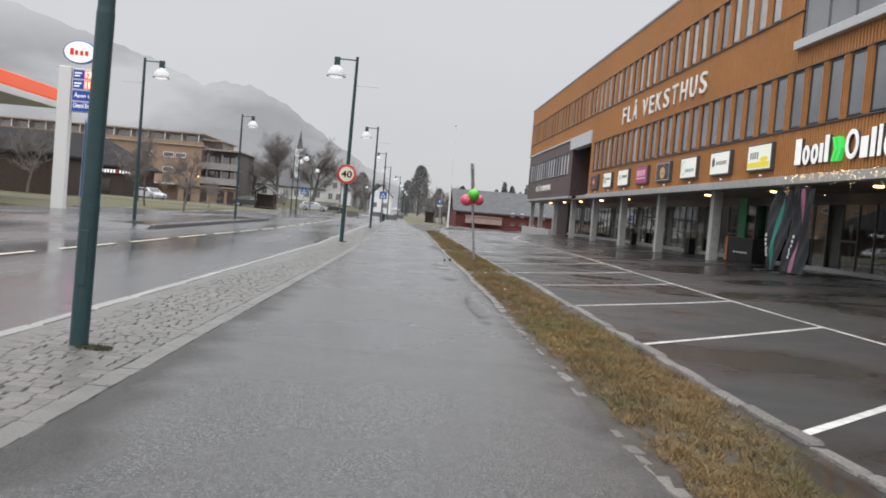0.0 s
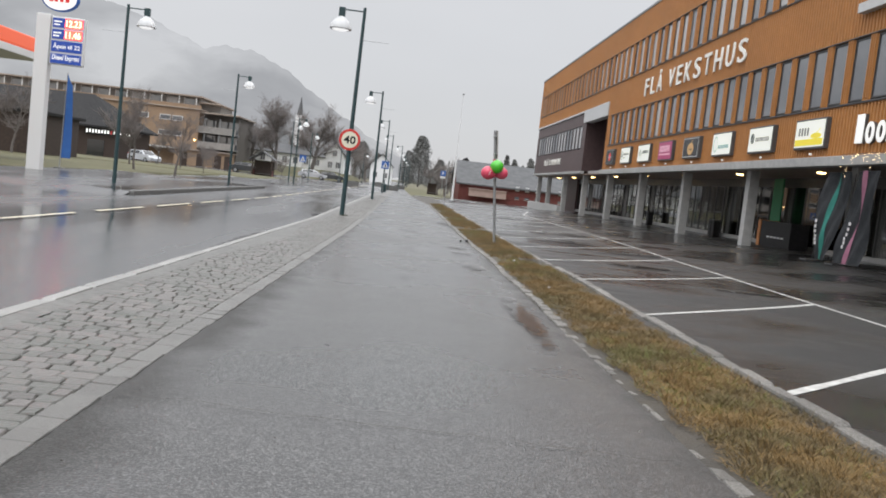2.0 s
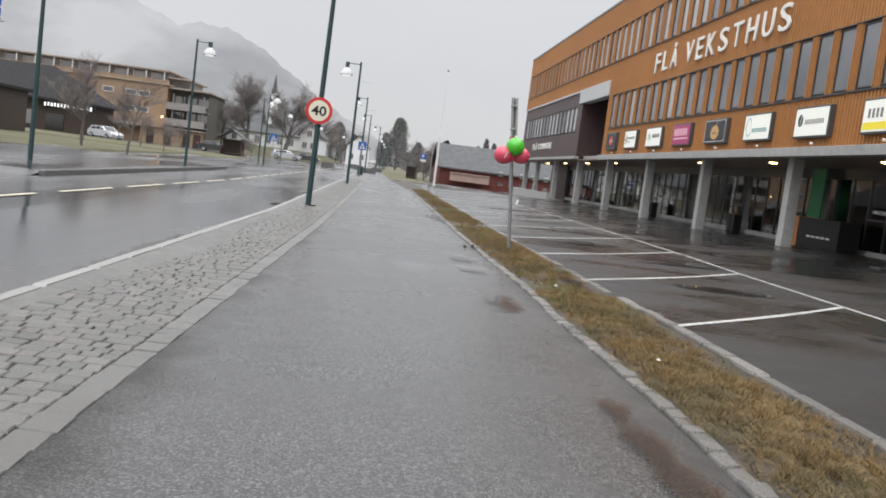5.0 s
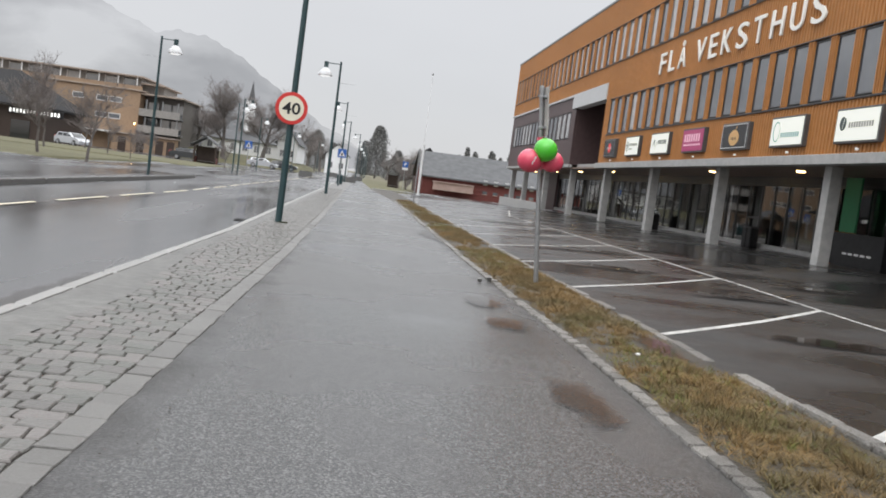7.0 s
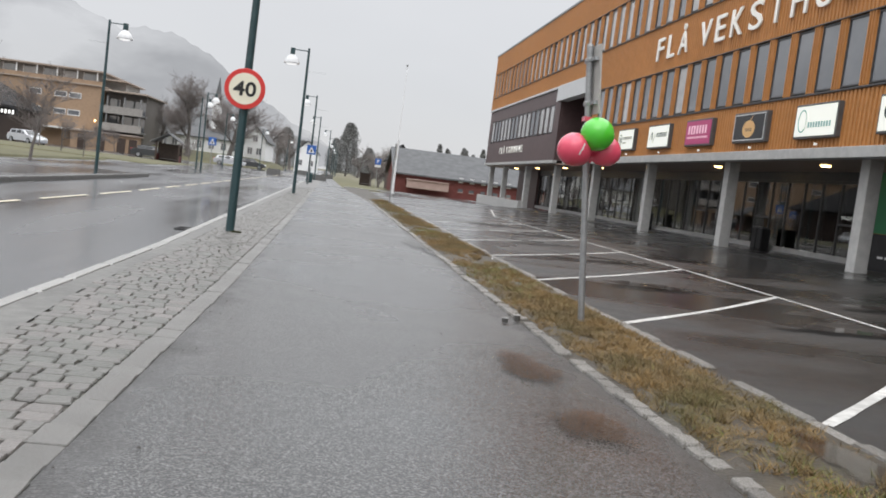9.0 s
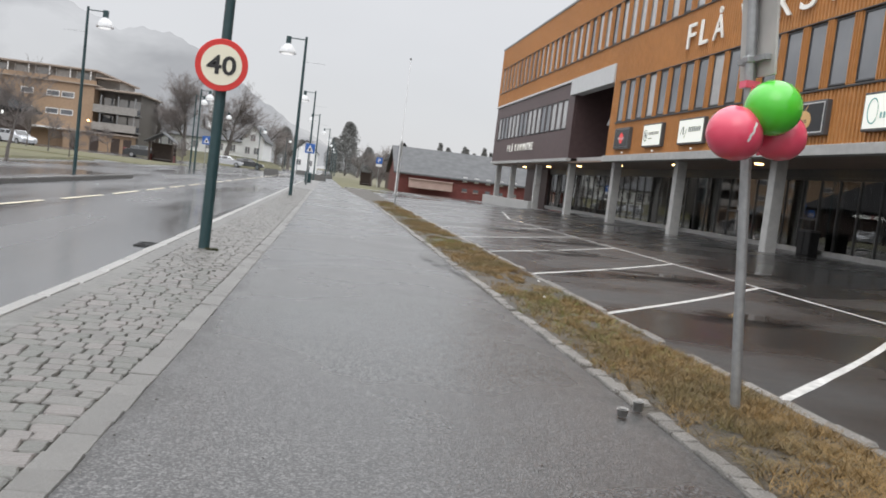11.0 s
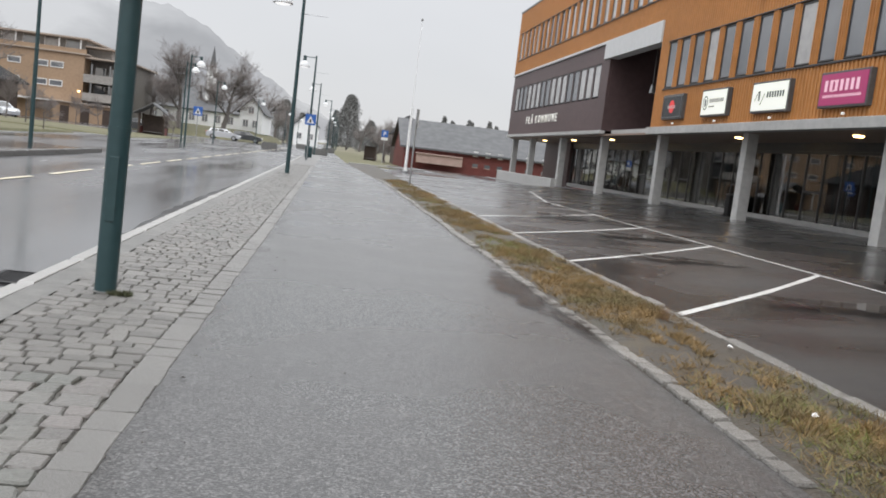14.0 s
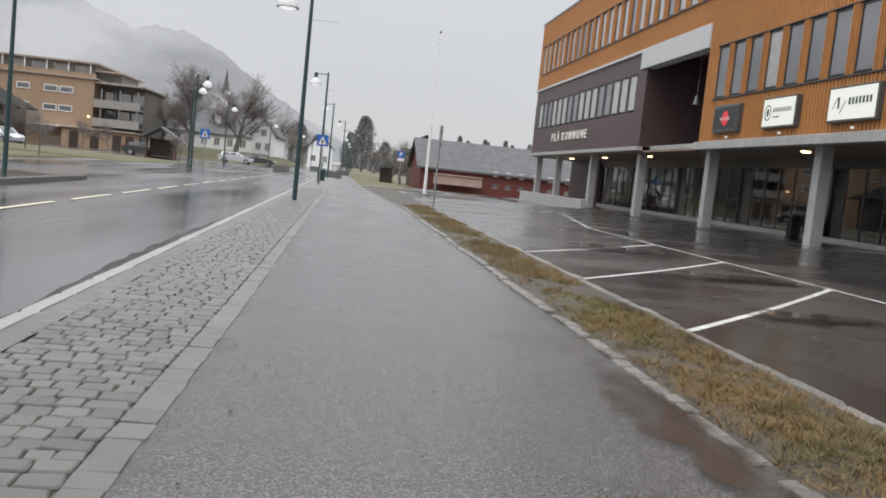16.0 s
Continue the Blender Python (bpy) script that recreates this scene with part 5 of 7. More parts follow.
def beach_banner(y, stripe, label, seed, x=12.3):
    """A draped fabric banner on a pole, seen from the street."""
    s = thing("shop_banner", label, "banner", "fabric banners by the shop", m=pose(x, y, 0.22))
    rng = random.Random(seed)
    n, w, h = 22, 1.32, 2.5
    def row(i, u):
        z = 0.06 + h * i / n
        lean = -0.12 + 0.35 * (i / n)
        wave = 0.09 * math.sin(3.0 * u + 5 * i / n + seed) + 0.045 * math.sin(9 * u + 3 * i / n + seed) + 0.02 * math.sin(17 * u - 11 * i / n)
        wid = w * (0.78 + 0.22 * (i / n))
        return (wave, 0.4 - lean - u * wid, z)
    for nm, u0, u1, off, m_ in (("fabric", 0.0, 1.0, 0.0, M_BANNER), ("stripe", 0.42, 0.56, -0.012, stripe)):
        rows = []
        for i in range(n + 1):
            sh = 0.07 * math.sin(4.5 * i / n + seed) if nm == "stripe" else 0
            rows.append([tuple(Vector(row(i, u0 + sh + (u1 - u0) * j / 10)) + Vector((off, 0, 0))) for j in range(11)])
        sheet(nm, rows, m_, parent=s)
    for i, z in enumerate((1.15, 1.0, 0.86, 0.74, 0.63, 0.52)):
        p = Vector(row(int((z - 0.06) / h * n), 0.2)) + Vector((-0.02, 0, 0))
        part("print_bar", box(p.x - 0.004, p.x, p.y - 0.06, p.y + 0.06, z - 0.045, z + 0.045), M_OFFWHITE, s)
    part("pole", rod(bmesh.new(), (0.04, 0.5, 0.0), (0.04, 0.2, 2.5), 0.018, 0.012, 8), M_FRAME, s)
    part("foot", box(-0.25, 0.3, 0.25, 0.7, -0.01, 0.03, 0.01), M_FRAME, s)


beach_banner(34.5, M_TEAL, "dark fabric banner with a teal stripe beside a column", 2)
beach_banner(33.0, M_ROSE, "dark fabric banner with a rose stripe by the shop entrance", 4)


# ---- across the road: filling station ----
def pylon():
    s = thing("price_pylon", "tall white fuel price pylon with blue panels and an oval top", "price sign", m=pose(-14.42, 45.5, 0.0))
    part("leg", box(-0.12, 0.42, -0.2, 0.2, 0, 6.1, 0.03), M_CANWHITE, s, "white metal leg")
    part("case", box(0.45, 1.72, -0.14, 0.14, 4.2, 6.05, 0.03), M_CANWHITE, s)
    z = 6.0
    for i, (h, txt) in enumerate(((0.4, "12.23"), (0.4, "11.46"), (0.46, "Åpen til 22"), (0.42, "Diesel Express"))):
        part("price_panel", box(0.5, 1.68, -0.16, -0.145, z - h + 0.02, z - 0.02), M_PRICEBLUE, s, "lit blue panel")
        if i < 2:
            part("price_field", box(0.98, 1.66, -0.168, -0.162, z - h + 0.03, z - 0.03), M_PRICERED, s)
            part("price", text_mesh("price", txt, M_DIGIT, 0.58, 0.26, 0.004, 0.01), M_DIGIT, s, m=south(1.02, -0.172, z - h + 0.07))
            part("print_bar", box(0.55, 0.85, -0.166, -0.162, z - 0.18, z - 0.12), M_LITWHITE, s)
            part("print_bar", box(0.55, 0.78, -0.166, -0.162, z - 0.3, z - 0.24), M_LITWHITE, s)
        else:
            part("price", text_mesh("price", txt, M_LITWHITE, 1.04, 0.26, 0.004, 0.015), M_LITWHITE, s, m=south(0.57, -0.164, z - h + 0.1))
        z -= h + 0.035
    bm = lathe([(0, -0.1), (0.95, -0.1), (1, -0.06), (1, 0.06), (0.95, 0.1), (0, 0.1)], 40)
    part("oval", bm, M_SIGNBLUE, s, "white oval emblem with a dark blue rim", m=Matrix.Translation((0.68, 0, 6.74)) @ Matrix.Diagonal((0.72, 1, 0.5, 1)) @ FACE_SOUTH)
    part("oval_face", lathe([(0, 0), (0.9, 0), (0.9, 0.02), (0, 0.02)], 40), M_LITWHITE, s, m=Matrix.Translation((0.68, -0.105, 6.74)) @ Matrix.Diagonal((0.72, 1, 0.5, 1)) @ FACE_SOUTH)
    for i, w in enumerate((0.2, 0.16, 0.16, 0.18)):
        part("emblem_bar", box(0.28 + i * 0.21, 0.28 + i * 0.21 + w * 0.8, -0.14, -0.128, 6.6, 6.88 if i == 0 else 6.8, 0.004), M_LITRED, s)


pylon()


def canopy():
    c = thing("station_canopy", "filling station canopy with a glowing orange-red fascia", "canopy", m=pose(-20.2, 60, 0.06))
    part("fascia", box(-0.3, 0.0, -24, 0, 5.8, 6.55, 0.08), M_CANRED, c, "orange-red fascia band")
    part("fascia", box(-16, -0.31, -0.3, 0.0, 5.8, 6.55, 0.08), M_CANRED, c, "orange-red fascia band")
    part("trim", box(-16, 0.02, -24, 0.02, 5.4, 5.79, 0.03), M_CANWHITE, c, "white lower trim")
    part("deck", box(-15.9, -0.35, -23.9, -0.35, 6.0, 6.4), M_DARKROOF, c)
    for y in (-3.0, -11, -19):
        part("post", box(-7.2, -6.8, y - 0.2, y + 0.2, -0.2, 5.4, 0.02), M_CANWHITE, c)
    part("under_lamp", lathe([(0, 5.3), (0.3, 5.3), (0.3, 5.39), (0, 5.39)], 16, (-2.5, -3, 0)), M_LAMPGLOW, c)
    # Added dark block where hedges and trees stand behind the canopy.
    k = thing("station_shop", "low dark block standing in for hedges and trees", "building", m=pose(-36, 76, 0))
    part("wall", box(-14, 9, 0, 8, -0.2, 3.1), M_DARKWOOD, k)
    part("roof", box(-14.4, 9.4, -0.5, 8.4, 3.1, 3.35, 0.03), M_DARKROOF, k)


canopy()


def feather_flag():
    f = thing("feather_flag", "tall blue feather flag beside the price pylon", "flag", m=pose(-15.3, 50.6, 0.0))
    part("pole", rod(bmesh.new(), (0, 0, 0), (0.05, 0, 4.35), 0.03, 0.012, 8), M_GALV, f)
    rows = []
    for i in range(15):
        t = i / 14
        w = 0.4 * (1 - 0.3 * t) * (1 if t < 0.85 else max(0.15, (1 - t) / 0.15))
        rows.append([(0.03 + 0.05 * t, 0.04 * math.sin(4 * t), 0.5 + 3.8 * t), (0.03 + w, 0.06 + 0.06 * math.sin(5 * t), 0.5 + 3.8 * t)])
    sheet("fabric", rows, M_BLUEFLAG, parent=f)
    part("foot", lathe([(0, 0), (0.25, 0), (0.25, 0.06), (0, 0.08)], 14), M_STONEDARK, f)


feather_flag()


# ---- houses ----
def gable_house(name, label, x0, x1, y0, y1, z0, eave, ridge, wall, roof, along="x", category="house", windows=()):
    """A house with a pitched roof; windows: (x, z, w, h) on its front."""
    h = thing(name, label, category, m=pose(-0.5, 0, 0))
    bm = bmesh.new()
    cy, cx = (y0 + y1) / 2, (x0 + x1) / 2
    if along == "x":
        prof = [(y0, z0), (y1, z0), (y1, eave), (cy, ridge - 0.12), (y0, eave)]
        a = [bm.verts.new((x0, p, q)) for p, q in prof]
        b = [bm.verts.new((x1, p, q)) for p, q in prof]
    else:
        prof = [(x0, z0), (x1, z0), (x1, eave), (cx, ridge - 0.12), (x0, eave)]
        a = [bm.verts.new((p, y0, q)) for p, q in prof]
        b = [bm.verts.new((p, y1, q)) for p, q in prof]
    bm.faces.new(a)
    bm.faces.new(b[::-1])
    for i in range(5):
        bm.faces.new((a[i], b[i], b[(i + 1) % 5], a[(i + 1) % 5]))
    bmesh.ops.recalc_face_normals(bm, faces=bm.faces)
    part("wall", bm, wall, h)
    for side in (0, 1):
        o = 0.4
        if along == "x":
            e = y0 - o if side == 0 else y1 + o
            dz = (ridge - eave) / ((y1 - y0) / 2) * o
            p = [(x0 - o, e, eave - dz), (x1 + o, e, eave - dz), (x1 + o, cy, ridge), (x0 - o, cy, ridge)]
        else:
            e = x0 - o if side == 0 else x1 + o
            dz = (ridge - eave) / ((x1 - x0) / 2) * o
            p = [(e, y0 - o, eave - dz), (e, y1 + o, eave - dz), (cx, y1 + o, ridge), (cx, y0 - o, ridge)]
        bm = bmesh.new()
        lo = [bm.verts.new(q) for q in p]
        up = [bm.verts.new((q[0], q[1], q[2] + 0.16)) for q in p]
        bm.faces.new(lo[::-1])
        bm.faces.new(up)
        for i in range(4):
            bm.faces.new((lo[i], lo[(i + 1) % 4], up[(i + 1) % 4], up[i]))
        bmesh.ops.recalc_face_normals(bm, faces=bm.faces)
        part("roof", bm, roof, h)
    for wx, wz, ww, wh in windows:
        w = part("window", box(wx, wx + ww, y0 - 0.05, y0 - 0.01, wz, wz + wh), M_GLASS, h)
        bm = bmesh.new()
        for q in ((wx - 0.1, wx, wz - 0.1, wz + wh + 0.1), (wx + ww, wx + ww + 0.1, wz - 0.1, wz + wh + 0.1)):
            bx(bm, q[0], q[1], y0 - 0.08, y0 - 0.005, q[2], q[3])
        bx(bm, wx, wx + ww, y0 - 0.08, y0 - 0.005, wz + wh, wz + wh + 0.1)
        bx(bm, wx, wx + ww, y0 - 0.08, y0 - 0.005, wz - 0.1, wz)
        bx(bm, wx + ww / 2 - 0.03, wx + ww / 2 + 0.03, y0 - 0.07, y0 - 0.005, wz, wz + wh)
        part("window_frame", bm, M_OFFWHITE, w)
    return h


def apartments():
    a = thing("apartment_building", "tan brick apartment block with grey balconies and a set-back top storey", "apartment building", m=pose(-0.6, 0, -0.05))
    part("wall", box(-80, -33.6, 155, 172, -0.3, 9.0), M_BRICK, a, "tan brick wall")
    part("wall", box(-33.6, -27.7, 158, 172, -0.3, 8.6), M_WINGWOOD, a, "dark grey-brown boarded wall")
    part("roof", box(-80.4, -33.2, 154.7, 172, 9.0, 9.2, 0.03), M_TANROOF, a)
    part("roof", box(-34, -27.2, 155.2, 172.2, 8.6, 8.85, 0.03), M_TANROOF, a)
    part("top_storey", box(-78, -34.5, 158.5, 170, 9.2, 11.2), M_GREYWOOD, a)
    part("top_roof", box(-79, -33.8, 156.8, 171, 11.2, 11.45, 0.03), M_TANROOF, a, "flat tan overhanging roof")
    part("top_storey", box(-34.4, -31.2, 159.5, 169, 9.0, 10.3), M_GREYWOOD, a)
    part("top_roof", box(-34.4, -30.6, 157.6, 170, 10.3, 10.5, 0.03), M_TANROOF, a)
    part("top_rail", box(-79.5, -33.4, 154.9, 155.0, 9.2, 9.75), M_BRICK, a)
    rng = random.Random(2)
    for i in range(15):
        x = -77 + i * 2.85
        w = part("window", box(x, x + 1.7, 158.4, 158.48, 9.5, 10.9), M_CURTAIN if rng.random() < 0.4 else M_GLASS, a)
        part("window_frame", box(x - 0.1, x - 0.01, 158.36, 158.49, 9.3, 11.1), M_OFFWHITE, w)
        part("post", box(x + 2.2, x + 2.35, 157, 157.15, 9.2, 11.2), M_OFFWHITE, a)
    for z in (7.0, 4.5):
        for x, w0 in ((-39.9, 1.55), (-37.9, 1.55), (-43.4, 1.5), (-49, 1.5), (-53, 1.5), (-58, 1.5), (-62, 1.5)):
            w = part("window", box(x, x + w0, 154.93, 154.98, z, z + 0.62), M_GLASS, a)
            bm = bmesh.new()
            bx(bm, x - 0.1, x + w0 + 0.1, 154.9, 154.99, z + 0.62, z + 0.74)
            bx(bm, x - 0.1, x + w0 + 0.1, 154.9, 154.99, z - 0.12, z)
            bx(bm, x - 0.1, x, 154.9, 154.99, z, z + 0.62)
            bx(bm, x + w0, x + w0 + 0.1, 154.9, 154.99, z, z + 0.62)
            part("window_frame", bm, M_OFFWHITE, w)
    for z in (2.9, 5.4):
        bal = part("balcony", box(-33.5, -27.4, 154.6, 158, z, z + 0.25), M_GREYFRAME, a, "long grey balcony with solid rail")
        part("balcony_rail", box(-33.5, -27.4, 154.5, 154.6, z, z + 1.1), M_GREYWOOD, bal)
        for x in (-32.6, -30.2, -27.9):
            part("balcony_post", box(x, x + 0.2, 154.65, 154.85, z + 0.25, z + 2.5), M_GREYFRAME, bal)
        for x in (-33, -31.0, -29.3):
            part("balcony_door", box(x, x + 1.6, 157.9, 157.98, z + 0.3, z + 2.3), M_GLASS, bal)
    part("canopy", box(-43, -35.6, 153.2, 155, 2.3, 2.55, 0.02), M_OFFWHITE, a, "white entrance canopy edge")
    for x in (-42.5, -36):
        part("canopy_post", box(x, x + 0.2, 153.3, 153.5, -0.3, 2.3), M_OFFWHITE, a)
    part("annexe", box(-36, -27.2, 150.5, 154.4, -0.3, 2.3), M_BRICK, a)
    part("annexe_roof", box(-36.3, -26.9, 150.1, 154.5, 2.3, 2.5, 0.02), M_TANROOF, a)
    for x in (-35, -32.4, -29.6, -28):
        part("door", box(x, x + 1.1, 150.4, 150.48, -0.2, 1.9), M_DARKWOOD, a)
    l = thing("wall_lamp", "small warm wall lamp on the tan building", "lamp", m=pose(-34.6, 154.7, 4.0))
    part("globe", lathe([(0, -0.13), (0.1, -0.08), (0.13, 0), (0.1, 0.08), (0, 0.13)], 12), M_WARM, l)
    part("bracket", box(-0.05, 0.05, 0, 0.3, 0.1, 0.2), M_FRAME, l)


apartments()


def dark_shop():
    """Long low shop with dark timber walls under a big hipped roof."""
    s = thing("dark_shop", "long dark timber shop building under a big hipped roof", "shop", m=pose(-0.5, 0, -0.2))
    part("wall", box(-76, -37.6, 128, 142, 0, 3.95), M_DARKWOOD, s)
    bm = bmesh.new()
    eave = [bm.verts.new(p) for p in ((-77, 126.9, 3.9), (-36.7, 126.9, 3.9), (-36.7, 143.1, 3.9), (-77, 143.1, 3.9))]
    lip = [bm.verts.new((v.co.x, v.co.y, 4.15)) for v in eave]
    r0, r1 = bm.verts.new((-70, 135, 8.6)), bm.verts.new((-43.6, 135, 8.6))
    bm.faces.new(eave[::-1])
    for k in range(4):
        bm.faces.new((eave[k], eave[(k + 1) % 4], lip[(k + 1) % 4], lip[k]))
    bm.faces.new((lip[0], lip[1], r1, r0))
    bm.faces.new((lip[1], lip[2], r1))
    bm.faces.new((lip[2], lip[3], r0, r1))
    bm.faces.new((lip[3], lip[0], r0))
    bmesh.ops.recalc_face_normals(bm, faces=bm.faces)
    part("roof", bm, M_DARKROOF, s, "dark hipped roof")
    for x in (-72, -66, -60, -54, -49, -45.5):
        w = part("window", box(x, x + 2.4, 127.9, 127.96, 0.7, 2.5), M_GLASS, s)
        bm = box(x - 0.1, x, 127.86, 127.98, 0.6, 2.6)
        bx(bm, x + 2.4, x + 2.5, 127.86, 127.98, 0.6, 2.6)
        bx(bm, x, x + 2.4, 127.86, 127.98, 2.5, 2.6)
        bx(bm, x, x + 2.4, 127.86, 127.98, 0.6, 0.7)
        part("window_frame", bm, M_FRAME, w)
    part("door", box(-41.6, -39.4, 127.9, 127.97, 0.0, 2.3), M_CARGLASS, s)


dark_shop()
shop_sign = thing("lit_shop_sign", "lit white sign with a red mark on the dark shop", "shop sign", m=pose(-42.5, 127.7, 2.85))
part("board", box(0, 6.4, 0, 0.25, -0.06, 0.8, 0.01), M_BLACKBOX, shop_sign)
for i in range(15):
    part("print_bar", box(0.2 + i * 0.4, 0.2 + i * 0.4 + 0.2, -0.03, -0.005, 0.1 + 0.06 * (i % 2), 0.56), M_LITRED if i == 8 else M_LITLETTER, shop_sign)

gable_house("white_house", "white timber church-green house with grey roof", -13.6, -10.2, 166, 186, 1.2, 4.6, 6.6, M_WHITEWALL, M_TINROOF, "y", "house", [(-13.0, 2.1, 0.7, 1.0), (-11.6, 2.1, 0.7, 1.0), (-12.3, 4.2, 0.7, 0.9)])
gable_house("white_house", "long white timber house with grey roof", -27, -13.7, 172, 182, 1.2, 3.9, 5.5, M_WHITEWALL, M_TINROOF, "x", "house", [(-26 + 2 * i, 2.2, 0.8, 1.1) for i in range(6)])
gable_house("white_house", "white timber house far down the road", -8.0, -2.5, 230, 238, -0.2, 4.5, 7.2, M_WHITEWALL, M_DARKROOF, "y", "house", [(-7.2, 1.4, 1.0, 1.2), (-4.6, 1.4, 1.0, 1.2)])
gable_house("grey_house", "grey timber house among bare trees", -36, -24, 188, 198, -0.2, 5.0, 8.4, M_GREYWOOD, M_TINROOF, "x", "house", [(-34 + 3 * i, 2.0, 1.2, 1.2) for i in range(4)])


def steeple():
    s = thing("church_spire", "slender dark church spire on a white tower", "church spire", m=pose(-26.1, 220, 0))
    part("tower", box(-0.9, 0.9, -0.9, 0.9, -0.3, 13.9, 0.05), M_WHITEWALL, s)
    part("spire", rod(bmesh.new(), (0, 0, 13.9), (0, 0, 18.4), 0.75, 0.04, 8), M_TINROOF, s)
    part("nave", box(-12, -0.95, -4, 4, -0.3, 5), M_WHITEWALL, s)


steeple()


def barn():
    b = gable_house("red_barn", "long dark red timber barn with wet tin roof", 7.2, 40, 110, 122, -0.9, 1.75, 4.3, M_BARNRED, M_TINROOF, "x", "barn")
    for i in range(150):
        x = 7.3 + i * 0.216
        part("plank", box(x, x + 0.1, 109.96, 109.995, -0.85, 1.65), M_BARNRED, b)
    part("lean_to_roof", box(8.3, 12.6, 108.6, 109.9, 1.15, 1.25, 0.02), M_RUSTROOF, b, "pinkish rusted tin lean-to roof")
    part("lean_to_front", box(8.3, 12.6, 108.75, 108.85, 0.35, 1.15), M_RUSTROOF, b)
    for x in (13.75, 14.9, 16.1, 17.4, 18.8, 20.4):
        w = part("window", box(x, x + 0.42, 109.9, 109.95, 1.5, 1.95), M_OFFWHITE, b, "white square shutter")
        part("window_frame", box(x - 0.04, x + 0.46, 109.92, 109.958, 1.44, 1.5), M_OFFWHITE, w)
        w = part("window", box(x, x + 0.5, 109.9, 109.95, 0.5, 0.8), M_GLASS, b)
        part("window_frame", box(x - 0.04, x + 0.54, 109.92, 109.958, 0.42, 0.5), M_RUSTROOF, w)
    gable_house("red_barn", "narrow dark timber outhouse behind the barn", 7.4, 10.0, 124, 130, -0.6, 3.4, 5.0, M_DARKWOOD, M_DARKROOF, "y", "barn")


barn()


def shelter(x, y, z, label, k=(1, 1, 1)):
    s = thing("bus_shelter", label, "bus shelter", "small wooden shelters", m=pose(x, y, z))
    for a, c in ((-1.1, -0.8), (1.1, -0.8), (-1.1, 0.8), (1.1, 0.8)):
        part("post", box(a - 0.09, a + 0.09, c - 0.09, c + 0.09, 0, 2.1), M_DARKWOOD, s)
    part("back_wall", box(-1.0, 1.0, 0.75, 0.83, 0.1, 2.0), M_DARKWOOD, s)
    part("side_wall", box(-1.14, -1.06, -0.7, 0.7, 0.1, 0.9), M_BARNRED, s)
    part("side_wall", box(1.06, 1.14, -0.7, 0.7, 0.1, 0.9), M_BARNRED, s)
    part("bench", box(-0.95, 0.95, 0.35, 0.74, 0.42, 0.48, 0.01), M_GREYWOOD, s)
    for sgn in (-1, 1):
        bm = bmesh.new()
        p = [(sgn * 1.6, -1.2, 2.0), (sgn * 1.6, 1.2, 2.0), (0, 1.2, 3.0), (0, -1.2, 3.0)]
        lo = [bm.verts.new(q) for q in p]
        up = [bm.verts.new((q[0], q[1], q[2] + 0.1)) for q in p]
        bm.faces.new(lo)
        bm.faces.new(up[::-1])
        for i in range(4):
            bm.faces.new((lo[i], lo[(i + 1) % 4], up[(i + 1) % 4], up[i]))
        bmesh.ops.recalc_face_normals(bm, faces=bm.faces)
        part("roof", bm, M_TINROOF, s)
    s.scale = k


shelter(-16.3, 113, -0.3, "small dark wooden shelter with a pale roof on the lawn")
shelter(3.5, 107, -0.12, "small dark wooden shelter beside the footpath", (0.42, 0.42, 0.68))


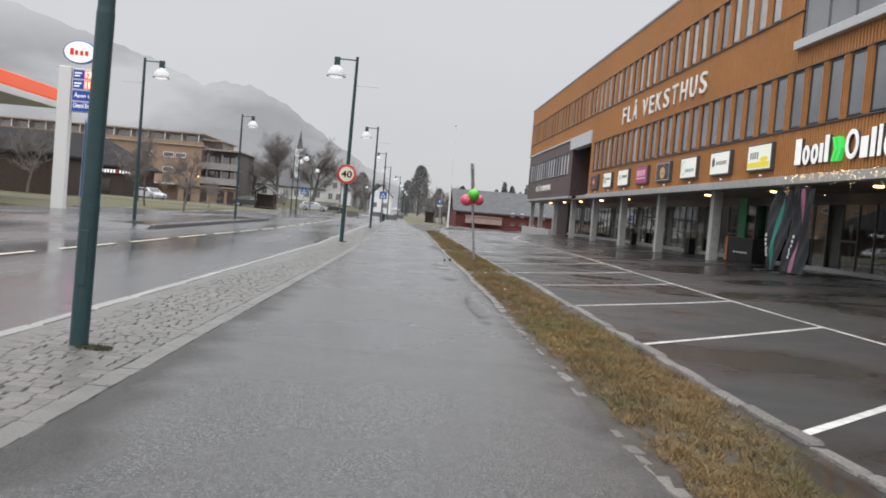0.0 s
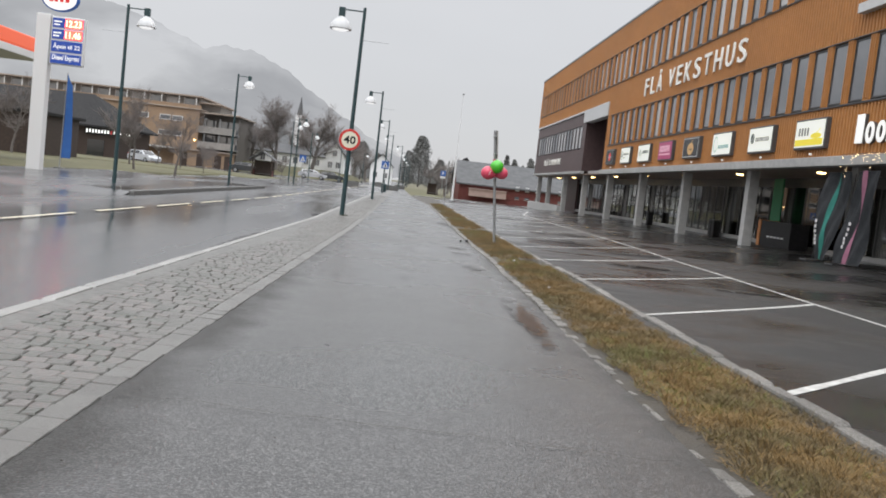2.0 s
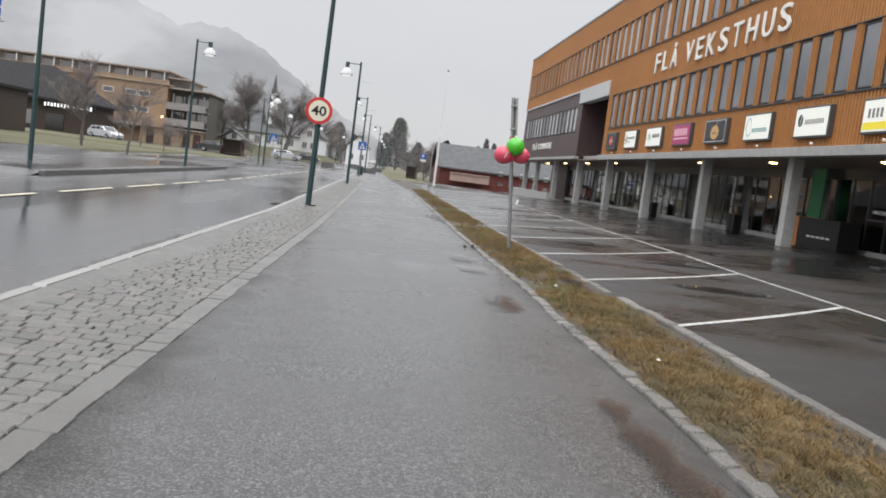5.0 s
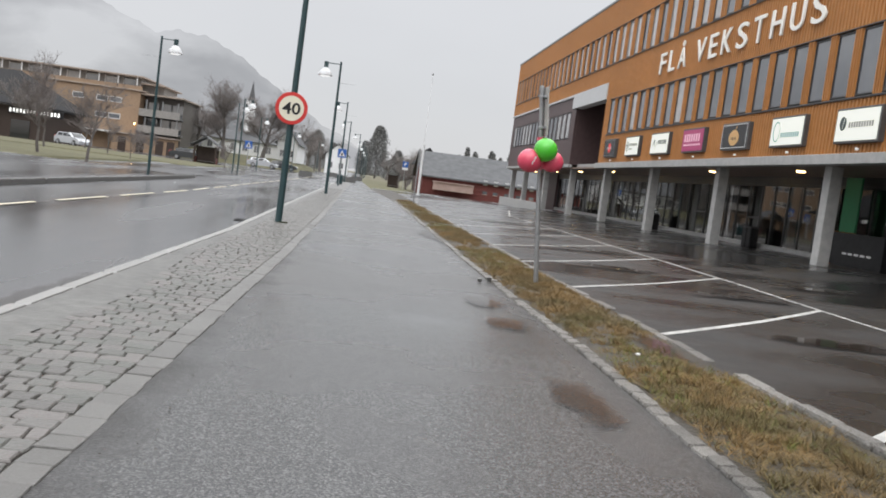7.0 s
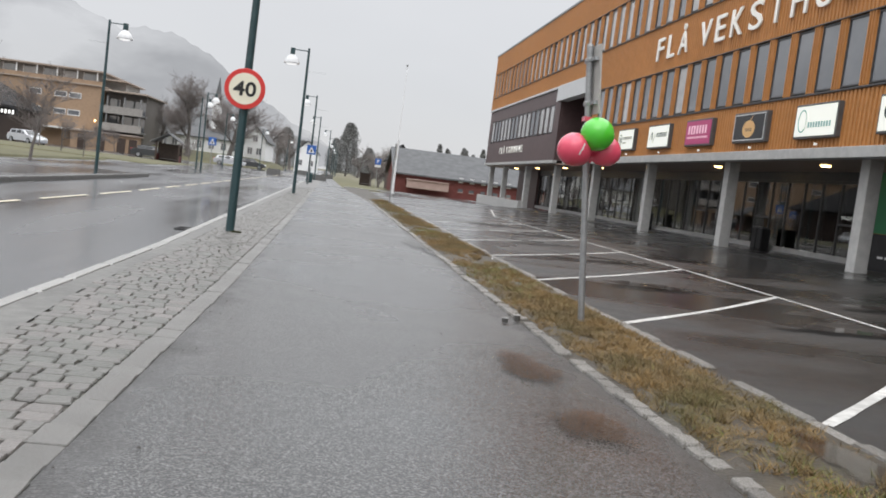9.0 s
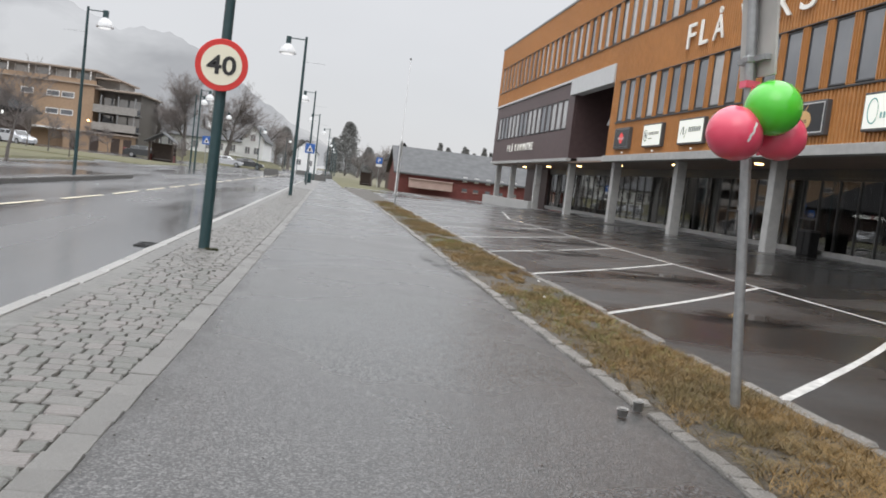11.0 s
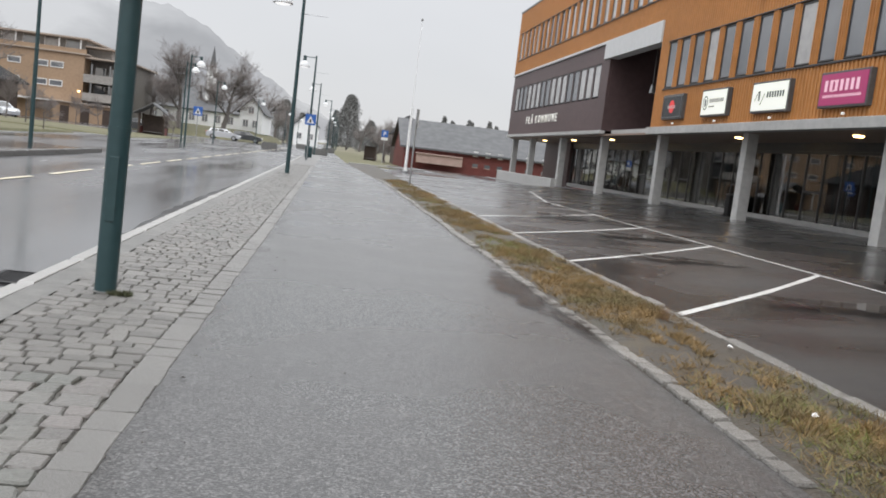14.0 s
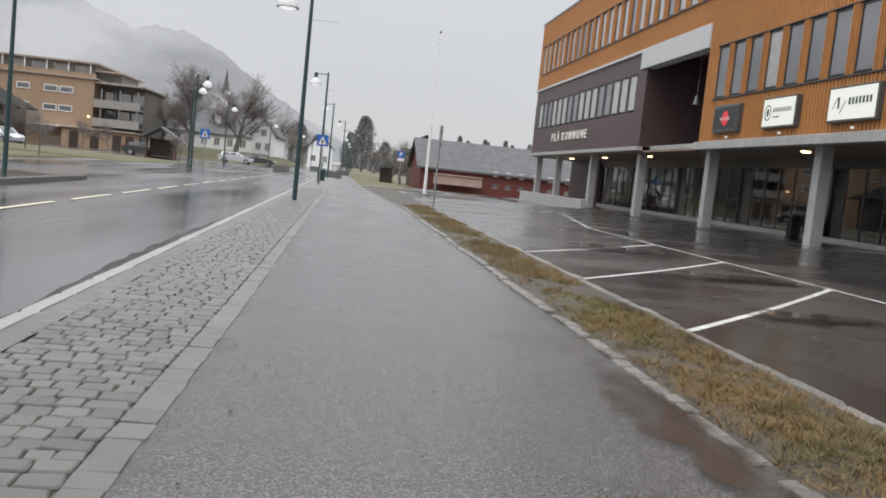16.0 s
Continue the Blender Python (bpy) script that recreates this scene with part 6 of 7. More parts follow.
# ---- cars ----
def car(x, y, z, turn, paint, label, estate=True):
    c = thing("car", label, "car", "parked cars", m=pose(x, y, z, 0, 0, turn))
    prof = [(-2.25, 0.3), (-2.3, 0.75), (-2.2, 0.95), (-1.95 if estate else -1.5, 1.0), (-1.75 if estate else -1.1, 1.42), (0.35, 1.44), (1.1, 0.98), (2.05, 0.82), (2.25, 0.6), (2.22, 0.3)]
    bm = bmesh.new()
    rings = []
    for yy, k, dz in ((-0.86, 0.94, 0.0), (-0.8, 1.0, 0.0), (0.8, 1.0, 0.0), (0.86, 0.94, 0.0)):
        rings.append([bm.verts.new((px * (k if pz < 0.99 else k * 0.99), yy * (1.0 if pz < 1.1 else 0.84), pz)) for px, pz in prof])
    n = len(prof)
    for a, b in zip(rings, rings[1:]):
        for i in range(n):
            bm.faces.new((a[i], a[(i + 1) % n], b[(i + 1) % n], b[i]))
    bm.faces.new(rings[0][::-1])
    bm.faces.new(rings[-1])
    bmesh.ops.recalc_face_normals(bm, faces=bm.faces)
    part("body", bm, paint, c)
    for s in (-1, 1):
        bm = bmesh.new()
        for q in ((-1.6, -0.75, 1.02, 1.34), (-0.68, 0.1, 1.02, 1.36), (0.17, 0.75, 1.02, 1.3)):
            p = [(q[0], s * 0.855, q[2]), (q[1], s * 0.855, q[2]), (q[1] - (0.35 if q[1] > 0.7 else 0), s * 0.76, q[3]), (q[0] + 0.04, s * 0.76, q[3])]
            bm.faces.new([bm.verts.new(v) for v in p])
        part("side_glass", bm, M_CARGLASS, c)
    bm = bmesh.new()
    bm.faces.new([bm.verts.new(v) for v in ((1.1, -0.68, 1.0), (1.1, 0.68, 1.0), (0.45, 0.6, 1.41), (0.45, -0.6, 1.41))])
    part("windscreen", bm, M_CARGLASS, c)
    for px in (-1.4, 1.4):
        for s in (-1, 1):
            w = part("wheel", lathe([(0, -0.1), (0.31, -0.1), (0.33, -0.05), (0.33, 0.05), (0.31, 0.1), (0, 0.1)], 20), M_TYRE, c, m=Matrix.Translation((px, s * 0.8, 0.33)) @ Matrix.Rotation(math.pi / 2, 4, "X"))
            part("rim", lathe([(0, -0.112), (0.2, -0.112), (0.2, 0.112), (0, 0.112)], 16), M_GALV, w)
    for s in (-1, 1):
        part("headlight", box(2.12, 2.26, s * 0.55 - 0.16, s * 0.55 + 0.16, 0.62, 0.75, 0.02), M_OFFWHITE, c)
        part("tail_light", box(-2.31, -2.2, s * 0.66 - 0.1, s * 0.66 + 0.1, 0.75, 1.0, 0.02), M_TAIL, c)
    return c


car(-31.1, 116.5, -0.1, -38, M_CARPAINT, "silver estate car parked beyond the lawn")
car(-14.3, 150, -0.14, 0, M_CARPAINT, "silver car parked by the churchyard")
car(-11.6, 152, -0.14, 0, M_DARKCAR, "dark car parked by the churchyard", False)
car(-20.5, 126, -0.14, 5, M_DARKCAR, "dark car half hidden behind the shelter", False)


# ---- low things along the far pavement ----
for x, y in ((-5.6, 112), (-0.9, 104.5), (-0.2, 128), (-3.9, 150)):
    p = thing("planter", "low dark planter box on the kerb", "planter", "planters", m=pose(x, y, -0.12))
    part("box", box(-0.7, 0.7, -0.4, 0.4, 0, 0.6, 0.03), M_STONEDARK, p)
    part("soil", box(-0.62, 0.62, -0.33, 0.33, 0.6, 0.64), M_SOIL, p)
bn = thing("litter_bin", "dark green street bin beside the lamp post", "bin", m=pose(-1.42, 88, -0.1))
part("body", lathe([(0, 0), (0.23, 0), (0.25, 0.75), (0.2, 0.84), (0, 0.86)], 16), M_POLE, bn)
part("post", rod(bmesh.new(), (0, 0.32, 0), (0, 0.32, 1.2), 0.03, 0.03, 8), M_POLE, bn)
lg = thing("low_kerb", "low pale stone kerb at the end of the lot", "kerb", m=pose(1.2, 83.2, -0.02, 0, 0, -57.5))
for i in range(6):
    part("kerb_stone", box(-0.08, 0.08, i * 0.98, i * 0.98 + 0.96, 0, 0.1, 0.012), M_CONC, lg)


# ---- trees ----
def bare_tree_mesh(name, height, spread, seed, levels=5, trunk=0.22):
    """Trunk and limbs as one mesh and fine twigs as another, grown branch by branch."""
    rng = random.Random(seed)
    sets = {"limb": ([], []), "twig": ([], [])}

    def tube(p, q, r0, r1, kind):
        verts, faces = sets[kind]
        n = 6 if r0 > 0.05 else 3
        d = (q - p).normalized()
        u = d.orthogonal().normalized()
        w = d.cross(u)
        o = len(verts)
        for c, r in ((p, r0), (q, r1)):
            for i in range(n):
                a = 2 * math.pi * i / n
                verts.append(tuple(c + (u * math.cos(a) + w * math.sin(a)) * r))
        for i in range(n):
            faces.append((o + i, o + (i + 1) % n, o + n + (i + 1) % n, o + n + i))

    def grow(p, d, length, r, level):
        steps = 3
        for s in range(steps):
            d = (d + Vector((rng.uniform(-1, 1), rng.uniform(-1, 1), rng.uniform(-0.5, 0.8))) * 0.16).normalized()
            q = p + d * (length / steps)
            r1 = r * 0.82
            tube(p, q, r, r1, "limb" if r > 0.022 else "twig")
            p, r = q, r1
            if level < levels and (s > 0 or level > 0):
                for _ in range(2 if level < 3 else 2):
                    side = Vector((rng.uniform(-1, 1), rng.uniform(-1, 1), rng.uniform(-0.15, 0.6))).normalized()
                    nd = (d * 0.6 + side * spread).normalized()
                    grow(p, nd, length * rng.uniform(0.5, 0.72), max(0.007, r * rng.uniform(0.45, 0.62)), level + 1)
        if level < levels:
            grow(p, d, length * 0.66, max(0.008, r * 0.8), level + 1)

    grow(Vector((0, 0, -0.1)), Vector((0, 0, 1)), height * 0.36, trunk, 0)
    return raw_mesh(name + "_trunk", *sets["limb"], M_BARK), raw_mesh(name + "_crown", *sets["twig"], M_TWIG)


def tree_from(meshes, x, y, z, s, turn, label, group):
    t = thing("bare_tree", label, "tree", group, m=Matrix.Translation((x, y, z)) @ Matrix.Rotation(turn, 4, "Z") @ Matrix.Scale(s, 4))
    part("trunk", meshes[0], M_BARK, t)
    part("crown", meshes[1], M_TWIG, t, "leafless crown of fine twigs")
    return t


T_BIG = [bare_tree_mesh("tree", 10.0, 0.8, 3, 5, 0.3), bare_tree_mesh("tree", 10.0, 0.9, 9, 5, 0.32)]
T_MID = [bare_tree_mesh("tree", 10.0, 0.85, 13, 4, 0.34), bare_tree_mesh("tree", 10.0, 0.9, 17, 4, 0.34)]
T_SMALL = [bare_tree_mesh("sapling", 5.0, 0.8, 5, 4, 0.09), bare_tree_mesh("sapling", 5.0, 0.7, 6, 4, 0.08)]
for i, (x, y, z, s, lab) in enumerate(((-21.0, 158, -0.1, 1.45, "large leafless tree with a broad dark crown"), (-15.2, 160, 0.1, 1.4, "large leafless tree beside the white house"), (-27, 168, 0, 1.1, "leafless tree behind the apartments"), (-13, 200, 0, 1.3, "leafless tree behind the white house"), (-18.5, 176, 0, 1.2, "leafless tree by the white houses"),
                                     (-10, 250, 0, 1.25, "distant leafless tree beside the road"), (-14, 262, 0, 1.3, "distant leafless tree beside the road"), (-6, 280, 0, 1.2, "distant leafless tree beside the road"), (12, 215, -0.2, 0.85, "distant leafless tree behind the barn"), (8.5, 160, -0.2, 0.6, "leafless tree beside the outhouse"), (16, 260, 0, 1.1, "distant leafless tree beside the road"), (6.0, 118, -0.3, 0.42, "small leafless tree by the barn"), (4.8, 112, -0.3, 0.36, "small leafless tree by the barn"), (7.5, 240, 0, 1.0, "distant leafless tree beside the road"))):
    tree_from((T_BIG if i < 2 else T_MID)[i % 2], x - 0.5, y, z, s, i * 1.3, lab, "bare trees in the distance")
for i, (x, y, z, s) in enumerate(((-13.75, 64.5, -0.06, 1.05), (-16.7, 66, -0.03, 1.2), (-15.6, 80, 0.0, 0.5), (-17.6, 42.0, -0.1, 1.25), (-20.5, 50, 0, 1.2), (-24, 58, 0, 1.2), (-27, 72, 0.1, 1.3), (-22, 82, 0.1, 1.1), (-20.5, 92, 0.1, 0.7), (-26, 104, 0.1, 0.9), (-28, 140, 0, 0.8), (-24.5, 118, 0, 0.7), (-12.3, 100, -0.1, 0.6))):
    tree_from(T_SMALL[i % 2], x, y, z, s, i * 2.1, "slim leafless street tree on the lawn", "slim trees on the lawn")


def conifer(x, y, z, h, r, seed, label, rounded=False):
    rng = random.Random(seed)
    t = thing("conifer", label, "tree", "dark trees far down the road", m=pose(x, y, z))
    part("trunk", rod(bmesh.new(), (0, 0, -0.3), (0, 0, h * 0.95), h * 0.018, 0.03, 8), M_BARK, t)
    verts, faces = [], []
    for i in range(14000 if rounded else 2600):
        u = rng.random() ** 0.8
        a = rng.uniform(0, 6.283)
        zz = h * (0.06 + 0.94 * u)
        rr = r * (1 - u) ** 0.55 * min(1, 0.35 + 3 * u) * (0.55 + 0.45 * math.sin(u * 31 + rng.uniform(-0.6, 0.6)) ** 2) + 0.05
        if rounded:
            rr = r * min(1, 0.6 + 2.2 * u) * (1.02 - u) ** 0.5 * rng.uniform(0.75, 1.1) * (0.78 + 0.22 * math.sin(a * 3 + u * 9))
        k = rr * rng.uniform(0.45, 1.0)
        c = Vector((k * math.cos(a), k * math.sin(a), zz - 0.12 * k))
        s = h * (0.019 if rounded else 0.03) * rng.uniform(0.6, 1.3)
        o = len(verts)
        for _ in range(3):
            verts.append(tuple(c + Vector((rng.uniform(-1, 1), rng.uniform(-1, 1), rng.uniform(-0.8, 0.8))) * s))
        faces.append((o, o + 1, o + 2))
    part("crown", raw_mesh("crown", verts, faces, M_MISTNEEDLE), M_MISTNEEDLE, t, "uneven crown with needles paled for mist")


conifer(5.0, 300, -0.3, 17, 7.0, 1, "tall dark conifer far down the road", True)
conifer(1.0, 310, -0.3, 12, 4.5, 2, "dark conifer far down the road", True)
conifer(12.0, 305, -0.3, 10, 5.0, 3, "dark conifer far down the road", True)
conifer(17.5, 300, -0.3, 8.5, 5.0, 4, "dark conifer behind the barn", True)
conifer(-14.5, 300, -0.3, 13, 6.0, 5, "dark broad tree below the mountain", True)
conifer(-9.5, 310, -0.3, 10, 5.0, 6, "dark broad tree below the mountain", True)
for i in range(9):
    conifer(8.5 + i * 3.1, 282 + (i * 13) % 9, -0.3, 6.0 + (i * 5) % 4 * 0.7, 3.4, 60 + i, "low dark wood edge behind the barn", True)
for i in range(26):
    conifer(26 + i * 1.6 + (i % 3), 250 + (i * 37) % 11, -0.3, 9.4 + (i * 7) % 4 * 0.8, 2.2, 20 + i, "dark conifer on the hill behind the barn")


# ---- mountains in mist, far off ----
def mist_material():
    m = bpy.data.materials.new("misty_mountain")
    m.use_nodes = True
    n, l = m.node_tree.nodes, m.node_tree.links
    n.clear()
    out = n.new("ShaderNodeOutputMaterial")
    # Mist put into the surface: pale blue-grey glow, see-through in drifts and upwards.
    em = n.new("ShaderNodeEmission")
    tr = n.new("ShaderNodeBsdfTransparent")
    mix = n.new("ShaderNodeMixShader")
    tc = n.new("ShaderNodeTexCoord")
    nz = n.new("ShaderNodeTexNoise")
    nz.inputs["Scale"].default_value, nz.inputs["Detail"].default_value = 0.004, 6.0
    mp = n.new("ShaderNodeMapping")
    mp.inputs["Scale"].default_value = (1, 1, 1.6)
    l.new(tc.outputs["Object"], mp.inputs[0])
    l.new(mp.outputs[0], nz.inputs["Vector"])
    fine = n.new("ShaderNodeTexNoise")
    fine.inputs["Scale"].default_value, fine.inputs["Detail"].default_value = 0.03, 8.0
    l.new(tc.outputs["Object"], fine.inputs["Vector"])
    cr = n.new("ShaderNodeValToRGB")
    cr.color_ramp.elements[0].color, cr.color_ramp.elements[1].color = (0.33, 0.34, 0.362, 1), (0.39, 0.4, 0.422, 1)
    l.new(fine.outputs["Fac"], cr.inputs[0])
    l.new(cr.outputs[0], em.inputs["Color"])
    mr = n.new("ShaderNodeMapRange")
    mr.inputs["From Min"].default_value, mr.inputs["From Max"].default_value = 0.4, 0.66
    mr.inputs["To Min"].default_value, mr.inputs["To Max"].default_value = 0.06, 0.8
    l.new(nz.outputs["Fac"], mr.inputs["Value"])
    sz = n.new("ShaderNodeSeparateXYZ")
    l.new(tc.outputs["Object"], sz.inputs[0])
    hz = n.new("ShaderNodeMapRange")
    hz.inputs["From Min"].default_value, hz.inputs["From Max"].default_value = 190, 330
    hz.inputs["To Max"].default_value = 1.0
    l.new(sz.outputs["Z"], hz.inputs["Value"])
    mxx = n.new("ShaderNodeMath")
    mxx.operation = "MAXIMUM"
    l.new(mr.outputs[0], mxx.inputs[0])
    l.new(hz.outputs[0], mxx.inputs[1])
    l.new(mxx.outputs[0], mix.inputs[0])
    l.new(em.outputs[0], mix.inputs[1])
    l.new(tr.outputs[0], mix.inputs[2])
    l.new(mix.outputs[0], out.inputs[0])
    return m


M_MIST = mist_material()


def ridge(name, line, y, depth, label):
    """A mountain side: skyline of (x, height) at distance y, sloping down towards the viewer."""
    rows = []
    for i in range(len(line) - 1):
        (xa, ha), (xb, hb) = line[i], line[i + 1]
        for j in range(10):
            u = j / 10
            x, h = xa + (xb - xa) * u, ha + (hb - ha) * u
            h += 1.6 * math.sin(x * 0.11) + 1.1 * math.sin(x * 0.29 + 1)
            rows.append([(x * (1 - 0.02 * k), y - depth * k / 8, max(-5, h * (1 - k / 8) ** 0.8 + (5 * math.sin(x * 0.05 + k) if k else 0))) for k in range(9)])
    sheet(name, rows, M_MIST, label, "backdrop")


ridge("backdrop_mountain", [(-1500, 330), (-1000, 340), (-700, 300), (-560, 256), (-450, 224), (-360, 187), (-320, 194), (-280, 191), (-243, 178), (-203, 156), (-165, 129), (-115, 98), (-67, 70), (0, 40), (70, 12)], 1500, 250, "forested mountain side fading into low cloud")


# ---- grass of the verge ----
def verge_grass(name, seed, n, clumps, material, label):
    rng = np.random.default_rng(seed)
    y = np.concatenate([rng.uniform(7, 46, int(n * 0.8)), rng.uniform(46, 62, n - int(n * 0.8))])
    x = 2.46 + rng.normal(0, 0.28, n)
    keep = (x > 1.99 - 0.06 * np.clip((y - 27) / 3, 0, 1) + 0.06 * np.sin(y * 4.1) ** 2) & (x < 2.95 - 0.09 * np.clip((y - 24) / 8, 0, 1))
    bare = np.sin(y * 1.9) + np.sin(y * 0.83 + 1.2) + np.sin(x * 7 + y * 3.1) * 0.8 + np.sin(x * 13 - y * 5.3) * 0.5 - np.clip((x - 2.55) * 4, 0, 2.0)
    patch = bare + (np.sin(y * clumps + 1.2) * 2.6 - 2.2 if clumps else 0.6)
    patch = patch + (0 if clumps else 1) * np.interp(y, [19, 22, 25.5, 27, 30, 33, 36, 45], [1.9, 0.2, -0.9, 0.9, 0.9, -0.5, -0.8, -1.0])
    table = rng.normal(0, 1, 4096)
    cell = (np.floor(x * 11 + 0.6 * np.sin(y * 7)).astype(int) * 71 + np.floor(y * 9 + 0.6 * np.sin(x * 11)).astype(int) * 13) % 4096
    patch = patch + 0.9 * table[cell]
    tall = np.clip(1 + 0.45 * table[(cell + 977) % 4096], 0.35, 2.0)
    pool = ((x - 2.82) / 0.17) ** 2 + ((y - 11.7) / 0.55) ** 2 > 1 + 0.3 * np.sin(y * 9 + x * 20)
    keep &= (rng.uniform(-1.7, 1.5, n) < patch) & pool
    x, y, tall = x[keep], y[keep], tall[keep]
    n = len(x)
    h = rng.uniform(0.008, 0.045, n) * tall
    a = rng.uniform(0, 6.283, n)
    w = rng.uniform(0.0016, 0.0036, n)
    lean = rng.uniform(0.02, 0.085, n)
    la = rng.uniform(0, 6.283, n)
    z = np.interp(x, [1.9, 2.1, 2.5, 2.95, 3.1], [-0.01, 0.012, 0.03, 0.02, -0.03])
    p0 = np.stack([x - np.cos(a) * w, y - np.sin(a) * w, z], 1)
    p1 = np.stack([x + np.cos(a) * w, y + np.sin(a) * w, z], 1)
    p2 = np.stack([x + np.cos(la) * lean, y + np.sin(la) * lean, z + h], 1)
    verts = np.stack([p0, p1, p2], 1).reshape(-1, 3)
    me = bpy.data.meshes.new(name)
    me.vertices.add(len(verts))
    me.vertices.foreach_set("co", verts.ravel())
    me.loops.add(len(verts))
    me.loops.foreach_set("vertex_index", np.arange(len(verts), dtype=np.int32))
    me.polygons.add(n)
    me.polygons.foreach_set("loop_start", np.arange(0, 3 * n, 3, dtype=np.int32))
    me.materials.append(material)
    me.update(calc_edges=True)
    me.validate()
    tagged(new(name, me), label, "grass", kind="stuff")


verge_grass("verge_grass", 4, 760000, 0, M_BLADE, "matted straw-coloured dead grass on the verge")
verge_grass("green_grass", 5, 120000, 0.77, M_BLADEG, "patches of living green grass on the verge")


def tuft(x, y, n, r, seed):
    """A cushion of moss and short grass at the foot of a post."""
    rng = random.Random(seed)
    verts, faces = [], []
    for _ in range(n):
        a, d = rng.uniform(0, 6.283), r * rng.random() ** 0.6
        px, py = d * math.cos(a), 0.6 * d * math.sin(a)
        h, la = rng.uniform(0.008, 0.035), rng.uniform(0, 6.283)
        o = len(verts)
        verts += [(px - 0.004, py, 0), (px + 0.004, py, 0), (px + 0.02 * math.cos(la), py + 0.02 * math.sin(la), h)]
        faces.append((o, o + 1, o + 2))
    ob = part("moss_tuft", raw_mesh("moss_tuft", verts, faces, M_MOSS), M_MOSS, m=pose(x, y, 0.0))
    tagged(ob, "small green moss tuft between the setts at a lamp post", "moss", "moss tufts", "stuff")


tuft(-1.55, 14.0, 500, 0.13, 1)
tuft(-1.26, 35.55, 300, 0.08, 2)


# ---- edging stones and setts ----
border = thing("paving_border", "granite setts and edging stones along the footpath", "paving", kind="structure")
stones("kerb_stone", lambda y: x_kerb(y) + 0.055, 0.11, 0.95, 0.012, -6, 90, 0.004, M_KERB, border, 0.001, 0.16, 11, 0.0, 0.004, (0.01, 0.02))
stones("edge_block", lambda y: x_edge(y) - 0.072, 0.145, 0.2, 0.001, 6, 70, 0.002, M_STRIP, border, 0.0025, 0.1, 12, 0.0, 0.022, (0.03, 0.1), 0.965, 0.04)
for y0, y1, z, gaps, seed in ((8, 18.5, -0.013, 0.3, 13), (18.5, 62, 0.006, 0.05, 17)):
    stones("verge_stone", lambda y: x_right(y) + 0.05 + 0.02 * math.sin(y * 1.3), 0.11, 0.17, z, y0, y1, 0.008, M_VSTONE, border, 0.008, 0.1, seed, gaps, 0.08, (0.08, 0.26), 0.9, 0.12)
stones("lot_kerb_stone", x_lot, 0.12, 0.5, 0.046, 4, 24.5, 0.006, M_VSTONE, border, 0.012, 0.12, 16, 0.04, 0.05, (0.05, 0.16))
stones("lot_kerb_stone", x_lot, 0.12, 0.5, 0.016, 24.5, 58, 0.006, M_VSTONE, border, 0.012, 0.12, 14, 0.04, 0.04, (0.04, 0.12))
stones("side_kerb_stone", lambda y: -7.5, 0.15, 1.0, 0.03, 36, 59, 0.012, M_STONEDARK, border, 0.001, 0.18, 15, 0.0, 0.004, (0.01, 0.02))
sheet("joint_bed", [[(x_kerb(y) + 0.03, y, -0.016), (x_edge(y) + 0.0, y, -0.016)] for y in [-6 + 3 * i for i in range(56)]], M_JOINT, parent=border)
sheet("paving_far", [[(x_kerb(y) + 0.15, y, -0.004), (x_edge(y) - 0.02, y, -0.004)] for y in (70, 80, 90, 110, 160, 240)], M_GRANITE, parent=border)


def setts():
    rng = random.Random(21)
    joined_v, joined_f = [], []
    shapes = []
    for k in range(14):
        v, f = stone_shape(rng, 0.055, 0.9, (0.1, 0.22), 0.16)
        shapes.append((v, f, raw_mesh("sett", v, f, M_SETT_ONE)))
    y = 4.0
    singles = 0
    while y < 70:
        row = rng.uniform(0.1, 0.14)
        # wedge of plain concrete beside the kerb where the setts swing away
        left = x_kerb(y) + 0.24 + (0.25 * max(0.0, 1 - abs(y - 25.5) / 3.5) if y > 22 else 0.0)
        x = left + rng.uniform(0, 0.05)
        right = x_edge(y) - 0.15
        while x < right - 0.05:
            w = rng.uniform(0.09, 0.165)
            if right - x - w < 0.07:
                w = right - x
            v, f, me = rng.choice(shapes)
            sway = 0.02 * math.sin(x * 5 + y * 1.7) + rng.uniform(-0.008, 0.008)
            m = Matrix.Translation((x + w / 2, y + row / 2 + sway, rng.uniform(-0.003, 0.003))) @ Matrix.Rotation(rng.uniform(-0.07, 0.07), 4, "Z") @ Matrix.Diagonal(((w - 0.006) * rng.uniform(0.96, 1.02), (row - 0.005) * rng.uniform(0.96, 1.02), 0.045, 1))
            if 33.6 < y < 40 and singles < 300:
                ob = part("sett", me, M_SETT_ONE, border)
                ob.matrix_basis = m
                singles += 1
            else:
                o = len(joined_v)
                joined_v.extend(tuple(m @ Vector(p)) for p in v)
                joined_f.extend(tuple(o + i for i in q) for q in f)
            x += w
        y += row
    ob = part("setts", raw_mesh("setts", joined_v, joined_f, M_SETT), M_SETT, border)
    ob["kind"] = "stuff"


setts()
sheet("kerb_band", [[(x_kerb(y) + 0.1, y, 0.004), (x_kerb(y) + 0.275 + 0.25 * max(0.0, 1 - abs(y - 25.5) / 3.5), y, -0.002)] for y in [4 + 0.8 * i for i in range(90)]], M_BAND, parent=border)


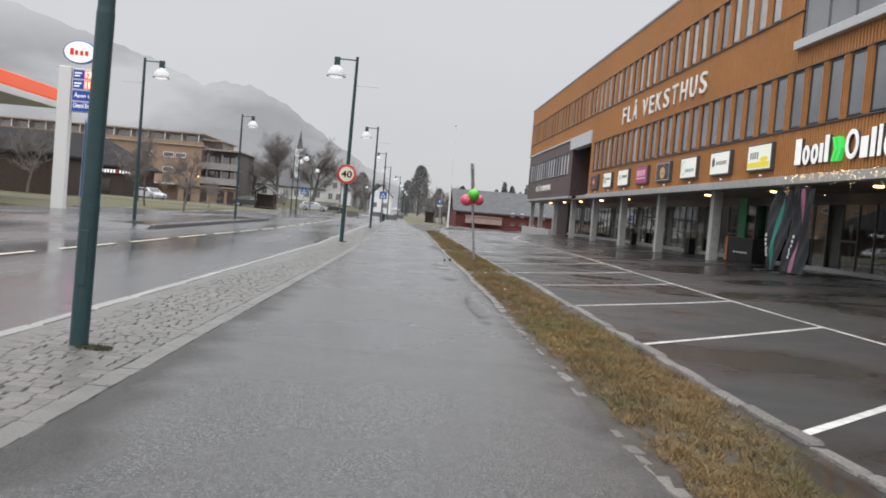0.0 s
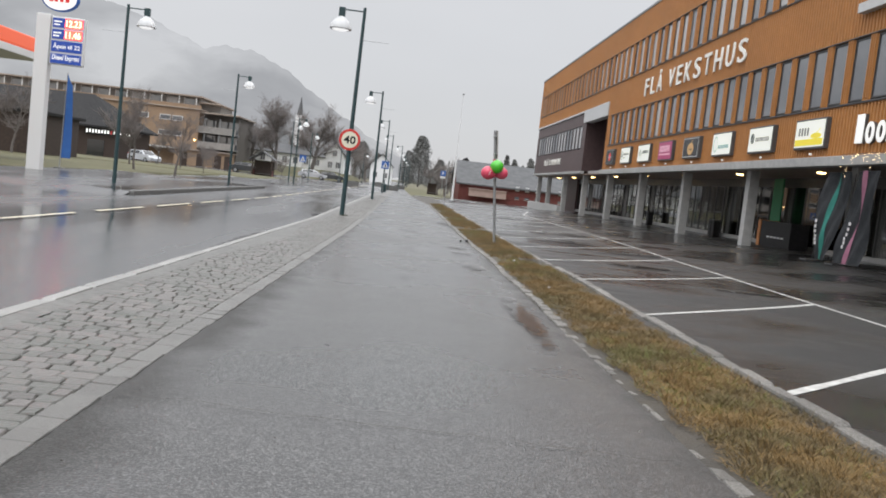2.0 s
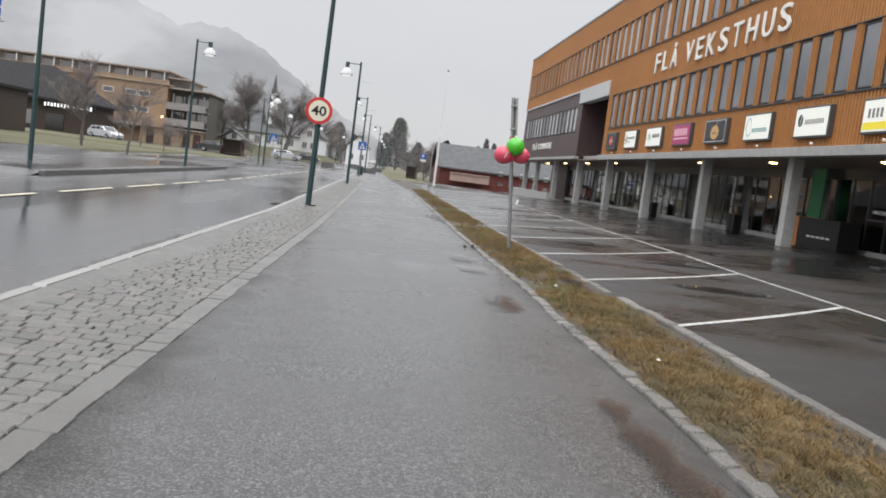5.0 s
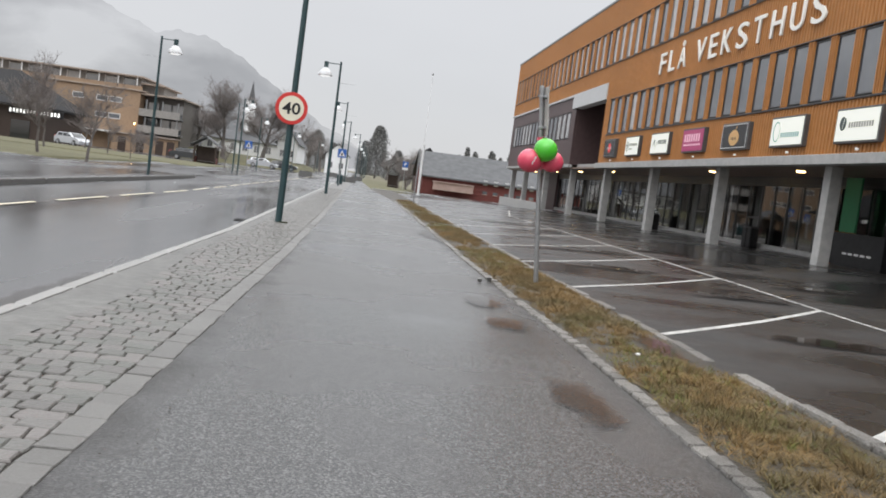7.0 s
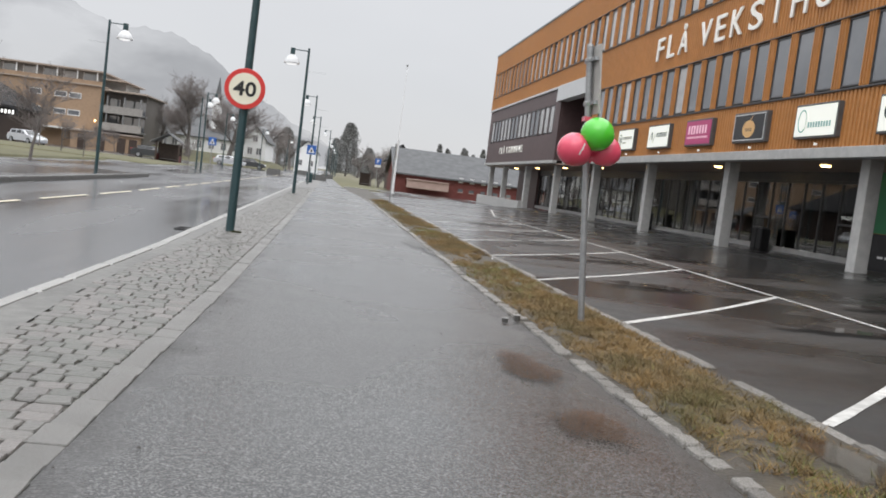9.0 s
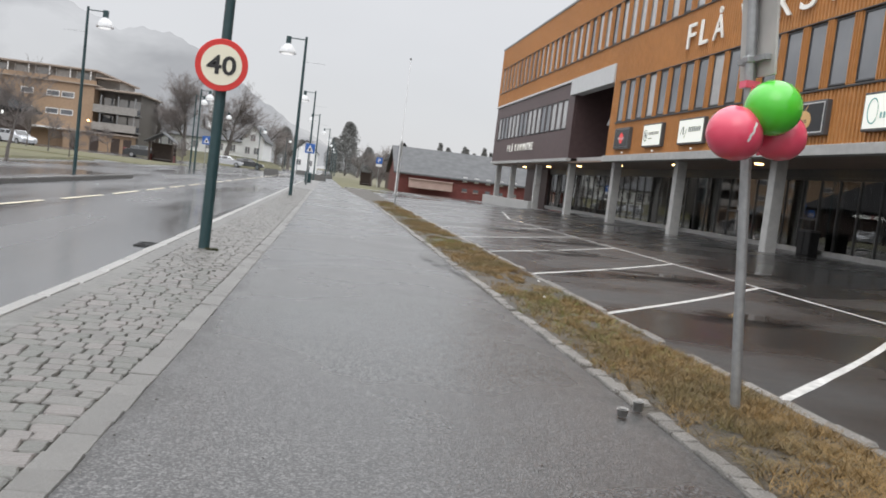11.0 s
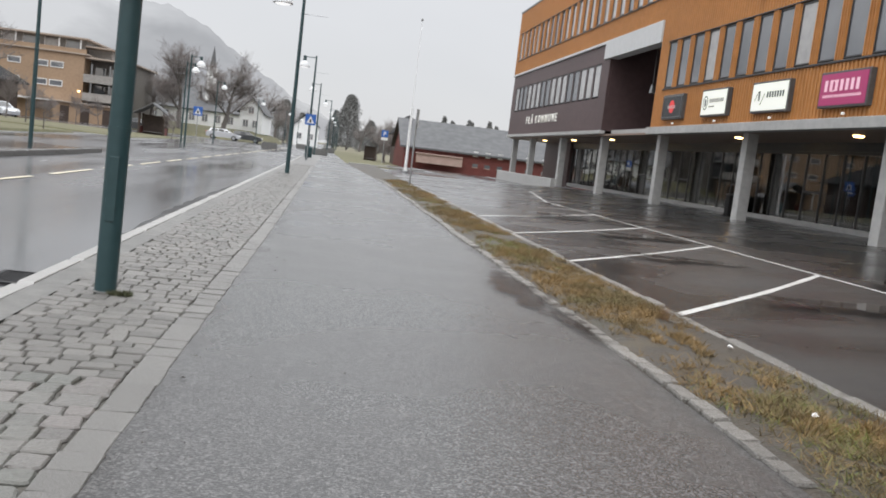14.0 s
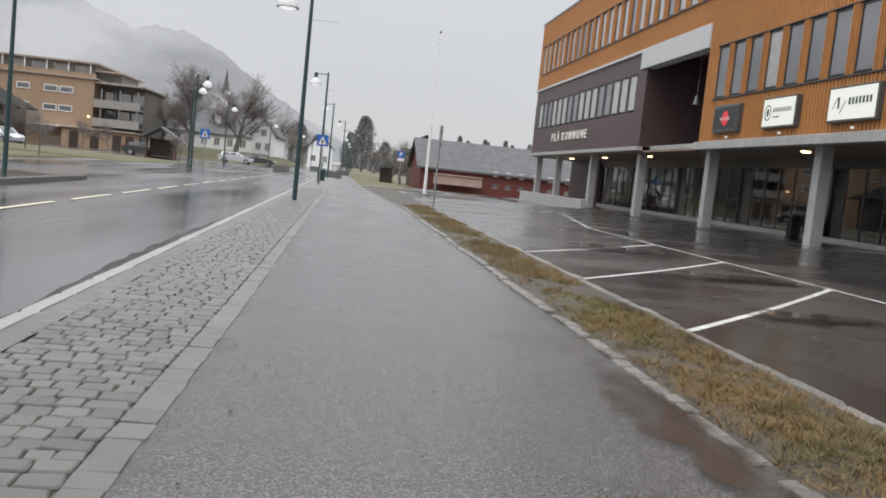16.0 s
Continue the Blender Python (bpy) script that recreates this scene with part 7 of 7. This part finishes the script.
# ---- litter ----
def white_cup(x, y, h, label):
    c = thing("plastic_cup", label, "cup", "cups left at the pavement edge", m=pose(x, y, 0.0, 3, -3, 0) @ Matrix.Scale(0.66, 4))
    part("cup_wall", lathe([(0, 0), (0.038, 0), (0.046, h), (0.049, h), (0.049, h - 0.004), (0.044, h - 0.006), (0.036, 0.006), (0, 0.006)], 22), M_PALECUP, c, smooth=True)
    # Black plug added so that the open inside looks dark.
    part("dark_plug", lathe([(0, 0.007), (0.036, 0.007), (0.041, h * 0.8), (0, h * 0.8)], 18), M_BLACKBOX, c, "black plug that darkens the inside of the cup")


white_cup(1.7, 29.38, 0.062, "low white plastic cup on the wet asphalt")
white_cup(1.84, 29.52, 0.085, "taller white plastic cup against the edging stones")
rng = random.Random(33)
for x, y in ((2.3, 21.4), (2.42, 33.9), (2.75, 35.5), (2.34, 25.2)):
    bm = bmesh.new()
    k = 6
    ring = [bm.verts.new((0.035 * rng.uniform(0.6, 1.2) * math.cos(2 * math.pi * i / k), 0.02 * rng.uniform(0.6, 1.2) * math.sin(2 * math.pi * i / k), rng.uniform(0.0, 0.014))) for i in range(k)]
    top = bm.verts.new((0.004, 0.002, 0.022))
    low = bm.verts.new((0, 0, -0.004))
    for i in range(k):
        bm.faces.new((ring[i], ring[(i + 1) % k], top))
        bm.faces.new((ring[(i + 1) % k], ring[i], low))
    tagged(part("paper_scrap", bm, M_OFFWHITE, m=pose(x, y, 0.04, 0, 0, rng.uniform(0, 180))), "small crumpled white paper scrap in the dead grass", "litter", "paper scraps on the verge")


def grit():
    """Loose bits of bark, leaf and gravel on the footpath, heaviest along the drained margin."""
    rng = random.Random(91)
    verts, faces = [], []
    for k in range(520):
        y = rng.uniform(9, 46)
        x = rng.uniform(x_edge(y) + 0.05, 1.85) if k % 3 == 0 else x_edge(y) + 0.03 + abs(rng.gauss(0, 0.16))
        r = rng.uniform(0.002, 0.006) * (1.6 if rng.random() < 0.12 else 1)
        a, z, o = rng.uniform(0, 6.283), 0.012 if x > -0.3 else 0.004, len(verts)
        for i in range(5):
            b = a + i * 1.2566
            verts.append((x + r * rng.uniform(0.7, 1.5) * math.cos(b), y + r * rng.uniform(0.7, 1.3) * math.sin(b), z))
        verts.append((x, y, z + r * 0.9))
        faces += [(o + i, o + (i + 1) % 5, o + 5) for i in range(5)]
    ob = part("grit", raw_mesh("grit", verts, faces, M_GRIT), M_GRIT)
    tagged(ob, "loose gravel and dark leaf bits on the wet footpath", "grit", kind="stuff")


grit()


# ---- gutter drain ----
drain = thing("gutter_drain", "black cast iron drain grate in the wet gutter", "drain", m=pose(-2.12, 36.28, -0.094, 0, 0, 0))
bm = bmesh.new()
for q in ((-0.15, -0.12, -0.24, 0.24), (0.12, 0.15, -0.24, 0.24)):
    bx(bm, q[0], q[1], q[2], q[3], -0.01, 0.012)
for q in ((-0.24, -0.21), (0.21, 0.24)):
    bx(bm, -0.12, 0.12, q[0], q[1], -0.01, 0.012)
part("grate_frame", bm, M_BLACKBOX, drain)
for i in range(9):
    part("grate_bar", box(-0.12, 0.12, -0.19 + i * 0.045, -0.172 + i * 0.045, -0.01, 0.008), M_BLACKBOX, drain)
